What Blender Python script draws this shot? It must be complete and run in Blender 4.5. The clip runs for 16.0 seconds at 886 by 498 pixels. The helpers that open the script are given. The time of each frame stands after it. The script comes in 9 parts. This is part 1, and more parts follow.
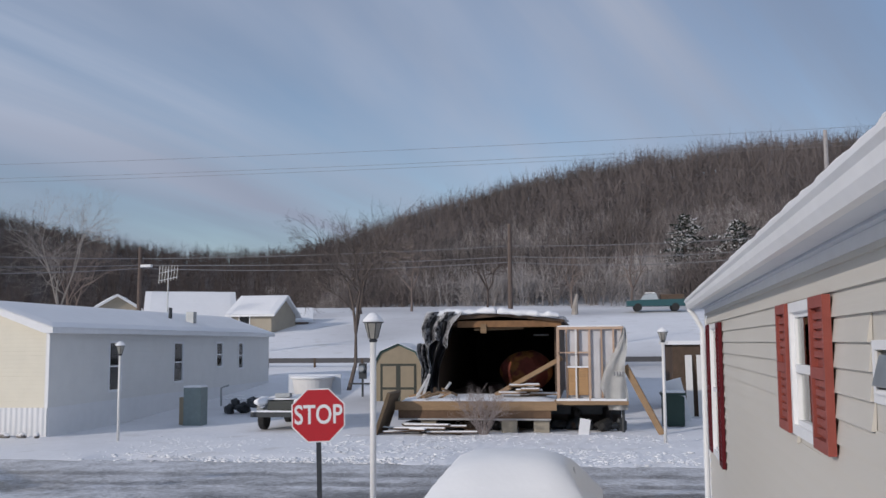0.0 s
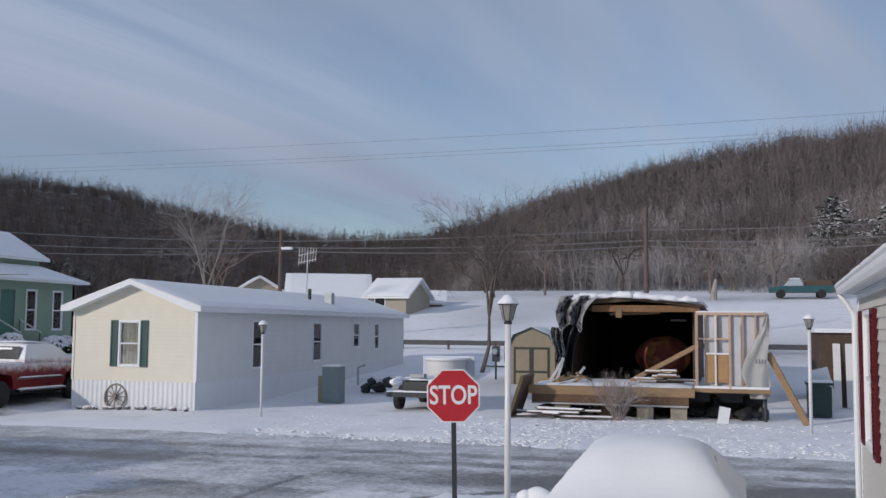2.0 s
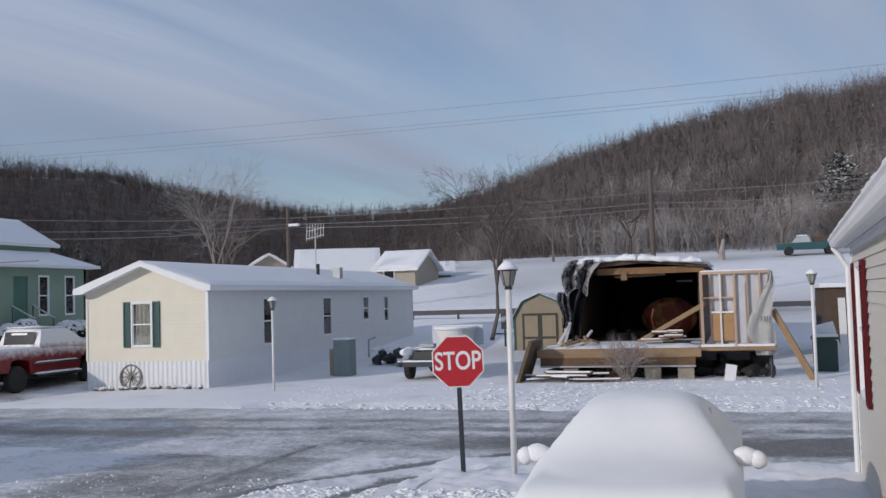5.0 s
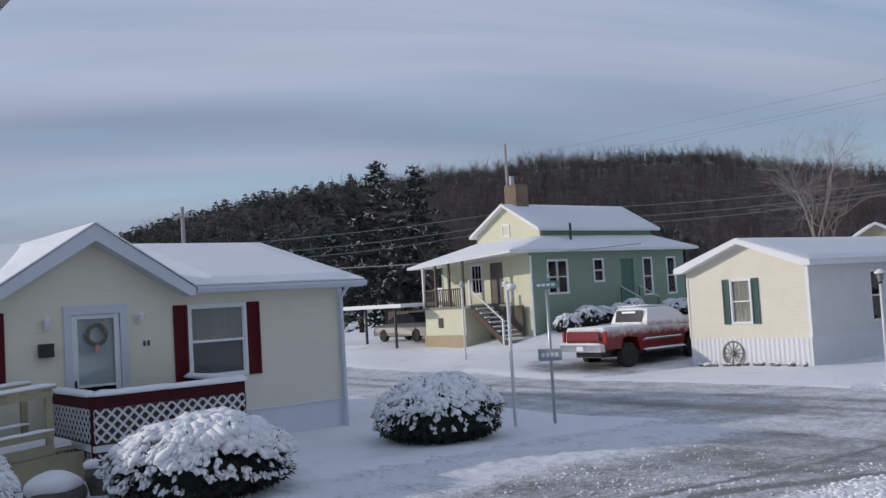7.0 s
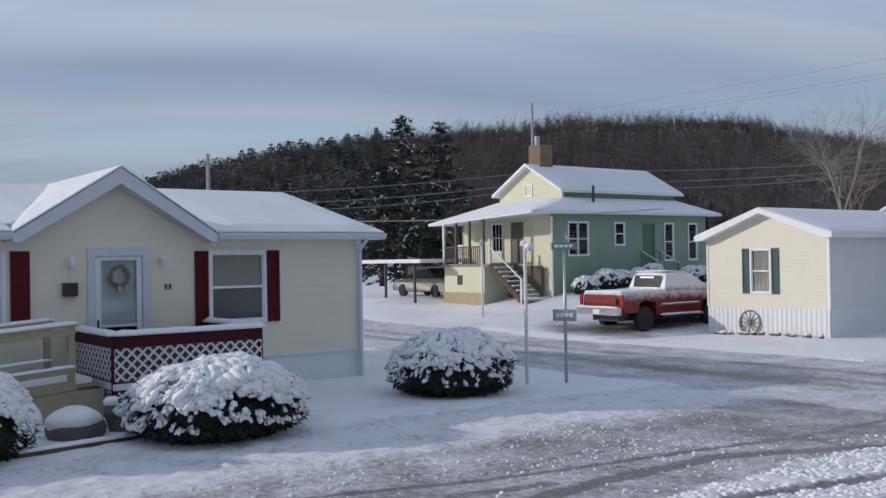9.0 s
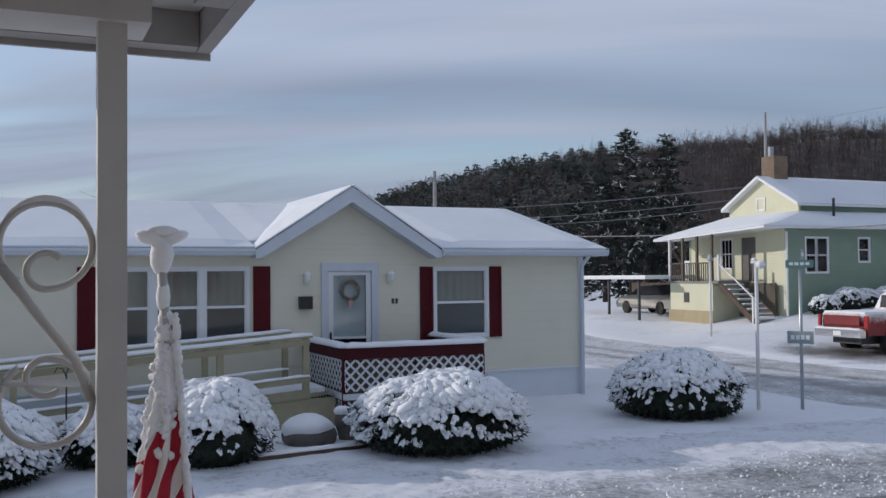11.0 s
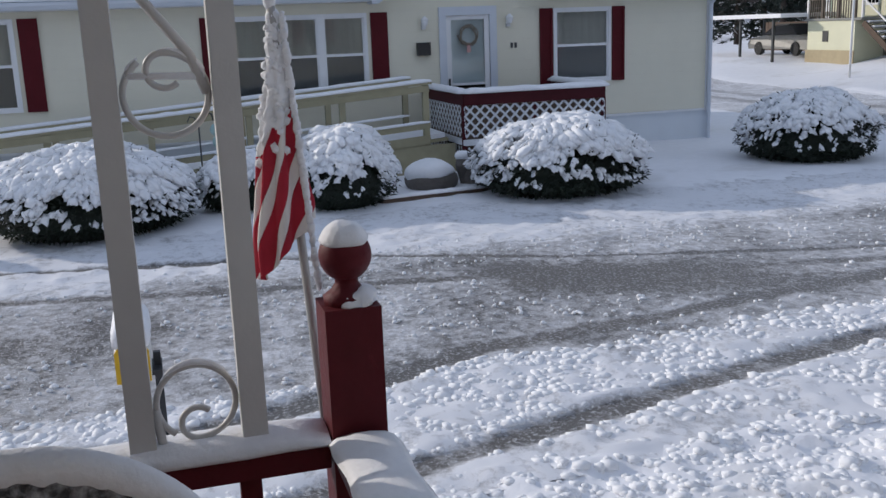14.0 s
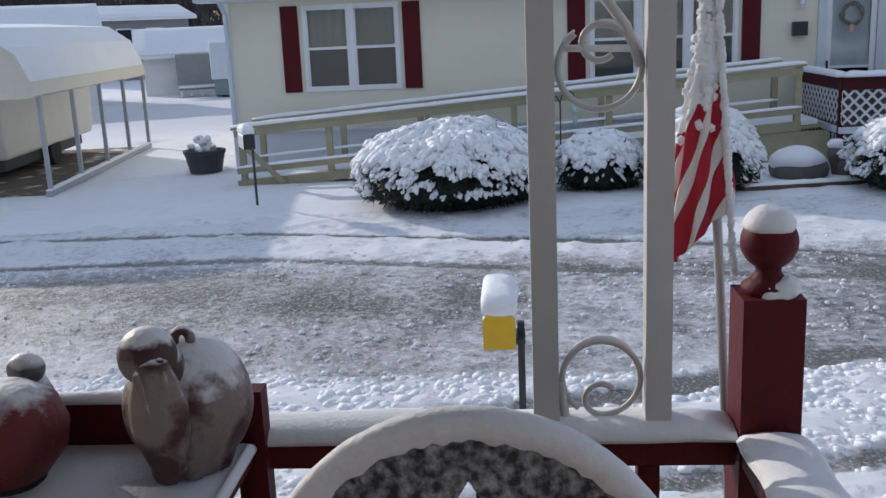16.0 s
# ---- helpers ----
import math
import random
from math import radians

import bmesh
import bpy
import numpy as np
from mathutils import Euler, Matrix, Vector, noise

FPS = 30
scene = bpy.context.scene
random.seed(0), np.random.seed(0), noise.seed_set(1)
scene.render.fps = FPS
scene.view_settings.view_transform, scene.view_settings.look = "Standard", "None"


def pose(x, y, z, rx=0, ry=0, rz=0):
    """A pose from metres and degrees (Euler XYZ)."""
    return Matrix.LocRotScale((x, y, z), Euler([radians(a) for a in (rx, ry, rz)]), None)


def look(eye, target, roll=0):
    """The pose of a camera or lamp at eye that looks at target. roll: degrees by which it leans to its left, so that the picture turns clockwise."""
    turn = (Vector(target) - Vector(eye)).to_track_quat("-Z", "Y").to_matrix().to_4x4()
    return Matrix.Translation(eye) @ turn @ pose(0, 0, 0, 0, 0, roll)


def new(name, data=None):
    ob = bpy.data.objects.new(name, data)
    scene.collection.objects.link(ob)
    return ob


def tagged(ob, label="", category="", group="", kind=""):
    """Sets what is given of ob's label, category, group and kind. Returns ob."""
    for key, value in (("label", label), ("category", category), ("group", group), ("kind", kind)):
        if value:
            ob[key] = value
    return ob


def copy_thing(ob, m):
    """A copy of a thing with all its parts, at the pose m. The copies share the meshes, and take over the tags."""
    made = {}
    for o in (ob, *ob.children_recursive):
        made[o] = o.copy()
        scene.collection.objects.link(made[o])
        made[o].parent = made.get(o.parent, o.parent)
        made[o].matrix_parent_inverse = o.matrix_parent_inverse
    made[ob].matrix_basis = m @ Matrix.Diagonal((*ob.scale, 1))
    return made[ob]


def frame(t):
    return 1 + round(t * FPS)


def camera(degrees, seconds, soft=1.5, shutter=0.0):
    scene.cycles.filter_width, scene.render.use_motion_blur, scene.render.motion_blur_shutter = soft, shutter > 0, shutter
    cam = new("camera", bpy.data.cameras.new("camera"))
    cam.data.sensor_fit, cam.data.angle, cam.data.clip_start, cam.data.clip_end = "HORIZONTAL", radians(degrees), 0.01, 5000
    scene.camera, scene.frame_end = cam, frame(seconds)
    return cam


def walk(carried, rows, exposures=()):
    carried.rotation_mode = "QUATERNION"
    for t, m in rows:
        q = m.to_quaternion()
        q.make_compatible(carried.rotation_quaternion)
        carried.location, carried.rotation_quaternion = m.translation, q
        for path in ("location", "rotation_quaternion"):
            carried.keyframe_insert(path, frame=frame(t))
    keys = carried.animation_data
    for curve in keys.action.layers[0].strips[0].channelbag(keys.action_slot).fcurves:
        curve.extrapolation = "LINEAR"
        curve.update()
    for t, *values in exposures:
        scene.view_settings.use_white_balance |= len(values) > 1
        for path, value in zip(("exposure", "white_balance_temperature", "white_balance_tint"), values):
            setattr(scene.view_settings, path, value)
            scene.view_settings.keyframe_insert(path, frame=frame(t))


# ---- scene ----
cam = camera(49.5, 16.0)
PATH = [
    (0, (-0.502, 0.252, 2.599), (-0.791, 2.222, 2.794), -0.4),
    (0.5, (-0.525, 0.251, 2.585), (-1.055, 2.169, 2.78), -1.2),
    (1, (-0.543, 0.268, 2.583), (-1.224, 2.14, 2.765), -1.2),
    (1.5, (-0.551, 0.289, 2.576), (-1.284, 2.142, 2.744), -0.2),
    (2, (-0.544, 0.298, 2.576), (-1.103, 2.211, 2.737), 0.5),
    (2.5, (-0.529, 0.279, 2.578), (-0.917, 2.234, 2.738), 0.2),
    (3, (-0.502, 0.237, 2.561), (-0.732, 2.218, 2.715), -0.2),
    (3.2, (-0.507, 0.229, 2.553), (-0.709, 2.213, 2.702), -0.1),
    (5.3, (-0.33, 0.07, 2.526), (-1.087, 1.919, 2.615), -2.6),
    (5.5, (-0.356, 0.09, 2.523), (-1.249, 1.877, 2.622), -3.1),
    (6, (-0.35, 0.097, 2.545), (-1.534, 1.703, 2.679), -2.2),
    (6.5, (-0.273, 0.095, 2.542), (-1.733, 1.456, 2.672), -1.4),
    (7, (-0.207, 0.04, 2.54), (-1.769, 1.284, 2.648), -3.4),
    (7.5, (-0.16, -0.03, 2.53), (-1.704, 1.240, 2.597), -2.4),
    (8, (-0.111, -0.012, 2.503), (-1.67, 1.241, 2.509), -1.3),
    (8.2, (-0.105, -0.01, 2.50), (-1.678, 1.225, 2.49), -1.8),
    (10.3, (0.055, 0.032, 2.557), (-1.599, 1.151, 2.653), 2.2),
    (10.5, (0.024, 0.029, 2.552), (-1.679, 1.072, 2.651), 1.0),
    (11, (-0.072, 0.068, 2.56), (-1.901, 0.876, 2.617), -0.5),
    (11.5, (-0.064, 0.099, 2.536), (-1.914, 0.859, 2.523), -1.7),
    (12, (-0.047, 0.11, 2.513), (-1.893, 0.87, 2.391), -1.8),
    (12.5, (-0.004, 0.115, 2.49), (-1.836, 0.881, 2.25), -1.1),
    (13, (-0.011, 0.12, 2.476), (-1.859, 0.813, 2.152), -2.4),
    (13.5, (-0.015, 0.117, 2.467), (-1.866, 0.754, 2.061), -2.3),
    (14, (-0.039, 0.085, 2.466), (-1.909, 0.632, 2.017), -2.1),
    (14.5, (-0.072, 0.048, 2.458), (-1.989, 0.401, 2.013), -1.9),
    (15, (-0.086, 0.018, 2.457), (-2.026, 0.178, 1.997), -2.7),
    (15.5, (-0.096, -0.013, 2.455), (-2.041, -0.022, 1.987), -2.4),
    (16, (-0.093, -0.03, 2.457), (-2.034, -0.181, 1.998), -2.5),
]
walk(cam, [(t, look(eye, target, roll)) for t, eye, target, roll in PATH],
     exposures=((0, -0.25, 5880, 13), (1, -0.30, 5800, 13), (3, -0.25, 5830, 13), (5.5, -0.24, 5850, 13), (6.5, -0.22, 5800, 13), (8, -0.12, 5880, 13), (11, -0.12, 5830, 12), (12.5, 0.13, 5870, 12), (14, 0.03, 5820, 12), (16, 0.18, 5780, 11)))

# ---- world, sun, exposure ----
SUN_AZ, SUN_EL = 138.0, 19.7   # degrees, counter-clockwise from +Y
world = bpy.data.worlds.new("world")
scene.world = world
world.use_nodes = True
wn, wl = world.node_tree.nodes, world.node_tree.links
bg = wn["Background"]
sky = wn.new("ShaderNodeTexSky")
sky.sky_type, sky.sun_disc = "NISHITA", False
sky.sun_elevation, sky.sun_rotation = radians(SUN_EL), radians(-SUN_AZ)
sky.air_density, sky.dust_density = 1.0, 0.6
# long cloud bands over the blue
tc = wn.new("ShaderNodeTexCoord")
sep = wn.new("ShaderNodeSeparateXYZ")
wl.new(tc.outputs["Generated"], sep.inputs[0])
zc = wn.new("ShaderNodeMath"); zc.operation = "ADD"; zc.inputs[1].default_value = 0.22
wl.new(sep.outputs[2], zc.inputs[0])
dx = wn.new("ShaderNodeMath"); dx.operation = "DIVIDE"
dy = wn.new("ShaderNodeMath"); dy.operation = "DIVIDE"
wl.new(sep.outputs[0], dx.inputs[0]); wl.new(zc.outputs[0], dx.inputs[1])
wl.new(sep.outputs[1], dy.inputs[0]); wl.new(zc.outputs[0], dy.inputs[1])
comb = wn.new("ShaderNodeCombineXYZ")
wl.new(dx.outputs[0], comb.inputs[0]); wl.new(dy.outputs[0], comb.inputs[1])
mp = wn.new("ShaderNodeMapping")
mp.vector_type = "TEXTURE"
mp.inputs["Rotation"].default_value = (0, 0, radians(65))
mp.inputs["Scale"].default_value = (3.0, 0.62, 1.0)
wl.new(comb.outputs[0], mp.inputs[0])
cn = wn.new("ShaderNodeTexNoise")
cn.inputs["Scale"].default_value, cn.inputs["Detail"].default_value, cn.inputs["Roughness"].default_value = 0.9, 6, 0.52
cn.inputs["Distortion"].default_value = 0.5
wl.new(mp.outputs[0], cn.inputs["Vector"])
cr = wn.new("ShaderNodeValToRGB")
cr.color_ramp.elements[0].position, cr.color_ramp.elements[1].position = 0.31, 0.58
wl.new(cn.outputs[0], cr.inputs[0])
cn2 = wn.new("ShaderNodeTexNoise")
cn2.inputs["Scale"].default_value, cn2.inputs["Detail"].default_value = 0.55, 3
wl.new(mp.outputs[0], cn2.inputs["Vector"])
cr2 = wn.new("ShaderNodeValToRGB")
cr2.color_ramp.elements[0].position, cr2.color_ramp.elements[1].position = 0.35, 0.68
cr2.color_ramp.elements[0].color, cr2.color_ramp.elements[1].color = (1.93, 2.2, 2.76, 1), (5.3, 5.6, 6.15, 1)
wl.new(cn2.outputs[0], cr2.inputs[0])
mx = wn.new("ShaderNodeMix"); mx.data_type = "RGBA"
wl.new(cr.outputs[0], mx.inputs["Factor"])
wl.new(sky.outputs[0], mx.inputs["A"])
wl.new(cr2.outputs[0], mx.inputs["B"])
wl.new(mx.outputs["Result"], bg.inputs[0])
bg.inputs[1].default_value = 0.12

sun = new("sun", bpy.data.lights.new("sun", "SUN"))
sun.data.energy, sun.data.angle, sun.data.color = 2.5, radians(0.6), (1.0, 0.87, 0.71)
sa, se = radians(SUN_AZ), radians(SUN_EL)
SUN_DIR = Vector((-math.sin(sa) * math.cos(se), math.cos(sa) * math.cos(se), math.sin(se)))
sun.matrix_world = look(SUN_DIR * 60, (0, 0, 0))

# ---- materials ----
MATS = {}


def mat(name, color, rough=0.7, metal=0.0, var=0.12, scale=6.0, bump=0.0, bscale=40.0, color2=None, patch=None, spec=0.5, island=0.0, stretch=None, lap=0.0):
    """A procedural surface: base colour with variation at two scales, fine relief, optional second colour in patches,
    and horizontal or vertical laps (lap: their spacing; negative: upright ones)."""
    if name in MATS:
        return MATS[name]
    m = bpy.data.materials.new(name)
    m.use_nodes = True
    n, l = m.node_tree.nodes, m.node_tree.links
    b = n["Principled BSDF"]
    b.inputs["Roughness"].default_value, b.inputs["Metallic"].default_value = rough, metal
    b.inputs["Specular IOR Level"].default_value = spec
    co = n.new("ShaderNodeTexCoord")
    vec = co.outputs["Object"]
    if stretch:
        mpn = n.new("ShaderNodeMapping")
        mpn.inputs["Scale"].default_value = stretch
        l.new(vec, mpn.inputs[0])
        vec = mpn.outputs[0]
    n1 = n.new("ShaderNodeTexNoise"); n1.inputs["Scale"].default_value, n1.inputs["Detail"].default_value = scale, 5
    n2 = n.new("ShaderNodeTexNoise"); n2.inputs["Scale"].default_value, n2.inputs["Detail"].default_value = scale * 0.13, 3
    l.new(vec, n1.inputs["Vector"]); l.new(vec, n2.inputs["Vector"])
    add = n.new("ShaderNodeMath"); add.operation = "ADD"
    l.new(n1.outputs[0], add.inputs[0]); l.new(n2.outputs[0], add.inputs[1])
    rng = n.new("ShaderNodeMapRange")
    rng.inputs["From Min"].default_value, rng.inputs["From Max"].default_value = 0.6, 1.4
    rng.inputs["To Min"].default_value, rng.inputs["To Max"].default_value = 1 - var, 1 + var
    l.new(add.outputs[0], rng.inputs[0])
    val = rng.outputs[0]
    if island:
        oi = n.new("ShaderNodeObjectInfo")
        r2 = n.new("ShaderNodeMapRange")
        r2.inputs["To Min"].default_value, r2.inputs["To Max"].default_value = 1 - island, 1 + island
        l.new(oi.outputs["Random"], r2.inputs[0])
        mm = n.new("ShaderNodeMath"); mm.operation = "MULTIPLY"
        l.new(val, mm.inputs[0]); l.new(r2.outputs[0], mm.inputs[1])
        val = mm.outputs[0]
    base = n.new("ShaderNodeRGB"); base.outputs[0].default_value = (*color, 1)
    src = base.outputs[0]
    if color2:
        n3 = n.new("ShaderNodeTexNoise"); n3.inputs["Scale"].default_value, n3.inputs["Detail"].default_value = (patch or (2, 0.5, 0.6))[0], 6
        l.new(vec, n3.inputs["Vector"])
        r3 = n.new("ShaderNodeMapRange")
        r3.inputs["From Min"].default_value, r3.inputs["From Max"].default_value = (patch or (2, 0.5, 0.6))[1:]
        l.new(n3.outputs[0], r3.inputs[0])
        mix = n.new("ShaderNodeMix"); mix.data_type = "RGBA"
        l.new(r3.outputs[0], mix.inputs["Factor"]); l.new(src, mix.inputs["A"])
        mix.inputs["B"].default_value = (*color2, 1)
        src = mix.outputs["Result"]
    sc = n.new("ShaderNodeVectorMath"); sc.operation = "SCALE"
    l.new(src, sc.inputs[0]); l.new(val, sc.inputs["Scale"])
    l.new(sc.outputs[0], b.inputs["Base Color"])
    normal = None
    if lap:
        sp = n.new("ShaderNodeSeparateXYZ"); l.new(co.outputs["Object"], sp.inputs[0])
        dv = n.new("ShaderNodeMath"); dv.operation = "DIVIDE"; dv.inputs[1].default_value = abs(lap)
        if lap > 0:
            l.new(sp.outputs[2], dv.inputs[0])
        else:
            su = n.new("ShaderNodeMath"); su.operation = "ADD"
            l.new(sp.outputs[0], su.inputs[0]); l.new(sp.outputs[1], su.inputs[1]); l.new(su.outputs[0], dv.inputs[0])
        fr = n.new("ShaderNodeMath"); fr.operation = "FRACT"; l.new(dv.outputs[0], fr.inputs[0])
        bl = n.new("ShaderNodeBump"); bl.inputs["Distance"].default_value = 0.02; bl.inputs["Strength"].default_value = 0.45; bl.invert = True
        l.new(fr.outputs[0], bl.inputs["Height"])
        normal = bl.outputs[0]
    if bump:
        nb = n.new("ShaderNodeTexNoise"); nb.inputs["Scale"].default_value, nb.inputs["Detail"].default_value = bscale, 4
        l.new(vec, nb.inputs["Vector"])
        bb = n.new("ShaderNodeBump"); bb.inputs["Distance"].default_value = 0.02; bb.inputs["Strength"].default_value = bump
        l.new(nb.outputs[0], bb.inputs["Height"])
        if normal:
            l.new(normal, bb.inputs["Normal"])
        normal = bb.outputs[0]
    if normal:
        l.new(normal, b.inputs["Normal"])
    MATS[name] = m
    return m


def glass_mat(name="glass"):
    """A clear thin pane: what lies behind shows through under the pane's own gloss."""
    m = bpy.data.materials.new(name)
    m.use_nodes = True
    n, l = m.node_tree.nodes, m.node_tree.links
    n.remove(n["Principled BSDF"])
    tr_, gl_ = n.new("ShaderNodeBsdfTransparent"), n.new("ShaderNodeBsdfGlossy")
    tr_.inputs["Color"].default_value = (0.90, 0.93, 0.93, 1)
    gl_.inputs["Roughness"].default_value = 0.03
    fr, mx_ = n.new("ShaderNodeFresnel"), n.new("ShaderNodeMixShader")
    fr.inputs["IOR"].default_value = 1.5
    l.new(fr.outputs[0], mx_.inputs[0]), l.new(tr_.outputs[0], mx_.inputs[1]), l.new(gl_.outputs[0], mx_.inputs[2])
    l.new(mx_.outputs[0], n["Material Output"].inputs["Surface"])
    MATS[name] = m
    return m


SNOW = mat("snow", (0.84, 0.85, 0.87), 0.65, var=0.04, scale=9, bump=0.35, bscale=22, spec=0.3)
SNOWY = mat("snow_roof", (0.84, 0.85, 0.87), 0.7, var=0.03, scale=3, bump=0.12, bscale=9, spec=0.3)
SIDING = mat("cream_siding", (0.58, 0.555, 0.50), 0.55, var=0.05, scale=3, bump=0.05, bscale=60)
SIDING25 = mat("cream_vinyl", (0.72, 0.69, 0.56), 0.55, var=0.04, scale=2, lap=0.2)
SIDING_Y = mat("yellow_vinyl", (0.70, 0.66, 0.54), 0.55, var=0.05, scale=2, lap=0.13)
SIDING_W = mat("white_metal_siding", (0.70, 0.70, 0.68), 0.5, var=0.05, scale=2, lap=0.2)
SKIRT = mat("white_skirting", (0.72, 0.73, 0.74), 0.5, var=0.05, scale=3, lap=-0.13)
SKIRT25 = mat("pale_skirting", (0.66, 0.70, 0.74), 0.6, var=0.04, scale=3)
TRIM = mat("white_trim", (0.78, 0.79, 0.80), 0.45, var=0.05, scale=8)
GREYTRIM = mat("pale_grey_trim", (0.60, 0.64, 0.70), 0.45, var=0.05, scale=5)
RED = mat("dark_red_paint", (0.09, 0.009, 0.013), 0.6, var=0.2, scale=14, bump=0.15, bscale=50, spec=0.2)
DECKRED = mat("dark_red_deck_board", (0.062, 0.010, 0.014), 0.65, var=0.2, scale=10, bump=0.1, spec=0.2)
REDSH = mat("faded_red_shutter", (0.27, 0.062, 0.045), 0.6, var=0.2, scale=8, bump=0.1)
MAROON = mat("maroon_shutter", (0.095, 0.008, 0.013), 0.6, var=0.12, scale=8, spec=0.2)
GREENSH = mat("dark_green_shutter", (0.03, 0.085, 0.08), 0.5, var=0.1, scale=8)
GREENW = mat("green_siding", (0.22, 0.30, 0.225), 0.6, var=0.08, scale=1.5, lap=0.12)
YELLOWW = mat("pale_yellow_siding", (0.62, 0.61, 0.43), 0.6, var=0.06, scale=1.5, lap=0.12)
WOOD = mat("raw_lumber", (0.25, 0.165, 0.09), 0.75, var=0.2, scale=7, bump=0.2, stretch=(1, 6, 6), island=0.15)
TREATED = mat("treated_lumber", (0.33, 0.30, 0.19), 0.75, var=0.15, scale=6, bump=0.2, island=0.1)
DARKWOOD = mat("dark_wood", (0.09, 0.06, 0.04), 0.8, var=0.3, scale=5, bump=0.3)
PLY = mat("plywood", (0.40, 0.24, 0.11), 0.7, var=0.2, scale=4, stretch=(1, 1, 8))
BLACK = mat("black_plastic_sheet", (0.02, 0.021, 0.024), 0.35, var=0.3, scale=6, bump=0.4, bscale=8)
# near-black brown: the gloom inside rooms is put into this colour
INTERIOR = mat("interior_shade", (0.06, 0.048, 0.04), 0.9, var=0.4, scale=3)
METAL = mat("galvanised_metal", (0.42, 0.44, 0.45), 0.42, 0.8, var=0.12, scale=9)
DARKMETAL = mat("dark_metal", (0.06, 0.065, 0.07), 0.5, 0.6, var=0.2, scale=9)
WHITEP = mat("white_enamel", (0.72, 0.71, 0.69), 0.4, var=0.06, scale=12, bump=0.05)
IRON = mat("cream_painted_iron", (0.55, 0.535, 0.51), 0.45, var=0.06, scale=14, bump=0.06, bscale=80)
BARK = mat("bark", (0.085, 0.065, 0.055), 0.9, var=0.3, scale=9, bump=0.5)
GLASS = glass_mat()
SASHGREY = mat("lower_pane_grey", (0.11, 0.11, 0.115), 0.8, var=0.12, scale=8)
CURTAIN = mat("pale_curtain", (0.78, 0.74, 0.66), 0.9, var=0.12, scale=5, stretch=(8, 8, 0.5))
BRICK = mat("chimney_brick", (0.20, 0.145, 0.10), 0.85, var=0.35, scale=14, bump=0.4)
RUBBER = mat("black_rubber", (0.02, 0.02, 0.02), 0.8, var=0.2)
STOPRED = mat("stop_red", (0.46, 0.018, 0.025), 0.4, var=0.06, scale=10)
SIGNWHITE = mat("sign_white", (0.78, 0.78, 0.78), 0.4, var=0.04, scale=10)

# ---- geometry helpers ----


def part(name, bm, material, parent=None, label="", smooth=False, bevel=0.0):
    """Links a bmesh as one mesh object under a thing or part."""
    me = bpy.data.meshes.new(name)
    if bevel:
        bmesh.ops.bevel(bm, geom=[e for e in bm.edges if len(e.link_faces) == 2 and e.calc_face_angle(0) > 0.6], offset=bevel, segments=2, affect="EDGES", profile=0.5)
    bm.normal_update()
    if smooth:
        for f in bm.faces:
            f.smooth = True
    bm.to_mesh(me)
    bm.free()
    me.materials.append(material)
    ob = new(name, me)
    if parent:
        ob.parent = parent
    if label:
        ob["label"] = label
    return ob


def thing(name, m, label, category, group="", kind=""):
    ob = new(name)
    ob.empty_display_size = 0.2
    ob.matrix_basis = m
    return tagged(ob, label, category, group, kind)


def B():
    return bmesh.new()


def box(bm, x0, x1, y0, y1, z0, z1):
    v = [bm.verts.new((x, y, z)) for z in (z0, z1) for x, y in ((x0, y0), (x1, y0), (x1, y1), (x0, y1))]
    for f in ((3, 2, 1, 0), (4, 5, 6, 7), (0, 1, 5, 4), (1, 2, 6, 5), (2, 3, 7, 6), (3, 0, 4, 7)):
        bm.faces.new([v[i] for i in f])
    return bm


def bx(x0, x1, y0, y1, z0, z1):
    return box(B(), x0, x1, y0, y1, z0, z1)


def prism(bm, poly, axis, a, b):
    """A polygon in the plane across axis (x: (y, z); y: (x, z); z: (x, y)), drawn out from a to b."""
    def at(p, t):
        return {"x": (t, p[0], p[1]), "y": (p[0], t, p[1]), "z": (p[0], p[1], t)}[axis]
    va, vb = [bm.verts.new(at(p, a)) for p in poly], [bm.verts.new(at(p, b)) for p in poly]
    bm.faces.new(va), bm.faces.new(vb[::-1])
    for i in range(len(poly)):
        j = (i + 1) % len(poly)
        bm.faces.new((va[i], vb[i], vb[j], va[j]))
    bmesh.ops.recalc_face_normals(bm, faces=bm.faces[:])
    return bm


def tube(bm, pts, radii, seg=8, caps=True):
    """A round bar along pts with a radius, or one for each point."""
    pts = [Vector(p) for p in pts]
    if not hasattr(radii, "__len__"):
        radii = [radii] * len(pts)
    rings, up = [], None
    for i, p in enumerate(pts):
        d = (pts[min(i + 1, len(pts) - 1)] - pts[max(i - 1, 0)]).normalized()
        if up is None:
            up = d.orthogonal().normalized()
        up = (up - d * up.dot(d)).normalized()
        side = d.cross(up)
        rings.append([bm.verts.new(p + (up * math.cos(a) + side * math.sin(a)) * radii[i]) for a in (2 * math.pi * k / seg for k in range(seg))])
    for a, b in zip(rings, rings[1:]):
        for k in range(seg):
            bm.faces.new((a[k], a[(k + 1) % seg], b[(k + 1) % seg], b[k]))
    if caps:
        bm.faces.new(rings[0][::-1]), bm.faces.new(rings[-1])
    return bm


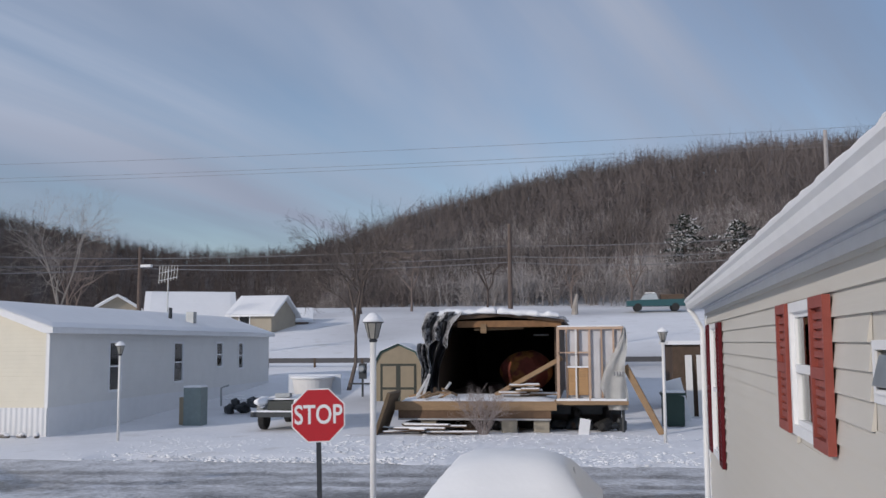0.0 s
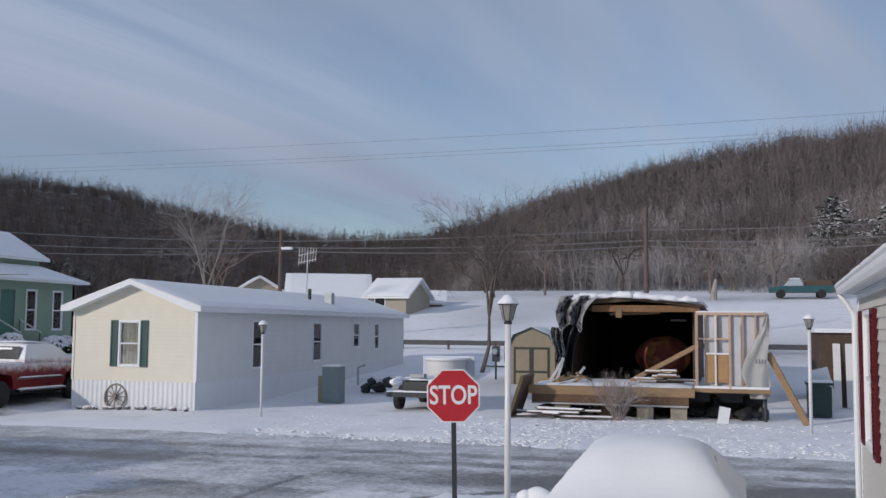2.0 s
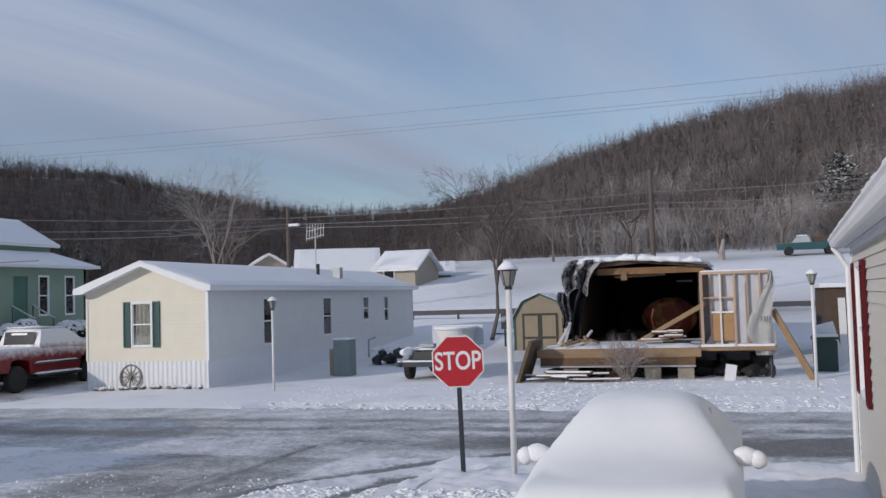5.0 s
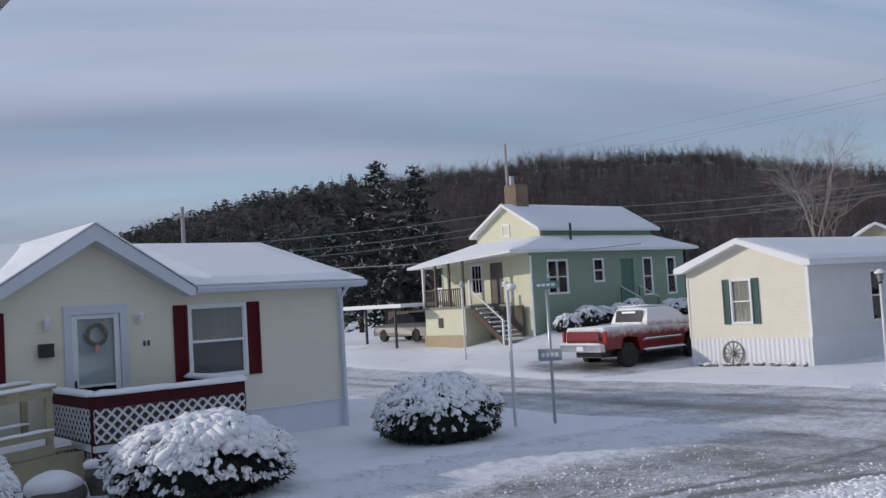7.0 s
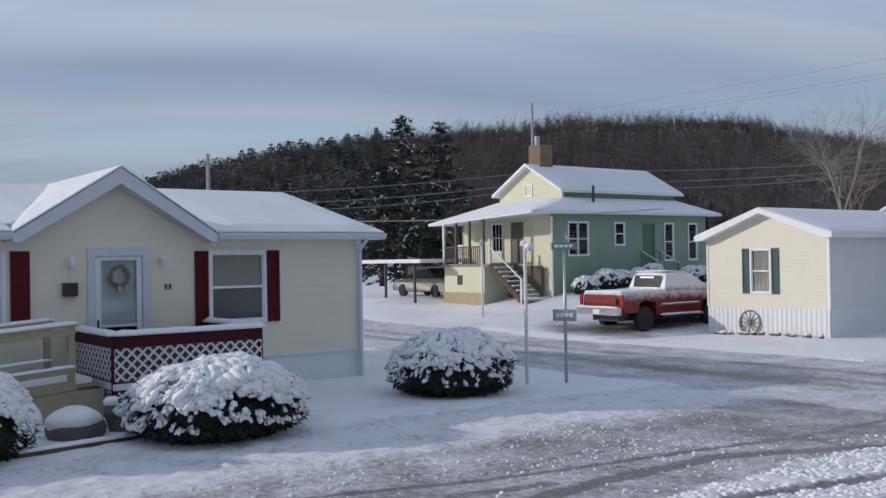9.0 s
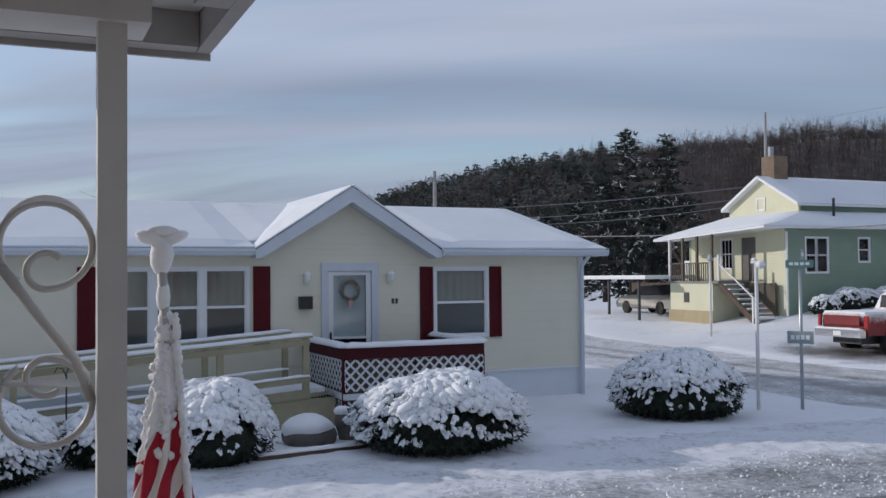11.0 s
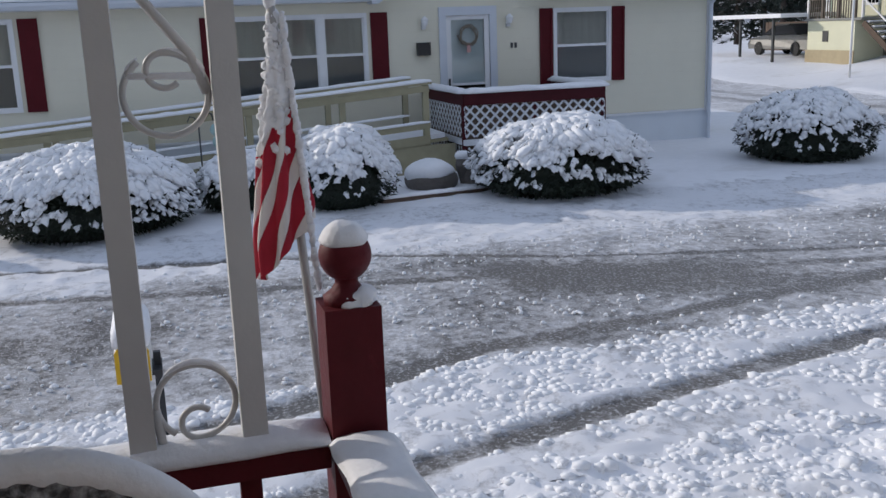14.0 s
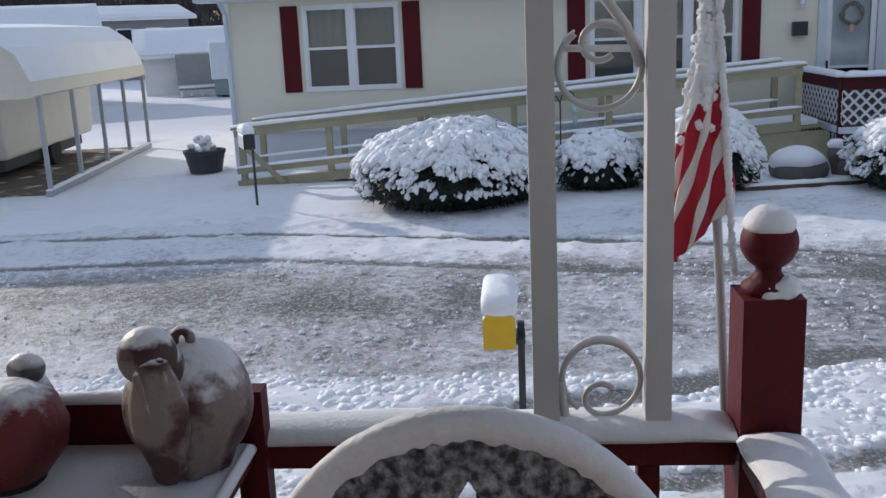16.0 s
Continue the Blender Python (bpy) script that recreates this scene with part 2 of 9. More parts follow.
def lathe(bm, profile, seg=24, centre=(0, 0, 0)):
    """A turned shape from (radius, height) pairs."""
    rings = [[bm.verts.new((centre[0] + r * math.cos(a), centre[1] + r * math.sin(a), centre[2] + z)) for a in (2 * math.pi * k / seg for k in range(seg))] for r, z in profile]
    for a, b in zip(rings, rings[1:]):
        for k in range(seg):
            bm.faces.new((a[k], a[(k + 1) % seg], b[(k + 1) % seg], b[k]))
    bm.faces.new(rings[0][::-1]), bm.faces.new(rings[-1])
    return bm


def beam(bm, p0, p1, w, h):
    """A square timber from p0 to p1."""
    p0, p1 = Vector(p0), Vector(p1)
    d = (p1 - p0).normalized()
    s = d.cross(Vector((0, 0, 1)))
    s = s.normalized() if s.length > 0.01 else Vector((1, 0, 0))
    u = s.cross(d)
    va, vb = ([bm.verts.new(p + s * (a * w / 2) + u * (b * h / 2)) for a, b in ((-1, -1), (1, -1), (1, 1), (-1, 1))] for p in (p0, p1))
    bm.faces.new(va), bm.faces.new(vb[::-1])
    for i in range(4):
        bm.faces.new((va[i], vb[i], vb[(i + 1) % 4], va[(i + 1) % 4]))
    bmesh.ops.recalc_face_normals(bm, faces=bm.faces[:])
    return bm


def fbm(x, y, scale, octaves=3, seed=0):
    """Smooth value noise of numpy arrays, about -1 to 1."""
    out, amp = np.zeros_like(x, dtype=float), 1.0
    for o in range(octaves):
        xs, ys = x * scale + 17.3 * (seed + o), y * scale - 9.1 * (seed + o)
        xi, yi = np.floor(xs), np.floor(ys)
        fx, fy = xs - xi, ys - yi
        fx, fy = fx * fx * (3 - 2 * fx), fy * fy * (3 - 2 * fy)

        def h(a, b):
            v = np.sin(a * 127.1 + b * 311.7 + seed * 53.3) * 43758.5453
            return (v - np.floor(v)) * 2 - 1
        out += amp * ((h(xi, yi) * (1 - fx) + h(xi + 1, yi) * fx) * (1 - fy) + (h(xi, yi + 1) * (1 - fx) + h(xi + 1, yi + 1) * fx) * fy)
        amp, scale = amp * 0.5, scale * 2.0
    return out / 1.6


def sheet(name, xs, ys, zfun, material):
    """A grid over the coordinates xs and ys with heights from zfun."""
    X, Y = np.meshgrid(xs, ys)
    Z = zfun(X, Y)
    nx, ny = len(xs), len(ys)
    i = (np.arange(ny - 1)[:, None] * nx + np.arange(nx - 1)[None]).ravel()
    me = bpy.data.meshes.new(name)
    me.from_pydata(np.stack([X.ravel(), Y.ravel(), Z.ravel()], 1).tolist(), [], np.stack([i, i + 1, i + nx + 1, i + nx], 1).tolist())
    me.polygons.foreach_set("use_smooth", [True] * len(me.polygons))
    me.materials.append(material)
    return new(name, me)


def wall(bm, length, z0, z1, thick, holes=(), top=None):
    """An upright wall along local x from 0 to length, front face at y=0, with openings (x0, x1, z0, z1) through it."""
    us = sorted({0, length, *[h[0] for h in holes], *[h[1] for h in holes]})
    vs = sorted({z0, z1, *[h[2] for h in holes], *[h[3] for h in holes]})
    solid = {}
    for i in range(len(us) - 1):
        for j in range(len(vs) - 1):
            u, v = (us[i] + us[i + 1]) / 2, (vs[j] + vs[j + 1]) / 2
            solid[i, j] = not any(h[0] < u < h[1] and h[2] < v < h[3] for h in holes)

    def quad(*p):
        bm.faces.new([bm.verts.new(q) for q in p])
    for (i, j), s in solid.items():
        if not s:
            continue
        a, b, c, d = us[i], us[i + 1], vs[j], vs[j + 1]
        quad((a, 0, c), (b, 0, c), (b, 0, d), (a, 0, d))
        quad((b, thick, c), (a, thick, c), (a, thick, d), (b, thick, d))
        if not solid.get((i - 1, j)):
            quad((a, thick, c), (a, 0, c), (a, 0, d), (a, thick, d))
        if not solid.get((i + 1, j)):
            quad((b, 0, c), (b, thick, c), (b, thick, d), (b, 0, d))
        if not solid.get((i, j - 1)):
            quad((a, thick, c), (b, thick, c), (b, 0, c), (a, 0, c))
        if not solid.get((i, j + 1)):
            quad((a, 0, d), (b, 0, d), (b, thick, d), (a, thick, d))
    bmesh.ops.remove_doubles(bm, verts=bm.verts[:], dist=0.0005)
    return bm


def turned(bm, m):
    bmesh.ops.transform(bm, matrix=m, verts=bm.verts[:])
    return bm


def window_unit(parent, m, w, h, frame_mat=None, sashes=2, shutters=None, sh_w=0.3, blind=0.0, curtain=True, grid=0, drop=0.0, grey_low=False):
    """A window in a wall whose front is local y=0; m carries its lower left corner. Frame, sill, sashes, panes, curtain, shutters."""
    fm = frame_mat or TRIM
    bm, fw = B(), 0.06
    box(bm, -fw, 0, -0.025, 0.06, -fw, h + fw), box(bm, w, w + fw, -0.025, 0.06, -fw, h + fw)
    box(bm, 0, w, -0.025, 0.06, -fw, 0), box(bm, 0, w, -0.025, 0.06, h, h + fw)
    win = part("window", turned(bm, m), fm, parent)
    bm = B()
    if sashes == 2:
        box(bm, 0, w, -0.005, 0.04, h / 2 - 0.025, h / 2 + 0.025)
    for a in (0, w - 0.03):
        box(bm, a, a + 0.03, 0.0, 0.04, 0, h)
    box(bm, 0.03, w - 0.03, 0.0, 0.04, 0, 0.03), box(bm, 0.03, w - 0.03, 0.0, 0.04, h - 0.03, h)
    for k in range(1, grid + 1):
        box(bm, w * k / (grid + 1) - 0.01, w * k / (grid + 1) + 0.01, 0.005, 0.03, 0.03, h - 0.03)
    part("sash", turned(bm, m), fm, win)
    for z0, z1, y in (((0.03, h / 2 - 0.025, 0.025), (h / 2 + 0.025, h - 0.03, 0.015)) if sashes == 2 else ((0.03, h - 0.03, 0.02),)):
        p = part("pane", turned(bx(0.03, w - 0.03, y, y + 0.004, z0, z1), m), GLASS, win)
        p.visible_shadow = False
    if curtain:
        bm = B()
        n = max(6, int(w / 0.05))
        z0 = h * (1 - blind) if blind else 0.02
        prev = None
        for k in range(n + 1):
            x = 0.01 + (w - 0.02) * k / n
            y = 0.055 + 0.008 * math.sin(k * 1.9)
            cur = (bm.verts.new((x, y, z0)), bm.verts.new((x, y, h - 0.02)))
            if prev:
                bm.faces.new((prev[0], cur[0], cur[1], prev[1]))
            prev = cur
        bmesh.ops.solidify(bm, geom=bm.faces[:], thickness=0.004)
        part("curtain", turned(bm, m), CURTAIN, win)
    # added grey sheet: the lower pane's reflection of snow and sky as colour
    if grey_low:
        part("insect_screen", turned(bx(0.03, w - 0.03, 0.030, 0.033, 0.03, h / 2 - 0.026), m), SASHGREY, win, "grey sheet standing in for the pane's reflection")
    if shutters:
        for x in (-fw - 0.02 - sh_w, w + fw + 0.02):
            bm = B()
            z0, z1 = -fw - drop, h + fw
            box(bm, x, x + 0.045, -0.045, -0.004, z0, z1), box(bm, x + sh_w - 0.045, x + sh_w, -0.045, -0.004, z0, z1)
            for a in (z0, (z0 + z1) / 2 - 0.03, z1 - 0.06):
                box(bm, x + 0.045, x + sh_w - 0.045, -0.045, -0.004, a, a + 0.06)
            k = z0 + 0.08
            while k < z1 - 0.1:
                if abs(k - (z0 + z1) / 2) > 0.06:
                    box(bm, x + 0.045, x + sh_w - 0.045, -0.030, -0.012, k, k + 0.034)
                k += 0.05
            box(bm, x + 0.04, x + sh_w - 0.04, -0.012, -0.006, z0 + 0.02, z1 - 0.02)
            part("shutter", turned(bm, m), shutters, win)
    return win


def snow_slab(bm, corners, thick=0.09):
    """Snow lying on a sloping roof face given by its four corners (a finer, rounded sheet)."""
    a, b, c, d = (Vector(p) for p in corners)
    nrm = (b - a).cross(d - a).normalized()
    if nrm.z < 0:
        nrm = -nrm
    nu, nv = max(2, int((b - a).length / 0.5)), max(2, int((d - a).length / 0.4))
    vs = {}
    for i in range(nu + 1):
        for j in range(nv + 1):
            u, v = i / nu, j / nv
            p = (a * (1 - u) + b * u) * (1 - v) + (d * (1 - u) + c * u) * v
            t = thick * (0.35 if i in (0, nu) or j in (0, nv) else 1.0) * (1 + 0.25 * noise.noise(p * 0.9))
            vs[i, j] = bm.verts.new(p + nrm * t)
    for i in range(nu):
        for j in range(nv):
            bm.faces.new((vs[i, j], vs[i + 1, j], vs[i + 1, j + 1], vs[i, j + 1]))
    edge = [(i, 0) for i in range(nu + 1)] + [(nu, j) for j in range(1, nv + 1)] + [(i, nv) for i in range(nu - 1, -1, -1)] + [(0, j) for j in range(nv - 1, 0, -1)]
    low = []
    for i, j in edge:
        u, v = i / nu, j / nv
        low.append(bm.verts.new((a * (1 - u) + b * u) * (1 - v) + (d * (1 - u) + c * u) * v + nrm * 0.004))
    for k in range(len(edge)):
        q = (k + 1) % len(edge)
        bm.faces.new((vs[edge[k]], low[k], low[q], vs[edge[q]]))
    bm.faces.new(low[::-1])
    bmesh.ops.recalc_face_normals(bm, faces=bm.faces[:])
    return bm


# ---- ground ----
RIDGE_AZ = [-180, -120, -60, -25, -10, 0, 4, 9, 13, 17, 22, 27, 36, 45, 56, 64, 70, 78, 90, 110, 180]
RIDGE_EL = [2, 3, 7, 9.7, 9.8, 9.0, 8.4, 7.0, 5.8, 4.7, 4.6, 5.0, 6.9, 7.4, 6.7, 5.4, 3.6, 1.2, 0.6, 0.6, 2]
RIDGE_R = [400, 400, 250, 190, 190, 200, 205, 215, 230, 330, 380, 380, 360, 340, 330, 330, 330, 330, 400, 420, 400]


def hill_height(X, Y):
    r = np.hypot(X, Y)
    az = np.degrees(np.arctan2(-X, Y))
    top, rr = np.interp(az, RIDGE_AZ, RIDGE_EL), np.interp(az, RIDGE_AZ, RIDGE_R)
    h = np.tan(np.radians(top)) * rr + 2.5
    start = np.where(rr < 250, 0.55, 0.5) * rr
    t = np.clip((r - start) / (rr - start), 0, 1)
    t = t * t * (3 - 2 * t) * 0.55 + t * 0.45
    return (h * t) * (1 + 0.04 * fbm(X, Y, 0.03, 2, 5)), t


def ground_height(X, Y):
    X, Y = np.asarray(X, float), np.asarray(Y, float)
    r = np.hypot(X, Y)
    back = np.interp(Y, [33, 45, 60, 92, 110, 160], [0, 0.5, 1.5, 5.6, 7.0, 8.0])
    back = back * np.clip((X + 60) / 25, 0.25, 1)
    mound = 1.45 * np.exp(-(((X + 31) / 5.6) ** 2) ** 1.5 - (((Y - 36) / 9.3) ** 2) ** 1.5)
    z = np.maximum(back, mound)
    t = np.clip((Y - 9) / 14, 0, 1)
    z = z - 0.2 * t * t * (3 - 2 * t) - 0.015 * np.clip(3 - Y, 0, 12) - 0.16 * np.exp(-((X + 24) / 4) ** 2 - ((Y - 27) / 4) ** 2) + 0.8 * np.clip((-34 - X) / 5, 0, 1) * np.clip((Y - 20) / 6, 0, 1) * np.clip((46 - Y) / 8, 0, 1)
    h, t = hill_height(X, Y)
    return np.where(t > 0, np.maximum(z, np.minimum(z, 7) * (1 - t) + h), z)


Z = Vector((0, 0, 1))


def lumpy(bm, amount, scale, seed=0.0):
    """Pushes the vertices along their normals by noise."""
    bm.normal_update()
    for v in bm.verts:
        v.co += v.normal * amount * noise.noise(v.co * scale + Vector((seed, seed * 0.7, 0)))
    return bm


def blob(bm, c, r, sub=2, m=None):
    """A rounded lump of radii r at c."""
    g = bmesh.ops.create_icosphere(bm, subdivisions=sub, radius=1.0)
    mm = Matrix.Translation(c) @ (m or Matrix()) @ Matrix.Diagonal((*r, 1))
    bmesh.ops.transform(bm, matrix=mm, verts=g["verts"])
    return g["verts"]


def snow_bar(bm, p0, p1, w, h, seg=24, seed=1.0):
    """A rounded ridge of snow lying along a rail."""
    p0, p1 = Vector(p0), Vector(p1)
    d = (p1 - p0).normalized()
    s = d.cross(Z).normalized()
    prof = [(-0.5, -0.02), (-0.56, 0.3), (-0.42, 0.75), (-0.15, 1.0), (0.15, 1.0), (0.42, 0.75), (0.56, 0.3), (0.5, -0.02)]
    rings = []
    for k in range(seg + 1):
        p = p0.lerp(p1, k / seg)
        q = 1 + 0.22 * noise.noise(p * 6 + Vector((seed, 0, 0)))
        q2 = 1 + 0.16 * noise.noise(p * 9 + Vector((0, seed, 5)))
        e = 0.6 if k in (0, seg) else 1
        rings.append([bm.verts.new(p + s * (a * w * q2) + Z * (b * h * q * e)) for a, b in prof])
    for a, b in zip(rings, rings[1:]):
        for k in range(len(prof) - 1):
            bm.faces.new((a[k], a[k + 1], b[k + 1], b[k]))
        bm.faces.new((a[-1], a[0], b[0], b[-1]))
    bm.faces.new(rings[0]), bm.faces.new(rings[-1][::-1])
    bmesh.ops.recalc_face_normals(bm, faces=bm.faces[:])
    return bm


def snow_ground_mat():
    """Trodden snow; on the wooded slopes leaf litter and brush show through."""
    m = mat("snow_ground", (0.82, 0.83, 0.86), 0.7, var=0.05, scale=5, bump=0.5, bscale=11, spec=0.3, color2=(0.66, 0.66, 0.66), patch=(0.6, 0.6, 0.75))
    n, l = m.node_tree.nodes, m.node_tree.links
    b = n["Principled BSDF"]
    src = b.inputs["Base Color"].links[0].from_socket
    at = n.new("ShaderNodeAttribute"); at.attribute_name = "wood"
    co = n.new("ShaderNodeTexCoord")
    nz = n.new("ShaderNodeTexNoise"); nz.inputs["Scale"].default_value, nz.inputs["Detail"].default_value = 0.22, 9
    l.new(co.outputs["Object"], nz.inputs["Vector"])
    cr_ = n.new("ShaderNodeValToRGB")
    cr_.color_ramp.elements[0].position, cr_.color_ramp.elements[1].position = 0.35, 0.72
    cr_.color_ramp.elements[0].color, cr_.color_ramp.elements[1].color = (0.040, 0.031, 0.027, 1), (0.13, 0.108, 0.10, 1)
    l.new(nz.outputs[0], cr_.inputs[0])
    mx_ = n.new("ShaderNodeMix"); mx_.data_type = "RGBA"
    l.new(at.outputs["Fac"], mx_.inputs["Factor"]); l.new(src, mx_.inputs["A"]); l.new(cr_.outputs[0], mx_.inputs["B"])
    l.new(mx_.outputs["Result"], b.inputs["Base Color"])
    return m


def spaced(stops):
    """Coordinates from (start, step) stops; the last gives the end."""
    out = []
    for (a, s), (b, _) in zip(stops, stops[1:]):
        out += list(np.arange(a, b - s * 0.4, s))
    return np.array(out + [stops[-1][0]])


ROADS = ((-12.7, -5.0, -60.0, 24.0), (-90.0, 60.0, 15.6, 22.6))


def road_mask(X, Y):
    """1 on the roads, falling to 0 over their soft edges."""
    w = 0.25 * fbm(X, Y, 0.35, 2, 2)
    m = np.zeros_like(X)
    for x0, x1, y0, y1 in ROADS:
        d = np.minimum(np.minimum(X - x0, x1 - X), np.minimum(Y - y0, y1 - Y)) + w
        m = np.maximum(m, np.clip(d / 0.6 + 0.5, 0, 1))
    # rounded corner by the stop sign
    d = np.minimum(2.6 - np.hypot(X + 4.3, Y - 13.0) + 0, 9)
    corner = (X < -4.3) & (Y > 13.0) & (X > -8) & (Y < 16.6) & (np.hypot(X + 4.3, Y - 13.0) > 2.6)
    return np.maximum(m, np.where(corner, 1.0, 0))


def sheet_height(X, Y):
    z = ground_height(X, Y)
    near = np.clip(1 - (np.hypot(X + 8, Y - 8) - 14) / 16, 0, 1)
    lump = (0.075 * np.maximum(fbm(X, Y, 5.6, 2, 1), -0.2) + 0.02 * fbm(X, Y, 1.6, 2, 6)) * near * np.clip((X + 9.5) / 2 - 0 * Y, 0.25, 1) + 0.05 * fbm(X, Y, 0.4, 2, 3)
    r = road_mask(X, Y)
    return z + lump * (1 - r) - 0.10 * r


ground = sheet("ground", spaced([(-1500, 100), (-500, 25), (-380, 8), (-90, 2.5), (-40, 0.6), (-18, 0.22), (-7.2, 0.075), (2, 0.6), (14, 4), (60, 10), (250, 50), (1500, 0)]),
               spaced([(-600, 60), (-120, 8), (-30, 1.2), (-9, 0.35), (-3, 0.1), (14.5, 0.25), (34, 0.7), (60, 3), (150, 6), (420, 30), (1500, 0)]), sheet_height, snow_ground_mat())
_co = np.empty(len(ground.data.vertices) * 3)
ground.data.vertices.foreach_get("co", _co)
_co = _co.reshape(-1, 3)
_wood = np.clip((hill_height(_co[:, 0], _co[:, 1])[1] + 0.04 * fbm(_co[:, 0], _co[:, 1], 0.05, 3, 9)) / 0.06, 0, 1)
_at = ground.data.attributes.new("wood", "FLOAT", "POINT")
_at.data.foreach_set("value", _wood.astype(np.float32))
tagged(ground, "snow-covered lumpy ground rising to a wooded hill", "ground", kind="structure")


def slush_mat():
    """Wet dark asphalt showing through thin packed snow, streaked along the lanes."""
    m = bpy.data.materials.new("slushy_asphalt")
    m.use_nodes = True
    n, l = m.node_tree.nodes, m.node_tree.links
    b = n["Principled BSDF"]
    ge = n.new("ShaderNodeTexCoord")
    at = n.new("ShaderNodeAttribute"); at.attribute_name = "bare"
    fine = n.new("ShaderNodeTexNoise"); fine.inputs["Scale"].default_value, fine.inputs["Detail"].default_value, fine.inputs["Roughness"].default_value = 9, 8, 0.7
    l.new(ge.outputs["Object"], fine.inputs["Vector"])
    big = n.new("ShaderNodeTexNoise"); big.inputs["Scale"].default_value, big.inputs["Detail"].default_value = 1.3, 5
    l.new(ge.outputs["Object"], big.inputs["Vector"])
    s1 = n.new("ShaderNodeMath"); s1.operation = "MULTIPLY_ADD"; s1.inputs[1].default_value = 1.5
    l.new(fine.outputs[0], s1.inputs[0]); l.new(at.outputs["Fac"], s1.inputs[2])
    s2 = n.new("ShaderNodeMath"); s2.operation = "MULTIPLY_ADD"; s2.inputs[1].default_value = 0.8
    l.new(big.outputs[0], s2.inputs[0]); l.new(s1.outputs[0], s2.inputs[2])
    r = n.new("ShaderNodeMapRange"); r.inputs["From Min"].default_value, r.inputs["From Max"].default_value = 0.90, 1.52
    l.new(s2.outputs[0], r.inputs[0])
    # grains of slush stay white even on the barest asphalt
    grain = n.new("ShaderNodeTexNoise"); grain.inputs["Scale"].default_value, grain.inputs["Detail"].default_value, grain.inputs["Roughness"].default_value = 34, 4, 0.65
    l.new(ge.outputs["Object"], grain.inputs["Vector"])
    gr_ = n.new("ShaderNodeMapRange"); gr_.inputs["From Min"].default_value, gr_.inputs["From Max"].default_value = 0.52, 0.66
    gr_.inputs["To Min"].default_value, gr_.inputs["To Max"].default_value = 1.0, 0.35
    l.new(grain.outputs[0], gr_.inputs[0])
    cut = n.new("ShaderNodeMath"); cut.operation = "MULTIPLY"
    l.new(r.outputs[0], cut.inputs[0]); l.new(gr_.outputs[0], cut.inputs[1])
    tar = n.new("ShaderNodeMix"); tar.data_type = "RGBA"
    tar.inputs["A"].default_value, tar.inputs["B"].default_value = (0.15, 0.132, 0.11, 1), (0.085, 0.082, 0.08, 1)
    l.new(big.outputs[0], tar.inputs["Factor"])
    mix = n.new("ShaderNodeMix"); mix.data_type = "RGBA"
    mix.inputs["A"].default_value = (0.76, 0.77, 0.80, 1)
    l.new(tar.outputs["Result"], mix.inputs["B"])
    l.new(cut.outputs[0], mix.inputs["Factor"])
    l.new(mix.outputs["Result"], b.inputs["Base Color"])
    rr = n.new("ShaderNodeMapRange"); rr.inputs["To Min"].default_value, rr.inputs["To Max"].default_value = 0.75, 0.38
    l.new(r.outputs[0], rr.inputs[0]); l.new(rr.outputs[0], b.inputs["Roughness"])
    bu = n.new("ShaderNodeBump"); bu.inputs["Strength"].default_value, bu.inputs["Distance"].default_value, bu.invert = 0.6, 0.02, True
    l.new(cut.outputs[0], bu.inputs["Height"]); l.new(bu.outputs[0], b.inputs["Normal"])
    return m


TRACKS = (((-5.1, -3.1), (-5.65, -1.6), (-6.3, 0.8), (-6.97, 2.4), (-7.1, 3.8), (-7.4, 5.5), (-7.7, 8.0), (-7.66, 10.1), (-6.62, 12.65), (-4.85, 15.2), (-2.8, 17.3), (1.5, 18.6)),
          ((-4.7, -0.5), (-5.29, 2.2), (-5.7, 3.8), (-6.3, 6.6), (-6.2, 8.6), (-5.7, 10.8), (-5.2, 13.0), (-3.4, 15.8), (1.0, 16.6)),
          ((-12.5, -12.0), (-12.1, -3.3), (-11.2, -0.1), (-10.57, 2.1), (-9.5, 4.3), (-8.6, 7.0), (-8.37, 8.3), (-7.8, 12.0), (-7.9, 16.5)),
          ((-10.7, -12.0), (-10.66, -2.9), (-9.83, 0.1), (-9.2, 2.5), (-8.5, 5.0), (-8.0, 7.5)),
          ((-40.0, 18.4), (-20.0, 18.3), (-8.0, 19.2), (3.0, 19.6)), ((-40.0, 19.9), (-20.0, 20.2), (-8.0, 20.7), (3.0, 21.2)))


def track_distance(X, Y, line):
    d = np.full(X.shape, 99.0)
    for (ax, ay), (bx_, by_) in zip(line, line[1:]):
        ux, uy = bx_ - ax, by_ - ay
        t = np.clip(((X - ax) * ux + (Y - ay) * uy) / (ux * ux + uy * uy), 0, 1)
        d = np.minimum(d, np.hypot(X - ax - t * ux, Y - ay - t * uy))
    return d


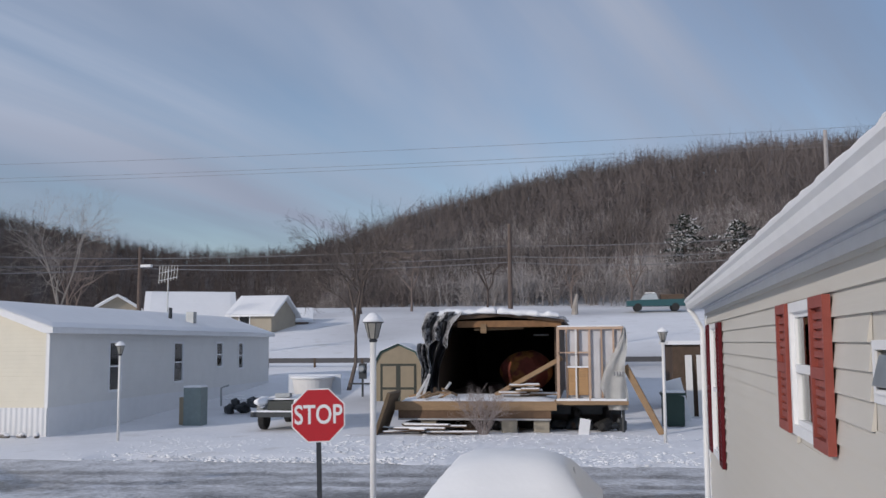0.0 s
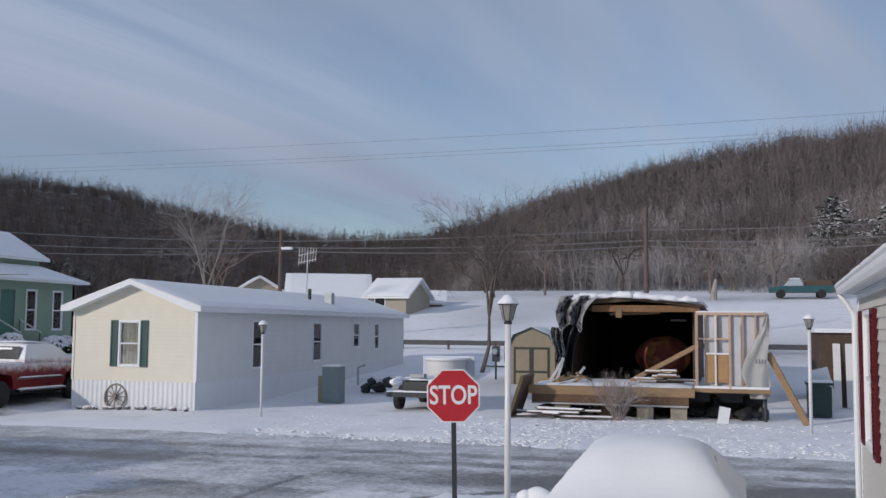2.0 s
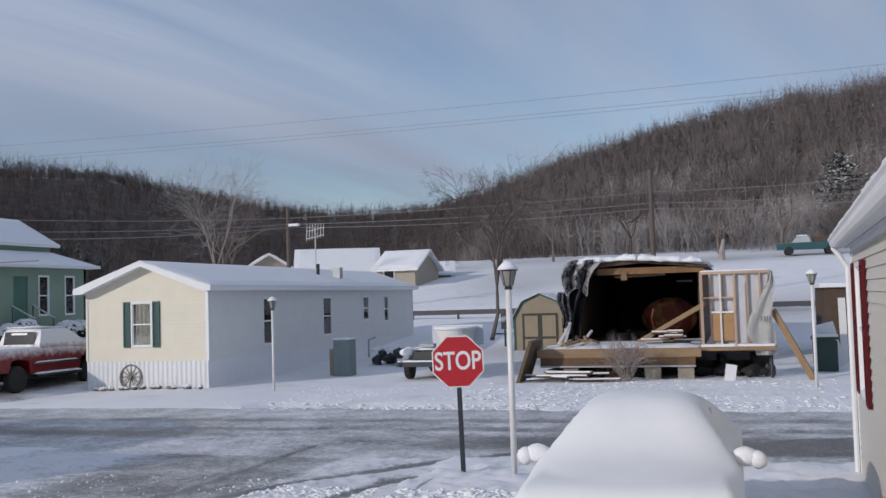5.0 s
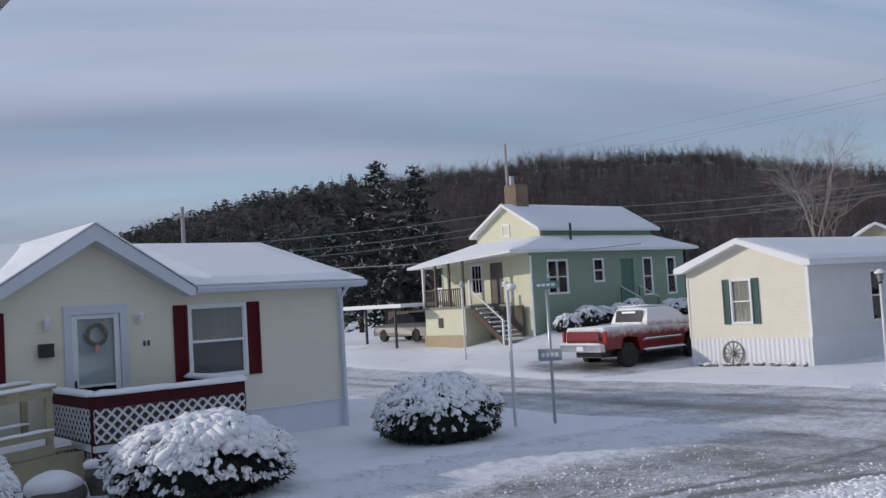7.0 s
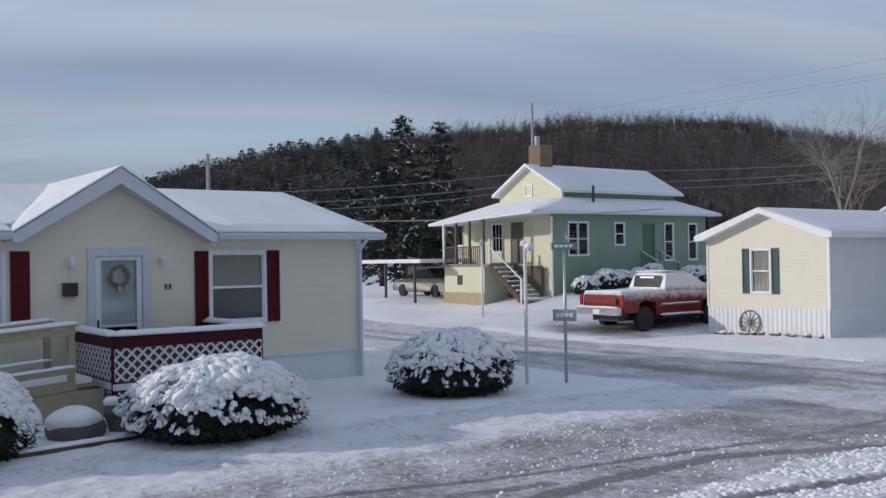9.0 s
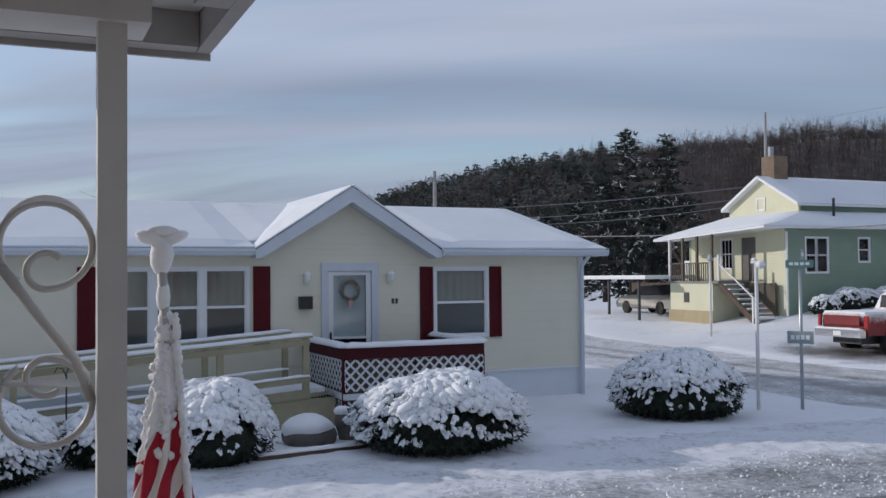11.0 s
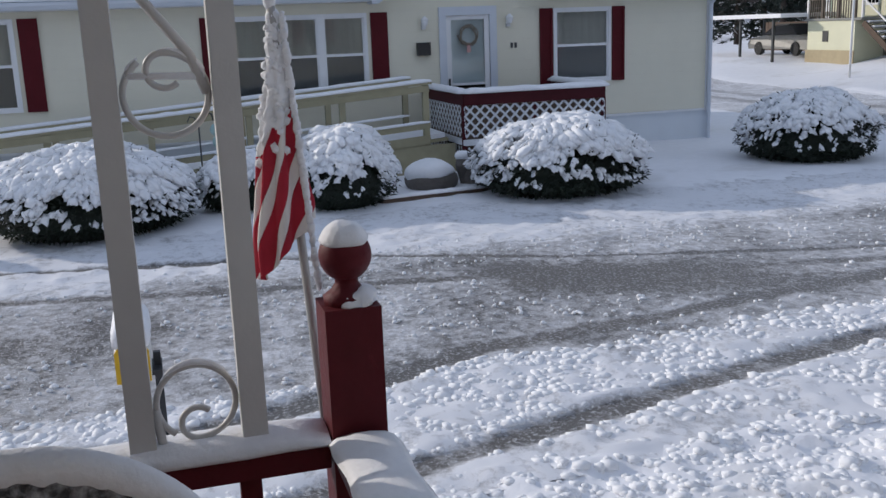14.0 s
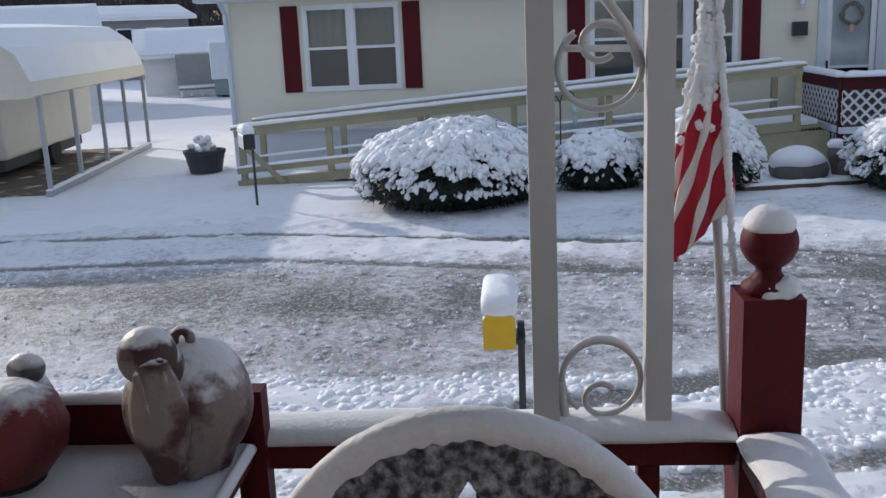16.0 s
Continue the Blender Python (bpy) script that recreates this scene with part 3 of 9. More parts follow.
def bareness(X, Y):
    """How far traffic has worn the snow down to the asphalt: wheel tracks, a wet patch and a thinly covered lane."""
    wob = 0.05 * fbm(X, Y, 1.2, 2, 11)
    tr = np.zeros_like(X)
    for k, line in enumerate(TRACKS):
        d = track_distance(X, Y, line) + wob
        tr = np.maximum(tr, (0.72, 0.68, 0.72, 0.66, 0.45, 0.45)[k] * np.exp(-(d / (0.16, 0.12, 0.085, 0.12, 0.45, 0.45)[k]) ** 4))
    lane = 0.40 * np.clip((X + 10.8) / 0.9, 0, 1) * np.clip((-6.55 - X + 0.25 * fbm(X, Y, 1.0, 2, 14)) / 0.35, 0, 1)
    lane = np.where(Y > 15.2, 0.24, lane)
    dark = 0.40 * np.exp(-(((X + 8.4 - 0.35 * (Y - 4.7)) / 0.75) ** 2 + ((Y - 4.7) / 1.5) ** 2) ** 2) + 0.58 * np.exp(-(((Y - 17.4) / 1.1) ** 2) ** 2) * np.clip((X + 8) / 4, 0, 1)
    dark = dark + 0.25 * np.exp(-(((X + 8.8) / 1.0) ** 2 + ((Y + 2.5) / 2.5) ** 2)) + 0.55 * np.exp(-(((X + 14) / 3.2) ** 2 + ((Y - 18.0) / 0.55) ** 2))
    patchy = 0.16 * fbm(X * 0.8, Y, 0.55, 3, 8)
    return np.maximum(tr, lane + dark + patchy * (0.3 + 2 * lane)) - 0.28


def make_road(name, x0, x1, y0, y1, stepx, stepy, dz, label):
    def h(X, Y):
        bare = bareness(X, Y)
        lum = (np.maximum(fbm(X, Y, 5.2, 2, 4), -0.2) * 0.055 + 0.03) * np.clip(0.35 - 1.6 * bare, 0.0, 1) ** 1.2
        return -0.035 + lum + dz + ground_height(X, Y)
    xs, ys = spaced([*stepx]), spaced([*stepy])
    ob = sheet(name, xs, ys, h, SLUSH)
    X, Y = np.meshgrid(xs, ys)
    a = ob.data.attributes.new("bare", "FLOAT", "POINT")
    a.data.foreach_set("value", bareness(X, Y).ravel().astype(np.float32))
    return tagged(ob, label, "road", kind="structure")


SLUSH = slush_mat()
make_road("road", 0, 0, 0, 0, [(-13.2, 0.055), (-4.6, 0)], [(-60, 1.0), (-12, 0.15), (-5, 0.06), (15.35, 0)], 0.0, "asphalt park lane with packed snow and wheel tracks")
make_road("cross_road", 0, 0, 0, 0, [(-80, 0.8), (-30, 0.2), (-18, 0.1), (1, 0.4), (40, 0)], [(15.35, 0.08), (23, 0)], 0.0, "cross street with dark wet asphalt and slush")


def parking_bare(X, Y):
    """Snow worn through where the pickup turns in."""
    return 0.75 * np.exp(-(((X + 24.4) / 2.6) ** 2 + ((Y - 25.2) / 1.5) ** 2) ** 1.5) + 0.55 * np.exp(-(((X + 24.3) / 1.5) ** 2 + ((Y - 28.2) / 2.2) ** 2) ** 2) - 0.42 + 0.12 * fbm(X, Y, 0.9, 2, 21)


_xs, _ys = np.arange(-28.5, -21.99, 0.15), np.arange(22.8, 31.5, 0.15)
driveway = sheet("driveway", _xs, _ys, lambda X, Y: sheet_height(X, Y) + 0.075 - 0.12 * np.clip(np.maximum(np.abs(X + 25.2) / 3.2, np.abs(Y - 27.1) / 4.3) - 0.9, 0, 1) / 0.1, SLUSH)
driveway.data.attributes.new("bare", "FLOAT", "POINT").data.foreach_set("value", parking_bare(*np.meshgrid(_xs, _ys)).ravel().astype(np.float32))
tagged(driveway, "muddy parking patch with worn snow", "driveway", kind="structure")


# ---- own house, east of the porch ----
SNOWC_ = mat("thin_snow", (0.80, 0.80, 0.81), 0.7, var=0.06, scale=40)


def own_house():
    L = 26.0
    h = thing("home_with_porch", pose(1.235, 14.48, -0.08, 0, 0, -93.1), "cream lap-sided single-storey home with red shutters", "house")
    holes = [(1.08, 2.20, 1.28, 2.84), (8.02, 8.72, 2.17, 2.85), (10.02, 10.38, 2.46, 2.64)]
    ze = 3.15
    part("wall", wall(B(), L, -0.1, ze, 0.14, holes), SIDING, h)
    part("wall", turned(wall(B(), 8.0, -0.1, ze, 0.14), pose(0, 8.14, 0, 0, 0, -90)), SIDING, h)
    part("wall", turned(wall(B(), 8.0, -0.1, ze, 0.14), pose(L, 0.14, 0, 0, 0, 90)), SIDING, h)
    part("wall", turned(wall(B(), L, -0.1, ze, 0.14), pose(L, 8.28, 0, 0, 0, 180)), SIDING, h)
    for k, (a, b, c, d) in enumerate(holes[:2]):
        window_unit(h, pose(a, -0.022, c), b - a, d - c, shutters=MAROON if k == 0 else REDSH, sh_w=0.44 if k == 0 else 0.42, curtain=False)
        part("valance", bx(a + 0.04, b - 0.04, 0.16, 0.18, (c + d) / 2 + 0.04, d - 0.12), mat("brown_valance", (0.13, 0.06, 0.035), 0.9, var=0.3, scale=9), h)
    vent = part("wall_vent", turned(wall(B(), 0.44, 2.42, 2.68, 0.05, [(0.04, 0.40, 2.46, 2.64)]), pose(9.98, -0.012, 0)), TRIM, h)
    part("vent_flap", prism(B(), [(0.0, 2.62), (0.03, 2.63), (0.01, 2.50), (-0.035, 2.49)], "x", 10.04, 10.30), METAL, vent, "grey metal flap", bevel=0.008)
    part("vent_snow", snow_bar(B(), (10.04, -0.01, 2.46), (10.36, -0.01, 2.46), 0.03, 0.02, 8, 3), SNOWC_, vent)
    # panel across the room, its colour carrying the indoor gloom
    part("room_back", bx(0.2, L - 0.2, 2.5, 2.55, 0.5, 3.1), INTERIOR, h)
    # roof with boxed soffit, fascia and gutter
    ov = 0.21
    part("roof", prism(B(), [(-ov, ze + 0.06), (4.1, 4.7), (8.5, ze + 0.06), (8.5, ze + 0.12), (4.1, 4.78), (-ov, ze + 0.12)], "x", -0.1, L + 0.3), GREYTRIM, h)
    sf = B()
    for a, b, z in ((-ov + 0.002, -0.14, 0.0), (-0.135, -0.075, 0.008), (-0.07, -0.004, -0.006)):
        box(sf, -0.1, L + 0.3, a, b, ze - 0.006 + z, ze + 0.05)
    part("soffit", sf, GREYTRIM, h, "grooved grey soffit")
    part("frieze", bx(0.0, L, -0.03, -0.003, ze - 0.075, ze - 0.014), TRIM, h)
    g = B()
    prism(g, [(-ov - 0.05, ze - 0.012), (-ov - 0.005, ze - 0.012), (-ov - 0.005, ze + 0.115), (-ov - 0.10, ze + 0.115), (-ov - 0.10, ze + 0.095), (-ov - 0.08, ze + 0.075), (-ov - 0.075, ze + 0.03)], "x", -0.12, L + 0.32)
    part("gutter", g, TRIM, h, "white metal gutter")
    part("eave_snow", snow_bar(B(), (-0.13, -ov + 0.02, ze + 0.112), (L + 0.33, -ov + 0.02, ze + 0.112), 0.21, 0.05, 160, 4), SNOWY, h, smooth=True)
    for y0 in (-ov - 0.06, 8.52):
        s = B()
        snow_slab(s, [(-0.12, y0, ze + 0.12), (L + 0.35, y0, ze + 0.12), (L + 0.35, 4.1, 4.79), (-0.12, 4.1, 4.79)], 0.05)
        part("roof_snow", s, SNOWY, h, "snow lying on the roof")
    for x0, x1 in ((0.004, 0.14), (L - 0.14, L - 0.004)):
        part("gable", prism(B(), [(0.15, ze), (8.1, ze), (4.1, 4.66)], "x", x0, x1), SIDING, h)
    part("corner_trim", bx(-0.02, 0.09, -0.035, -0.022, -0.1, ze - 0.08), TRIM, h)
    dn = B()
    tube(dn, [(0.03, -ov - 0.05, ze), (0.03, -0.17, ze - 0.12), (0.03, -0.075, ze - 0.30), (0.03, -0.075, 0.05)], 0.035, 8)
    part("downspout", dn, TRIM, h)
    # siding courses, one board each stretch between openings
    bd = B()
    v = [(0, -0.004, 0), (1, -0.004, 0), (1, -0.027, 0), (0, -0.027, 0), (0, -0.001, 0.13), (1, -0.001, 0.13), (1, -0.006, 0.13), (0, -0.006, 0.13)]
    vv = [bd.verts.new(p) for p in v]
    for f in ((3, 2, 6, 7), (0, 3, 7, 4), (2, 1, 5, 6), (3, 0, 1, 2), (7, 6, 5, 4)):
        bd.faces.new([vv[i] for i in f])
    bmesh.ops.recalc_face_normals(bd, faces=bd.faces[:])
    me = bpy.data.meshes.new("siding_board")
    bd.to_mesh(me), bd.free()
    me.materials.append(SIDING)
    z = 0.063
    while z < 3.05:
        cuts = sorted((a - 0.05, b + 0.05) for a, b, c, d in holes if c - 0.05 < z + 0.124 and d + 0.05 > z)
        x = 0.09
        for a, b in cuts + [(L, L)]:
            if a > x:
                o = new("siding_board", me)
                o.parent = h
                o.matrix_basis = Matrix.Translation((x, 0, z)) @ Matrix.Diagonal((a - x, 1, 1, 1))
            x = b
        z += 0.1242
    return h


own_house()


# ---- house across the lane ----
def house_across():
    L, W = 16.6, 8.4
    h = thing("cream_home", pose(-18.0, -5.3, 0, 0, 0, 90), "cream vinyl home with maroon shutters, snowy roof and cross gable", "house")
    zb, ze = 0.62, 3.10
    door = (10.85, 11.73, 0.62, 2.68)
    wins = [(1.47, 3.25, 1.36, 2.80), (6.7, 9.32, 1.34, 2.72), (13.12, 14.25, 1.36, 2.70)]
    part("wall", wall(B(), L, zb, ze, 0.15, [door] + wins), SIDING25, h)
    part("skirting", bx(0.02, L - 0.02, 0.03, 0.12, -0.7, zb), SKIRT25, h)
    part("skirting_ledge", bx(-0.01, L + 0.01, -0.015, 0.028, zb - 0.045, zb - 0.003), TRIM, h)
    yr = W / 2 + 0.15
    zr = 4.28
    for x0 in (0, L):
        m = pose(0, W + 0.15, 0, 0, 0, -90) if x0 == 0 else pose(L, 0.15, 0, 0, 0, 90)
        part("wall", turned(wall(B(), W, -0.7, ze, 0.15), m), SIDING25, h)
        part("end_gable", prism(B(), [(0.15, ze), (W + 0.15, ze), (yr, zr - 0.05)], "x", *((0.0, 0.14) if x0 == 0 else (L - 0.14, L))), SIDING25, h)
    part("wall", turned(wall(B(), L, -0.7, ze, 0.15), pose(L, W + 0.3, 0, 0, 0, 180)), SIDING25, h)
    # gabled main roof
    ov, eo = 0.35, 0.4
    sl = (zr - ze - 0.02) / (yr + ov)
    for a, b in ((-ov, yr), (W + 0.3 + ov, yr)):
        front = a < 0
        for x0, x1, a1 in (((-eo, 9.34, a), (9.34, 13.10, 0.2), (13.10, L + eo, a)) if front else ((-eo, L + eo, a),)):
            z1 = ze + (a1 - a) * sl * (1 if front else 0)
            part("roof", prism(B(), [(a1, z1 + 0.01), (b, zr), (b, zr - 0.11), (a1, z1 - 0.11)], "x", x0, x1), GREYTRIM, h, "pale grey roof edge")
            s = B()
            snow_slab(s, [(x0, a1, z1 + 0.016), (x1, a1, z1 + 0.016), (x1, b, zr + 0.006), (x0, b, zr + 0.006)], 0.09)
            part("roof_snow", s, SNOWY, h)
    for x0, x1 in ((-eo + 0.02, 9.34), (13.10, L + eo - 0.02)):
        part("soffit", bx(x0, x1, -ov + 0.02, -0.003, ze - 0.13, ze - 0.115), TRIM, h)
    # cross gable over the door
    gm, hw, ga = 11.22, 1.82, 4.30
    g0, g1 = gm - hw, gm + hw
    part("gable", prism(B(), [(g0 - 0.02, ze + 0.001), (g1 + 0.02, ze + 0.001), (gm, ga - 0.10)], "y", 0.0, 0.14), SIDING25, h)
    for a in (g0 - 0.05, g1 + 0.05):
        sg = 1 if a < gm else -1
        part("gable_fascia", prism(B(), [(a, ze - 0.02), (gm, ga), (gm, ga - 0.30), (a + sg * 0.12, ze - 0.17), (a, ze - 0.17)], "y", -ov - 0.06, -0.014), GREYTRIM, h)
        s = B()
        snow_slab(s, [(a, -ov - 0.09, ze), (gm, -ov - 0.09, ga + 0.01), (gm, yr + 0.1, ga + 0.01), (a, 0.35, ze + 0.02)], 0.09)
        part("gable_snow", s, SNOWY, h)
    for a, b in ((-eo, g0 - 0.06), (g1 + 0.06, L + eo)):
        g = B()
        prism(g, [(-ov - 0.003, ze - 0.12), (-ov - 0.08, ze - 0.12), (-ov - 0.11, ze - 0.05), (-ov - 0.11, ze + 0.0), (-ov - 0.09, ze + 0.0), (-ov - 0.003, ze - 0.02)], "x", a, b)
        part("gutter", g, GREYTRIM, h)
    for x in (L - 0.06, 0.06):
        part("downspout", tube(B(), [(x, -ov - 0.05, ze - 0.1), (x, -0.075, ze - 0.35), (x, -0.075, -0.1)], 0.045, 8), GREYTRIM, h)
        part("corner_trim", bx(x - 0.06, x + 0.07, -0.025, -0.003, zb, ze - 0.14), TRIM, h)
    # windows
    a, b, c, d = wins[2]
    window_unit(h, pose(a, 0, c), b - a, d - c, shutters=MAROON, sh_w=0.27, blind=0.5, grey_low=True)
    for k, n in ((0, 2), (1, 3)):
        a0, a1, c, d = wins[k]
        w = (a1 - a0) / n
        for i in range(n):
            window_unit(h, pose(a0 + i * w + 0.06, 0, c), w - 0.12, d - c, blind=0.5, grey_low=True)
        for x in (a0 - 0.40, a1 + 0.07):
            bm = bx(x, x + 0.32, -0.04, -0.003, c - 0.06, d + 0.06)
            for z in np.arange(c + 0.02, d - 0.02, 0.06):
                box(bm, x + 0.04, x + 0.28, -0.048, -0.04, float(z), float(z) + 0.035)
            part("shutter", bm, MAROON, h)
    # door with surround
    f = B()
    box(f, door[0] - 0.14, door[0], -0.04, 0.1, door[2], door[3] + 0.16), box(f, door[1], door[1] + 0.14, -0.04, 0.1, door[2], door[3] + 0.16), box(f, door[0], door[1], -0.04, 0.1, door[3], door[3] + 0.16)
    part("door_surround", f, GREYTRIM, h)
    d = part("storm_door", turned(wall(B(), 0.87, 0.64, 2.675, 0.04, [(0.1, 0.77, 1.40, 2.60), (0.1, 0.77, 0.78, 1.36)]), pose(door[0] + 0.005, 0, 0)), TRIM, h)
    for z0, z1 in ((0.79, 1.35), (1.41, 2.59)):
        part("pane", bx(door[0] + 0.11, door[0] + 0.77, 0.018, 0.022, z0, z1), GLASS, d).visible_shadow = False
    part("inner_door", bx(door[0] + 0.02, door[1] - 0.02, 0.07, 0.11, 1.38, door[3] - 0.02), mat("white_door", (0.70, 0.74, 0.76), 0.5), h)
    part("handle", bx(door[0] + 0.03, door[0] + 0.06, -0.03, -0.001, 1.28, 1.5), DARKMETAL, d)
    # wreath on the door
    wr = part("wreath", B(), mat("wreath_twigs", (0.22, 0.19, 0.15), 0.9, var=0.4, scale=30, bump=0.6), d)
    bm = B()
    rr = random.Random(3)
    for k in range(90):
        a = k * 2 * math.pi / 90 * 3
        r = 0.17 + rr.uniform(-0.03, 0.03)
        p = Vector((door[0] + 0.44 + r * math.cos(a), -0.03 + rr.uniform(-0.02, 0.02), 2.30 + r * math.sin(a)))
        q = Vector((-math.sin(a) + rr.uniform(-0.5, 0.5), rr.uniform(-0.4, 0.2), math.cos(a) + rr.uniform(-0.5, 0.5))) * 0.05
        tube(bm, [p - q, p + q], [0.012, 0.006], 5)
    bm.to_mesh(wr.data), bm.free()
    part("ribbon", prism(B(), [(door[0] + 0.40, 1.98), (door[0] + 0.48, 1.98), (door[0] + 0.47, 2.16), (door[0] + 0.41, 2.16)], "y", -0.05, -0.035), mat("pink_ribbon", (0.55, 0.32, 0.30), 0.7), d)
    # lamps and letterbox beside the door, house number as bars
    for x in (10.41, 12.11):
        la = part("wall_lamp", lathe(B(), [(0.05, 2.50), (0.075, 2.62), (0.02, 2.68)], 10, (x, -0.1, 0)), TRIM, h)
        part("bracket", bx(x - 0.04, x + 0.04, -0.05, -0.002, 2.44, 2.54), TRIM, la)
    part("letterbox", bx(10.26, 10.51, -0.12, -0.002, 1.96, 2.2), mat("black_box", (0.015, 0.015, 0.016), 0.4), h, "black wall letterbox", bevel=0.01)
    for k in range(2):
        part("number_bar", bx(12.16 + k * 0.08, 12.21 + k * 0.08, -0.012, -0.003, 2.03, 2.13), mat("dark_bar", (0.06, 0.06, 0.06), 0.5), h)
    return h


house_across()


# ---- single-wide home beyond the crossing ----
def single_wide():
    W, L = 4.75, 21.2
    h = thing("single_wide_home", pose(-21.87, 28.4, -0.04), "long single-wide home with cream gable end and snowy roof", "house")
    zb, ze = 0.72, 3.3
    wn_ = (1.84, 2.56, 1.25, 2.68)
    part("wall", turned(wall(B(), W - 0.24, zb, ze, 0.12, [(wn_[0] - 0.12, wn_[1] - 0.12, wn_[2], wn_[3])]), pose(0.12, 0, 0)), SIDING_Y, h, "cream vinyl gable wall")
    part("corner_trim", bx(-0.02, 0.06, -0.022, -0.002, zb, ze - 0.15), SIDING_Y, h)
    holes = [(3.9, 4.75, 1.05, 2.75), (9.3, 10.15, 1.15, 2.72), (13.9, 14.6, 1.65, 2.72), (16.7, 17.3, 1.5, 2.72)]
    part("wall", turned(wall(B(), L, zb, ze, 0.12, holes), pose(W, 0, 0, 0, 0, 90)), SIDING_W, h, "white metal side wall")
    part("wall", turned(wall(B(), L, zb, ze, 0.12), pose(0, L, 0, 0, 0, -90)), SIDING_W, h)
    part("wall", turned(wall(B(), W, zb, ze, 0.12), pose(W, L, 0, 0, 0, 180)), SIDING_W, h)
    part("gable", prism(B(), [(0, ze), (W, ze), (W / 2, 3.98)], "y", 0.0, 0.12), SIDING_Y, h)
    part("gable", prism(B(), [(0, ze), (W, ze), (W / 2, 3.98)], "y", L - 0.12, L), SIDING_W, h)
    n_ = int(W / 0.045)
    rib = [(0.01 + (W - 0.02) * k / n_, -0.026 if k % 4 in (1, 2) else -0.012) for k in range(n_ + 1)]
    part("skirting", prism(B(), rib + [(W - 0.01, 0.03), (0.01, 0.03)], "z", -0.5, zb), SKIRT, h, "white ribbed skirting")
    part("skirting", bx(W - 0.03, W + 0.02, 0.035, L, -0.5, zb), SKIRT, h)
    for (a, b, c, d) in holes:
        window_unit(h, pose(W, 0, 0, 0, 0, 90) @ pose(a, 0, c), b - a, d - c, blind=0.5)
    window_unit(h, pose(wn_[0], 0, wn_[2]), wn_[1] - wn_[0], wn_[3] - wn_[2], shutters=GREENSH, sh_w=0.27, blind=1.0)
    ov = 0.3
    z = lambda x: 4.1 - abs(x - W / 2) * (4.1 - 3.3) / (W / 2)
    bm = B()
    prism(bm, [(-ov, z(-ov)), (W / 2, 4.1), (W + ov, z(W + ov)), (W + ov, z(W + ov) - 0.16), (W + ov - 0.3, z(W + ov) - 0.16), (W / 2, 3.93), (-ov + 0.3, z(-ov) - 0.16), (-ov, z(-ov) - 0.16)], "y", -0.35, L + 0.1)
    part("roof", bm, TRIM, h, "white fascia and eaves")
    for a in (-ov, W + ov):
        s = B()
        snow_slab(s, [(a, -0.33, z(a) + 0.004), (a, L + 0.1, z(a) + 0.004), (W / 2, L + 0.1, 4.105), (W / 2, -0.33, 4.105)], 0.07)
        part("roof_snow", s, SNOWY, h)
    part("corner_trim", bx(W - 0.07, W + 0.02, -0.022, -0.002, zb, ze - 0.15), TRIM, h)
    part("vent_pipe", tube(B(), [(W * 0.75, 11.5, 3.6), (W * 0.75, 11.5, 4.25)], 0.08, 10), DARKMETAL, h)
    part("roof_vent", bx(W * 0.8, W * 0.8 + 0.35, 12.6, 12.95, 3.6, 4.1), METAL, h)
    return h


single_wide()


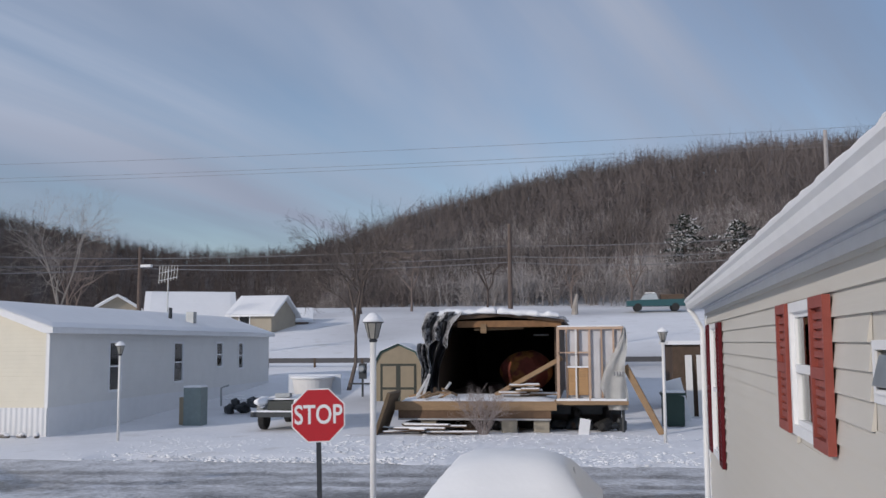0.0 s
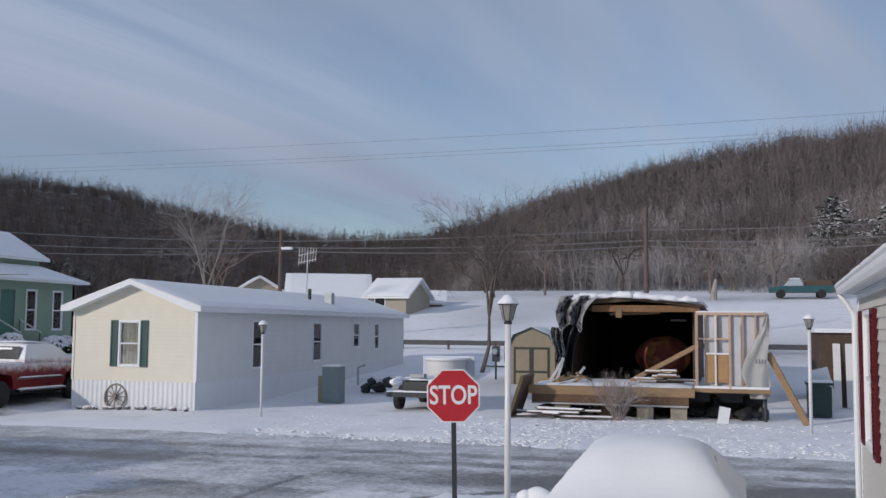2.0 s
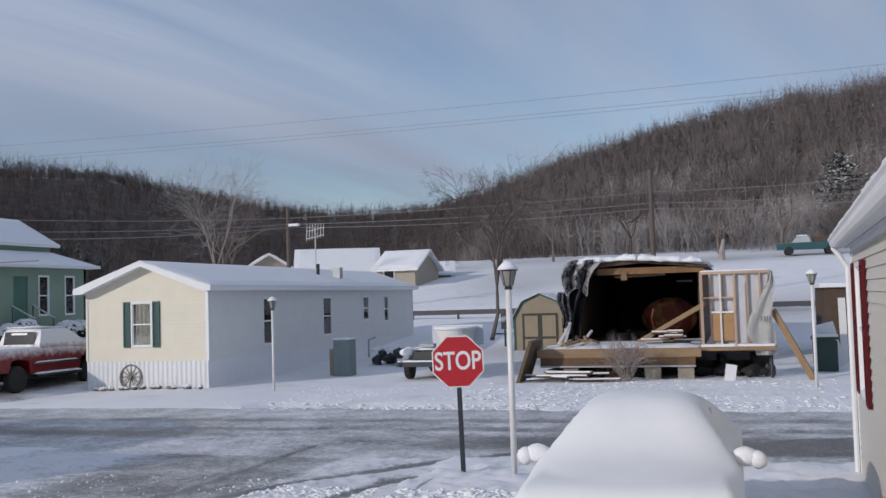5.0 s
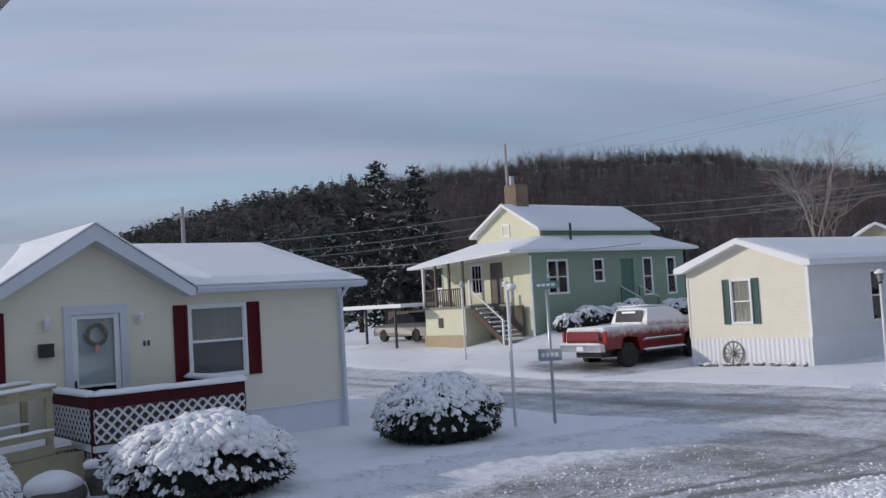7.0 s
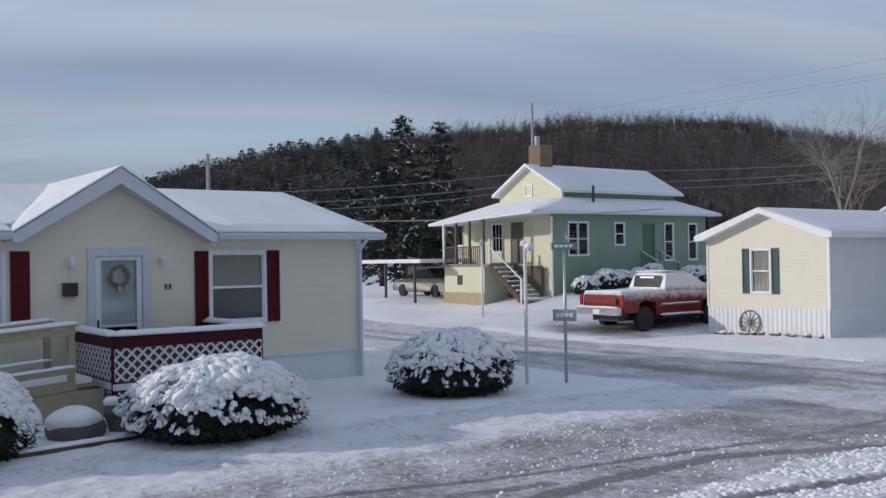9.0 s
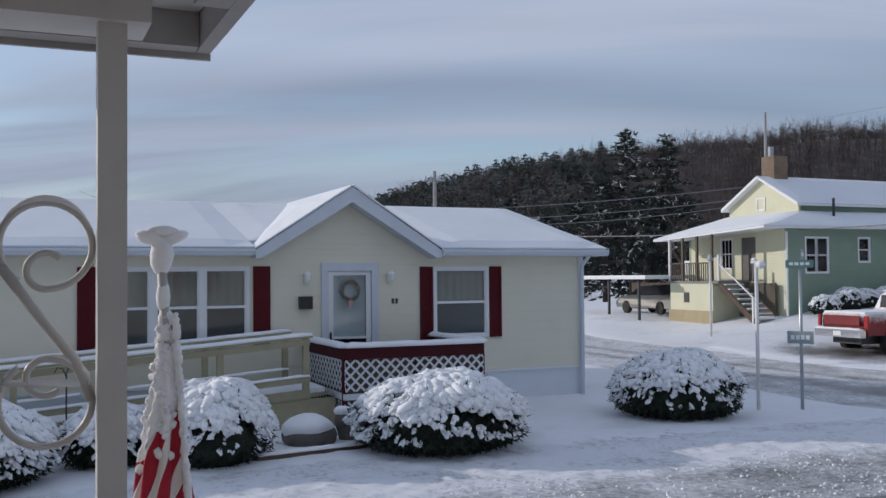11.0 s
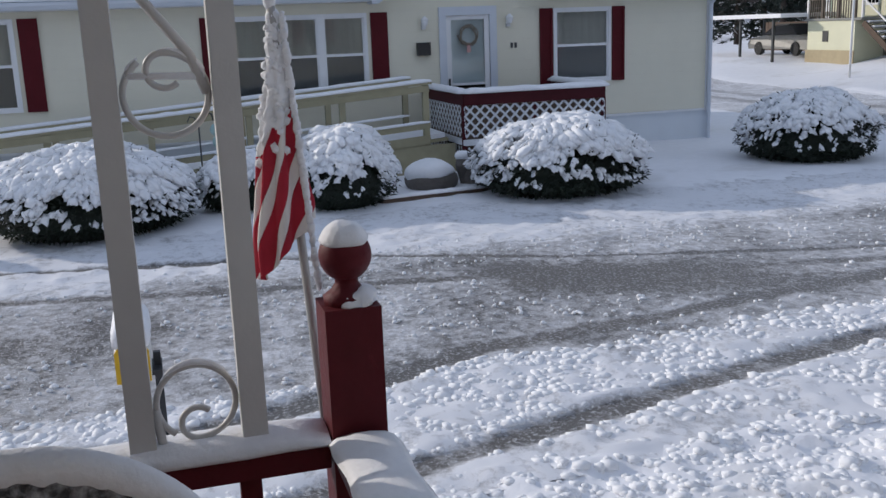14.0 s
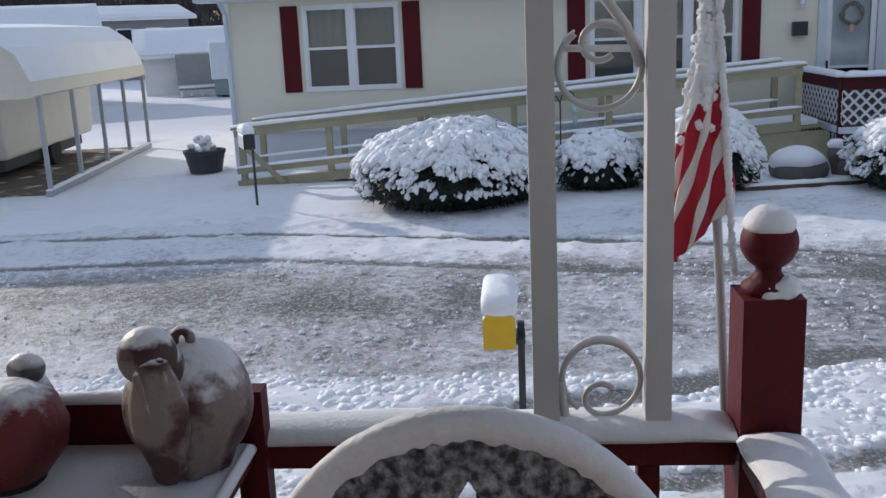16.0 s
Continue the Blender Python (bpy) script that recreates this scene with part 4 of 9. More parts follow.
# ---- green house on the rise ----
def green_house():
    W, L = 6.4, 10.8
    h = thing("green_house", pose(-37.2, 29.3, 1.3), "green-sided older house with yellow gable, porch and brick chimney", "house")
    ze = 3.15
    holes = [(1.0, 1.55, 1.3, 2.75), (1.62, 2.2, 1.3, 2.75), (4.0, 4.6, 1.75, 2.75), (5.85, 6.75, 0.7, 2.75), (7.5, 8.1, 1.0, 2.75), (9.3, 9.9, 1.0, 2.75)]
    part("wall", turned(wall(B(), L, -0.6, ze, 0.15, holes), pose(W, 0, 0, 0, 0, 90)), GREENW, h, "green lap-sided wall")
    part("wall", turned(wall(B(), W - 0.30, -0.9, ze, 0.15, [(3.45, 4.35, 0.95, 2.85), (2.15, 2.85, 1.5, 2.8)]), pose(0.15, 0, 0)), YELLOWW, h, "pale yellow front wall")
    part("wall", turned(wall(B(), L, -0.6, ze, 0.15), pose(0, L, 0, 0, 0, -90)), GREENW, h)
    part("wall", turned(wall(B(), W, -0.6, ze, 0.15), pose(W, L, 0, 0, 0, 180)), GREENW, h)
    for i, (a, b, c, d) in enumerate(holes):
        if i == 3:
            part("side_door", turned(bx(a, b, 0.05, 0.1, c, d), pose(W, 0, 0, 0, 0, 90)), mat("dark_green_door", (0.06, 0.15, 0.11), 0.5), h)
        else:
            window_unit(h, pose(W, 0, 0, 0, 0, 90) @ pose(a, 0, c), b - a, d - c, blind=0.5)
    window_unit(h, pose(2.3, 0, 1.5), 0.7, 1.3, grid=2, blind=0.4)
    part("front_door", bx(3.6, 4.5, 0.04, 0.09, 0.95, 2.85), mat("dark_door", (0.10, 0.09, 0.08), 0.5), h)
    # skirt roof round the raised gable
    ov, z1 = 0.5, 3.95
    y0, y1, x0, x1 = 1.7, L - 1.2, 1.1, W - 1.1
    fp = -1.7
    bm = B()
    lo = [bm.verts.new(p) for p in ((-ov, fp, ze - 0.35), (W + ov, fp, ze - 0.02), (W + ov, L + ov, ze), (-ov, L + ov, ze))]
    lo2 = [bm.verts.new(v.co + Vector((0, 0, 0.08))) for v in lo]
    hi = [bm.verts.new(p) for p in ((x0, y0, z1), (x1, y0, z1), (x1, y1, z1), (x0, y1, z1))]
    for k in range(4):
        j = (k + 1) % 4
        bm.faces.new((lo[k], lo[j], lo2[j], lo2[k])), bm.faces.new((lo2[k], lo2[j], hi[j], hi[k]))
    bm.faces.new(lo[::-1]), bm.faces.new(hi)
    rc = [v.co.copy() for v in lo2], [v.co.copy() for v in hi]
    part("lower_roof", bm, TRIM, h)
    for k in range(4):
        j = (k + 1) % 4
        s = B()
        up = Vector((0, 0, 0.006))
        snow_slab(s, [rc[0][k] + up, rc[0][j] + up, rc[1][j] + up, rc[1][k] + up], 0.08)
        part("roof_snow", s, SNOWY, h)
    # raised storey with gable
    zg, za = 4.3, 5.55
    part("upper_wall", bx(x0, x1, y0 + 0.02, y1 - 0.02, z1 - 0.05, zg), GREENW, h)
    part("gable", prism(B(), [(x0 - 0.1, z1 - 0.3), (x1 + 0.1, z1 - 0.3), (x1 + 0.1, zg), ((x0 + x1) / 2, za), (x0 - 0.1, zg)], "y", y0 - 0.1, y0 + 0.02), YELLOWW, h, "pale yellow gable")
    window_unit(h, pose((x0 + x1) / 2 - 0.3, y0 - 0.11, 4.15), 0.45, 0.5, sashes=1, curtain=False)
    xm = (x0 + x1) / 2
    for sgn in (-1, 1):
        e = xm + sgn * (xm - x0 + 0.35)
        part("upper_roof", prism(B(), [(e, zg - 0.12), (xm, za), (xm, za + 0.1), (e, zg - 0.02)], "y", y0 - 0.4, y1 + 0.3), TRIM, h)
        s = B()
        snow_slab(s, [(e, y0 - 0.4, zg - 0.015), (e, y1 + 0.3, zg - 0.015), (xm, y1 + 0.3, za + 0.105), (xm, y0 - 0.4, za + 0.105)], 0.08)
        part("roof_snow", s, SNOWY, h)
    part("chimney", bx(xm - 0.45, xm + 0.35, y0 + 0.3, y0 + 1.1, za - 0.5, za + 1.05), BRICK, h, "brown brick chimney")
    return h


green_house()


# ---- porch ----
def porch():
    z = 0.9
    d = thing("porch_deck", pose(0, 0, 0), "dark red timber porch deck with snow", "deck")
    for k in range(20):
        part("floor_board", bx(-1.72 + k * 0.145, -1.72 + k * 0.145 + 0.138, -4.0, 0.5, z - 0.03, z), RED, d)
    part("joist_skirt", bx(-1.74, 1.18, 0.5, 0.54, 0.5, z - 0.005), RED, d)
    part("joist_skirt", bx(-1.78, -1.74, -4.0, 0.54, 0.5, z - 0.005), RED, d)
    for x, y in ((-1.6, 0.4), (1.0, 0.4), (-1.6, -3.9), (1.0, -3.9), (-1.6, -1.7)):
        part("foundation_post", bx(x - 0.06, x + 0.06, y - 0.06, y + 0.06, -0.1, z - 0.035), RED, d)
    return d


porch()

# ---- porch things ----
SNOWC = mat("crusted_snow", (0.80, 0.80, 0.81), 0.7, var=0.06, scale=40, bump=0.16, bscale=110, spec=0.3)

nw = thing("newel_post", pose(-1.605, 0.37, 0.9), "dark red square newel post with snow-capped ball finial", "post")
part("shaft", bx(-0.048, 0.048, -0.048, 0.048, 0, 1.115), RED, nw, bevel=0.004)
part("finial", lathe(B(), [(0.040, 1.113), (0.042, 1.128), (0.028, 1.138), (0.02, 1.15), (0.02, 1.158)] + [(0.045 * math.sin(a), 1.198 - 0.045 * math.cos(a)) for a in (math.pi * k / 16 for k in range(3, 16))], 28), RED, nw, "turned red ball", smooth=True)
bm = B()
lathe(bm, [(0.0400, 1.219), (0.0425, 1.224), (0.0405, 1.233), (0.035, 1.242), (0.027, 1.2495), (0.016, 1.254), (0.006, 1.2555)], 28)
part("snow_cap", lumpy(bm, 0.004, 45), SNOWC, nw, "snow cap on the ball", smooth=True)
bm = B()
for v in blob(bm, (0.003, 0.012, 1.116), (0.047, 0.036, 0.024), 4):
    v.co.z = max(v.co.z, 1.1155)
    v.co.z += 0.010 * max(0, v.co.y / 0.04) * (v.co.z > 1.117)
part("snow", lumpy(bm, 0.007, 55), SNOWC, nw, smooth=True)

RZ = 1.735   # underside of the hand rails


def rail(name, p0, p1, label):
    r = thing(name, Matrix(), label, "railing")
    part("top_rail", beam(B(), (*p0, RZ + 0.022), (*p1, RZ + 0.022), 0.09, 0.044), RED, r, bevel=0.004)
    part("bottom_rail", beam(B(), (*p0, 1.02), (*p1, 1.02), 0.04, 0.07), RED, r)
    n = int((Vector(p1) - Vector(p0)).length / 0.14)
    for k in range(1, n + 1):
        x, y = Vector(p0).lerp(Vector(p1), k / (n + 1))
        part("baluster", bx(x - 0.018, x + 0.018, y - 0.018, y + 0.018, 1.056, RZ), RED, r)
    part("snow", snow_bar(B(), (*p0, RZ + 0.045), (*p1, RZ + 0.045), 0.105, 0.031, 60, p0[0] + p1[1]), SNOWC, r, "snow lying along the rail", smooth=True)
    return r


rail("porch_railing", (-1.605, 0.318), (-1.605, -3.9), "dark red porch railing topped with snow")
rail("end_railing", (-1.553, 0.37), (0.2, 0.37), "dark red end railing topped with snow")

col = thing("iron_column", pose(-1.6, 0.105, 1.78), "cream iron trellis porch column with scrolls", "column")
for y in (-0.091, 0.091):
    part("upright", bx(-0.02, 0.02, y - 0.021, y + 0.021, 0, 1.245), IRON, col, bevel=0.003)


def spiral(cy, cz, r, a0, turns, up):
    """A ring from a0 round to its foot, then a small curl turning inwards."""
    pts, ri = [], 0.42 * r
    for k in range(33):
        a = a0 + up * 1.8 * math.pi * k / 32
        pts.append((0, cy + r * math.cos(a), cz + r * math.sin(a)))
    s = -1 if up < 0 else 1
    for k in range(1, 19):
        a = s * 0.5 * math.pi + up * 1.25 * math.pi * k / 18
        pts.append((0, cy + ri * math.cos(a), cz + s * (r - ri) + ri * math.sin(a)))
    return pts


for zc_, sg, link in ((0.095, 1, 0), (0.60, -1, 1), (0.83, 1, 0)):
    bm = B()
    pts = spiral(0.0, zc_, 0.064, math.pi * (1.30 if sg > 0 else 0.70), 1.42, -sg)
    tube(bm, pts, 0.0054, 8)
    part("scroll", bm, IRON, col, "curled iron scroll", smooth=True)
    bm = B()
    top = [(p[0], p[1], p[2] + 0.005) for p in pts[:33] if p[2] > zc_ + 0.02]
    tube(bm, top, [0.002 + 0.0045 * math.sin(math.pi * k / (len(top) - 1)) for k in range(len(top))], 8)
    if bm.verts:
        part("snow", bm, SNOWC, col, smooth=True)
    else:
        bm.free()
part("brace", tube(B(), [(0, -0.06, 0.80), (0, -0.02, 0.74), (0, 0.04, 0.66), (0, 0.062, 0.60)], 0.008, 8), IRON, col, smooth=True)
part("foot", tube(B(), [(0, -0.066, 0.09), (0, -0.06, 0.03), (0, -0.035, 0.002)], 0.008, 8), IRON, col, smooth=True)
# second column at the porch's far corner
copy_thing(col, pose(-1.6, -3.6, 1.78))

pr = thing("porch_roof", pose(0, 0, 0), "white aluminium porch roof with tan beam and snow", "roof")
# fascia and ceiling colours are darkened to carry the shade under the roof
DIMFASCIA = mat("shade_darkened_fascia", (0.33, 0.32, 0.31), 0.7, var=0.15, scale=5, bump=0.1)
part("ceiling", bx(-1.82, 1.08, -4.2, 0.365, 3.04, 3.07), mat("shade_dimmed_ceiling", (0.52, 0.51, 0.49), 0.6, var=0.08, scale=3), pr)
part("front_beam", bx(-1.68, -1.56, -4.2, 0.25, 2.945, 3.038), IRON, pr, "tan beam")
part("front_fascia", bx(-1.872, -1.822, -4.25, 0.364, 2.977, 3.12), DIMFASCIA, pr)
part("drip_edge", bx(-1.884, -1.874, -4.25, 0.394, 2.966, 2.99), DIMFASCIA, pr)
part("end_fascia", bx(-1.872, 0.55, 0.366, 0.392, 2.977, 3.12), DIMFASCIA, pr)
part("end_trim", bx(-1.55, 1.08, 0.31, 0.364, 2.975, 3.037), DIMFASCIA, pr)
s = B()
snow_slab(s, [(-1.89, -4.25, 3.125), (0.9, -4.25, 3.2), (0.9, 0.40, 3.2), (-1.89, 0.40, 3.125)], 0.1)
part("snow", s, SNOWY, pr)

# ---- furled flag on a pole ----
CLOTH_R = mat("red_cloth", (0.36, 0.012, 0.03), 0.85, var=0.15, scale=30, bump=0.1)
CLOTH_W = mat("white_cloth", (0.72, 0.68, 0.64), 0.8, var=0.08, scale=30, bump=0.1)


def furled_flag():
    fl = thing("furled_flag", pose(-1.73, 0.335, 1.55), "furled red and white striped flag crusted with snow on a pole", "flag")
    P0, P1 = Vector((0.01, 0.012, 0.0)), Vector((-0.02, -0.046, 1.03))
    part("pole", tube(B(), [P0, P1], 0.008, 10), mat("grey_pole", (0.45, 0.44, 0.42), 0.5, 0.3), fl, smooth=True)
    bm = B()
    blob(bm, P1 + Vector((0, 0, 0.02)), (0.016, 0.02, 0.035))
    for s_ in (-1, 1):
        blob(bm, P1 + Vector((0, s_ * 0.020, 0.050)), (0.014, 0.026, 0.012), 2, pose(0, 0, 0, s_ * 16, 0, 0))
    blob(bm, P1 + Vector((0, 0, 0.060)), (0.014, 0.03, 0.010))
    blob(bm, P1 + Vector((0, 0.003, -0.05)), (0.012, 0.013, 0.03))
    blob(bm, P1 + Vector((0, 0.008, -0.085)), (0.011, 0.014, 0.016))
    part("finial", lumpy(bm, 0.004, 50), SNOWC, fl, "snow-covered finial", smooth=True)
    # hanging pleats round the pole, widening towards the foot
    n, m = 120, 108
    grid = {}
    for i in range(n + 1):
        v = i / n
        z = 0.94 - 0.40 * v
        c = P0.lerp(P1, z / 1.03)
        w = 0.009 + 0.039 * min(1, v * 1.15) ** 1.1
        for j in range(m + 1):
            u = j / m
            a = (u - 0.55 * v) * 2 * math.pi
            pl = 1 + 0.22 * math.sin(7 * a + 2.5 * v) * min(1, v * 2) + 0.08 * noise.noise(Vector((u * 6, v * 4, 1)))
            lag = -0.030 * v
            foot = -0.055 * max(0, v - 0.6) / 0.4 * max(0, -math.sin(a)) ** 1.2 + 0.05 * max(0, v - 0.6) / 0.4 * max(0, math.sin(a))
            grid[i, j] = (c.x + 0.7 * w * pl * math.cos(a), c.y + lag + w * pl * math.sin(a), z + foot)
    strips = {0: B(), 1: B(), 2: B()}
    for i in range(n):
        for j in range(m):
            u, v = (j + 0.5) / m, (i + 0.5) / n
            k = 1 if j % 18 < 11 else 0
            if v < 0.50 + 0.16 * noise.noise(Vector((u * 7, v * 9, 4))) + 0.10 * math.sin(u * 6.28 + 2.2):
                k = 2
            b = strips[k]
            b.faces.new([b.verts.new(grid[q]) for q in ((i, j), (i + 1, j), (i + 1, j + 1), (i, j + 1))])
    for k, b in strips.items():
        bmesh.ops.remove_doubles(b, verts=b.verts[:], dist=0.0003)
        if k == 2:
            bmesh.ops.recalc_face_normals(b, faces=b.faces[:])
            lumpy(b, 0.005, 70)
        bmesh.ops.solidify(b, geom=b.faces[:], thickness=0.003)
        part("snow_crust" if k == 2 else "cloth", b, (CLOTH_W, CLOTH_R, SNOWC)[k], fl, ("white stripes", "red stripes", "lumpy snow crust")[k], smooth=True)
    rr = random.Random(4)
    bm = B()
    for k in range(150):
        v = rr.uniform(0.02, 0.62)
        p = Vector(grid[int(v * n), rr.randrange(m)])
        if v > 0.5 and rr.random() < 0.6:
            continue
        r = rr.uniform(0.003, 0.0075) * (0.8 + 0.4 * v)
        blob(bm, p, (r, r * 1.2, r * 1.3), 1)
    for k in range(46):
        p = P0.lerp(P1, 0.46 + 0.46 * k / 45)
        r = rr.uniform(0.005, 0.009)
        blob(bm, p + Vector((0.010 + 0.03 * max(0, 1 - (k / 45) * 1.2), 0.016, 0)), (r, r, r * 1.6), 1)
    o = part("clinging_snow", lumpy(bm, 0.003, 120), SNOWC, fl, smooth=True)
    o["kind"] = "stuff"
    return fl


furled_flag()


# ---- round-backed patio chair ----
def patio_chair():
    ch = thing("patio_chair", pose(-1.0, -0.085, 0.9), "dark round-backed metal patio chair crusted with snow", "chair")
    frost = mat("frosted_dark_mesh", (0.05, 0.052, 0.055), 0.7, var=0.3, scale=60, bump=0.8, bscale=120, color2=(0.46, 0.46, 0.47), patch=(70, 0.40, 0.66))
    R, zc_ = 0.215, 0.946
    bm = B()
    outer = [bm.verts.new((0, R * math.cos(a), zc_ + R * math.sin(a))) for a in (2 * math.pi * k / 56 for k in range(56))]
    edges = [bm.edges.new((outer[k], outer[(k + 1) % 56])) for k in range(56)]
    for cy in (-0.13, -0.066, 0.0, 0.066, 0.13):
        h = [(-0.014, -0.06), (0.014, -0.06), (0.017, 0.02), (0.012, 0.055), (0.0, 0.075), (-0.012, 0.055), (-0.017, 0.02)]
        vs = [bm.verts.new((0, cy + y, zc_ + 0.075 - abs(cy) * 0.35 + z)) for y, z in h]
        edges += [bm.edges.new((vs[k], vs[(k + 1) % len(vs)])) for k in range(len(vs))]
    bmesh.ops.triangle_fill(bm, edges=edges, use_beauty=True)
    bmesh.ops.solidify(bm, geom=bm.faces[:], thickness=0.012)
    part("backrest", bm, frost, ch, "dark pierced backrest flecked with snow")
    bm = B()
    tube(bm, [(0, R * math.cos(a), zc_ + R * math.sin(a)) for a in (2 * math.pi * k / 48 for k in range(49))], 0.012, 8, False)
    part("back_frame", bm, DARKMETAL, ch, smooth=True)
    # snow caught on the rim and creeping over the face of the backrest
    bm = B()
    rows_ = []
    for k in range(121):
        a = math.radians(2 + 176 * k / 120)
        fall = math.sin(a) ** 0.5
        inner = 0.207 - 0.012 * fall + 0.006 * noise.noise(Vector((k * 0.21, 0, 3))) + 0.002 * noise.noise(Vector((k * 0.47, 5, 3)))
        row = []
        for u, x in ((0.0, 0.003), (0.3, 0.008 + 0.005 * fall), (0.7, 0.012 + 0.005 * fall), (1.0, 0.010), (1.12, 0.0), (1.0, -0.012)):
            r = inner + (R + 0.010 + 0.004 * fall - inner) * u
            row.append(bm.verts.new((x + 0.003 * noise.noise(Vector((k * 0.5, u * 3, 8))), r * math.cos(a), zc_ + r * math.sin(a))))
        rows_.append(row)
    for p, q in zip(rows_, rows_[1:]):
        for i in range(5):
            bm.faces.new((p[i], p[i + 1], q[i + 1], q[i]))
    bmesh.ops.recalc_face_normals(bm, faces=bm.faces[:])
    part("snow", bm, SNOWC, ch, "snow along the backrest's rim", smooth=True)
    bm = B()
    lathe(bm, [(0.05, 0.44), (0.2, 0.44), (0.21, 0.45), (0.2, 0.46), (0.05, 0.46)], 32, (0.18, 0, 0))
    part("seat", bm, DARKMETAL, ch)
    bm = B()
    lathe(bm, [(0.19, 0.461), (0.17, 0.50), (0.08, 0.52), (0.01, 0.52)], 24, (0.18, 0, 0))
    part("seat_snow", lumpy(bm, 0.01, 12), SNOWC, ch, smooth=True)
    for sx, sy in ((0.05, -0.16), (0.05, 0.16), (0.32, -0.15), (0.32, 0.15)):
        part("leg", tube(B(), [(sx, sy, 0.45), (sx * 1.05 - 0.01, sy * 1.2, 0.0)], 0.011, 8), DARKMETAL, ch)
    for sy in (-0.15, 0.15):
        part("back_upright", tube(B(), [(0.05, sy, 0.45), (0.0, sy, zc_ - 0.15)], 0.011, 8), DARKMETAL, ch)
    return ch


patio_chair()

# ---- side table with statue and ornaments ----
tb = thing("porch_table", pose(-1.2, -0.905, 0.9), "dark red wooden porch table with raised back and snow", "table")
part("top", bx(-0.34, 0.34, -0.5, 0.43, 0.855, 0.885), RED, tb, bevel=0.004)
part("back_board", bx(-0.365, -0.341, -0.5, 0.43, 0.84, 0.965), RED, tb, bevel=0.004)
part("corner_post", bx(-0.375, -0.335, 0.431, 0.455, 0.0, 0.985), RED, tb, bevel=0.003)
for x in (-0.30, 0.28):
    for y in (-0.45, 0.36):
        part("leg", bx(x, x + 0.045, y, y + 0.045, 0, 0.855), RED, tb)
bm = B()
snow_slab(bm, [(-0.335, -0.49, 0.886), (0.33, -0.49, 0.886), (0.33, 0.425, 0.886), (-0.335, 0.425, 0.886)], 0.022)
part("snow", lumpy(bm, 0.004, 14), SNOWC, tb, "thin snow on the table top", smooth=True)
part("snow_ridge", snow_bar(B(), (-0.353, -0.49, 0.966), (-0.353, 0.425, 0.966), 0.03, 0.016, 30, 2.0), SNOWC, tb, smooth=True)
part("edge_frost", snow_bar(B(), (-0.33, 0.434, 0.884), (0.33, 0.434, 0.884), 0.014, 0.02, 40, 7.0), SNOWC, tb, smooth=True)


def snowy_mat(name, color, color2, amount=(0.2, 0.75)):
    """Glaze with snow lying on what faces up, broken by noise."""
    m = mat(name, color, 0.55, var=0.2, scale=20, bump=0.25, bscale=60, color2=color2, patch=(10, 0.45, 0.54))
    n, l = m.node_tree.nodes, m.node_tree.links
    b = n["Principled BSDF"]
    src = b.inputs["Base Color"].links[0].from_socket
    ge = n.new("ShaderNodeNewGeometry")
    sp = n.new("ShaderNodeSeparateXYZ"); l.new(ge.outputs["Normal"], sp.inputs[0])
    nz = n.new("ShaderNodeTexNoise"); nz.inputs["Scale"].default_value, nz.inputs["Detail"].default_value = 26, 6
    co = n.new("ShaderNodeTexCoord"); l.new(co.outputs["Object"], nz.inputs["Vector"])
    ad = n.new("ShaderNodeMath"); ad.operation = "MULTIPLY_ADD"; ad.inputs[1].default_value = 1.4
    l.new(nz.outputs[0], ad.inputs[0]); l.new(sp.outputs[2], ad.inputs[2])
    r = n.new("ShaderNodeMapRange"); r.inputs["From Min"].default_value, r.inputs["From Max"].default_value = amount[0] + 0.7, amount[1] + 0.7
    l.new(ad.outputs[0], r.inputs[0])
    mx_ = n.new("ShaderNodeMix"); mx_.data_type = "RGBA"
    l.new(r.outputs[0], mx_.inputs["Factor"]); l.new(src, mx_.inputs["A"]); mx_.inputs["B"].default_value = (0.78, 0.78, 0.79, 1)
    l.new(mx_.outputs["Result"], b.inputs["Base Color"])
    return m


def pelican():
    """A squat ceramic pelican: round body, tucked head, long bill laid down its breast. One plain mesh."""
    bm = B()
    vs = blob(bm, (0, 0, 0.105), (0.088, 0.098, 0.105), 4)
    for v in vs:                       # hunched back, fuller foot
        k = max(0, (v.co.z - 0.12) / 0.1)
        v.co.x -= 0.03 * k
        if v.co.z < 0.02:
            v.co.z = 0.0
    blob(bm, (0.052, -0.048, 0.205), (0.046, 0.043, 0.044), 3)
    blob(bm, (0.03, -0.035, 0.17), (0.045, 0.04, 0.05), 3)
    for k in range(48):                # bill and pouch
        t = k / 47
        w = 0.034 * (0.75 + 0.6 * math.sin(math.pi * min(1, t * 1.1)) * (1 - 0.35 * t))
        blob(bm, (0.088 + 0.014 * math.sin(math.pi * t) - 0.012 * t, -0.040 + 0.006 * t, 0.195 - 0.165 * t), (0.018, w, 0.02), 2)
    for k in range(40):                # bill edges
        t = k / 39
        blob(bm, (0.105 + 0.010 * math.sin(math.pi * t) - 0.014 * t, -0.062 + 0.03 * t, 0.19 - 0.14 * t), (0.006, 0.006, 0.012), 1)
    tube(bm, [(0.0, 0.0 + 0.012 * math.cos(a), 0.206 + 0.016 * math.sin(a)) for a in (math.pi * k / 10 for k in range(-1, 12))], 0.008, 8)
    for sx in (0.095,):                # eye hollows as small dark knobs
        blob(bm, (0.094, -0.030, 0.207), (0.006, 0.008, 0.007), 1)
    return bm


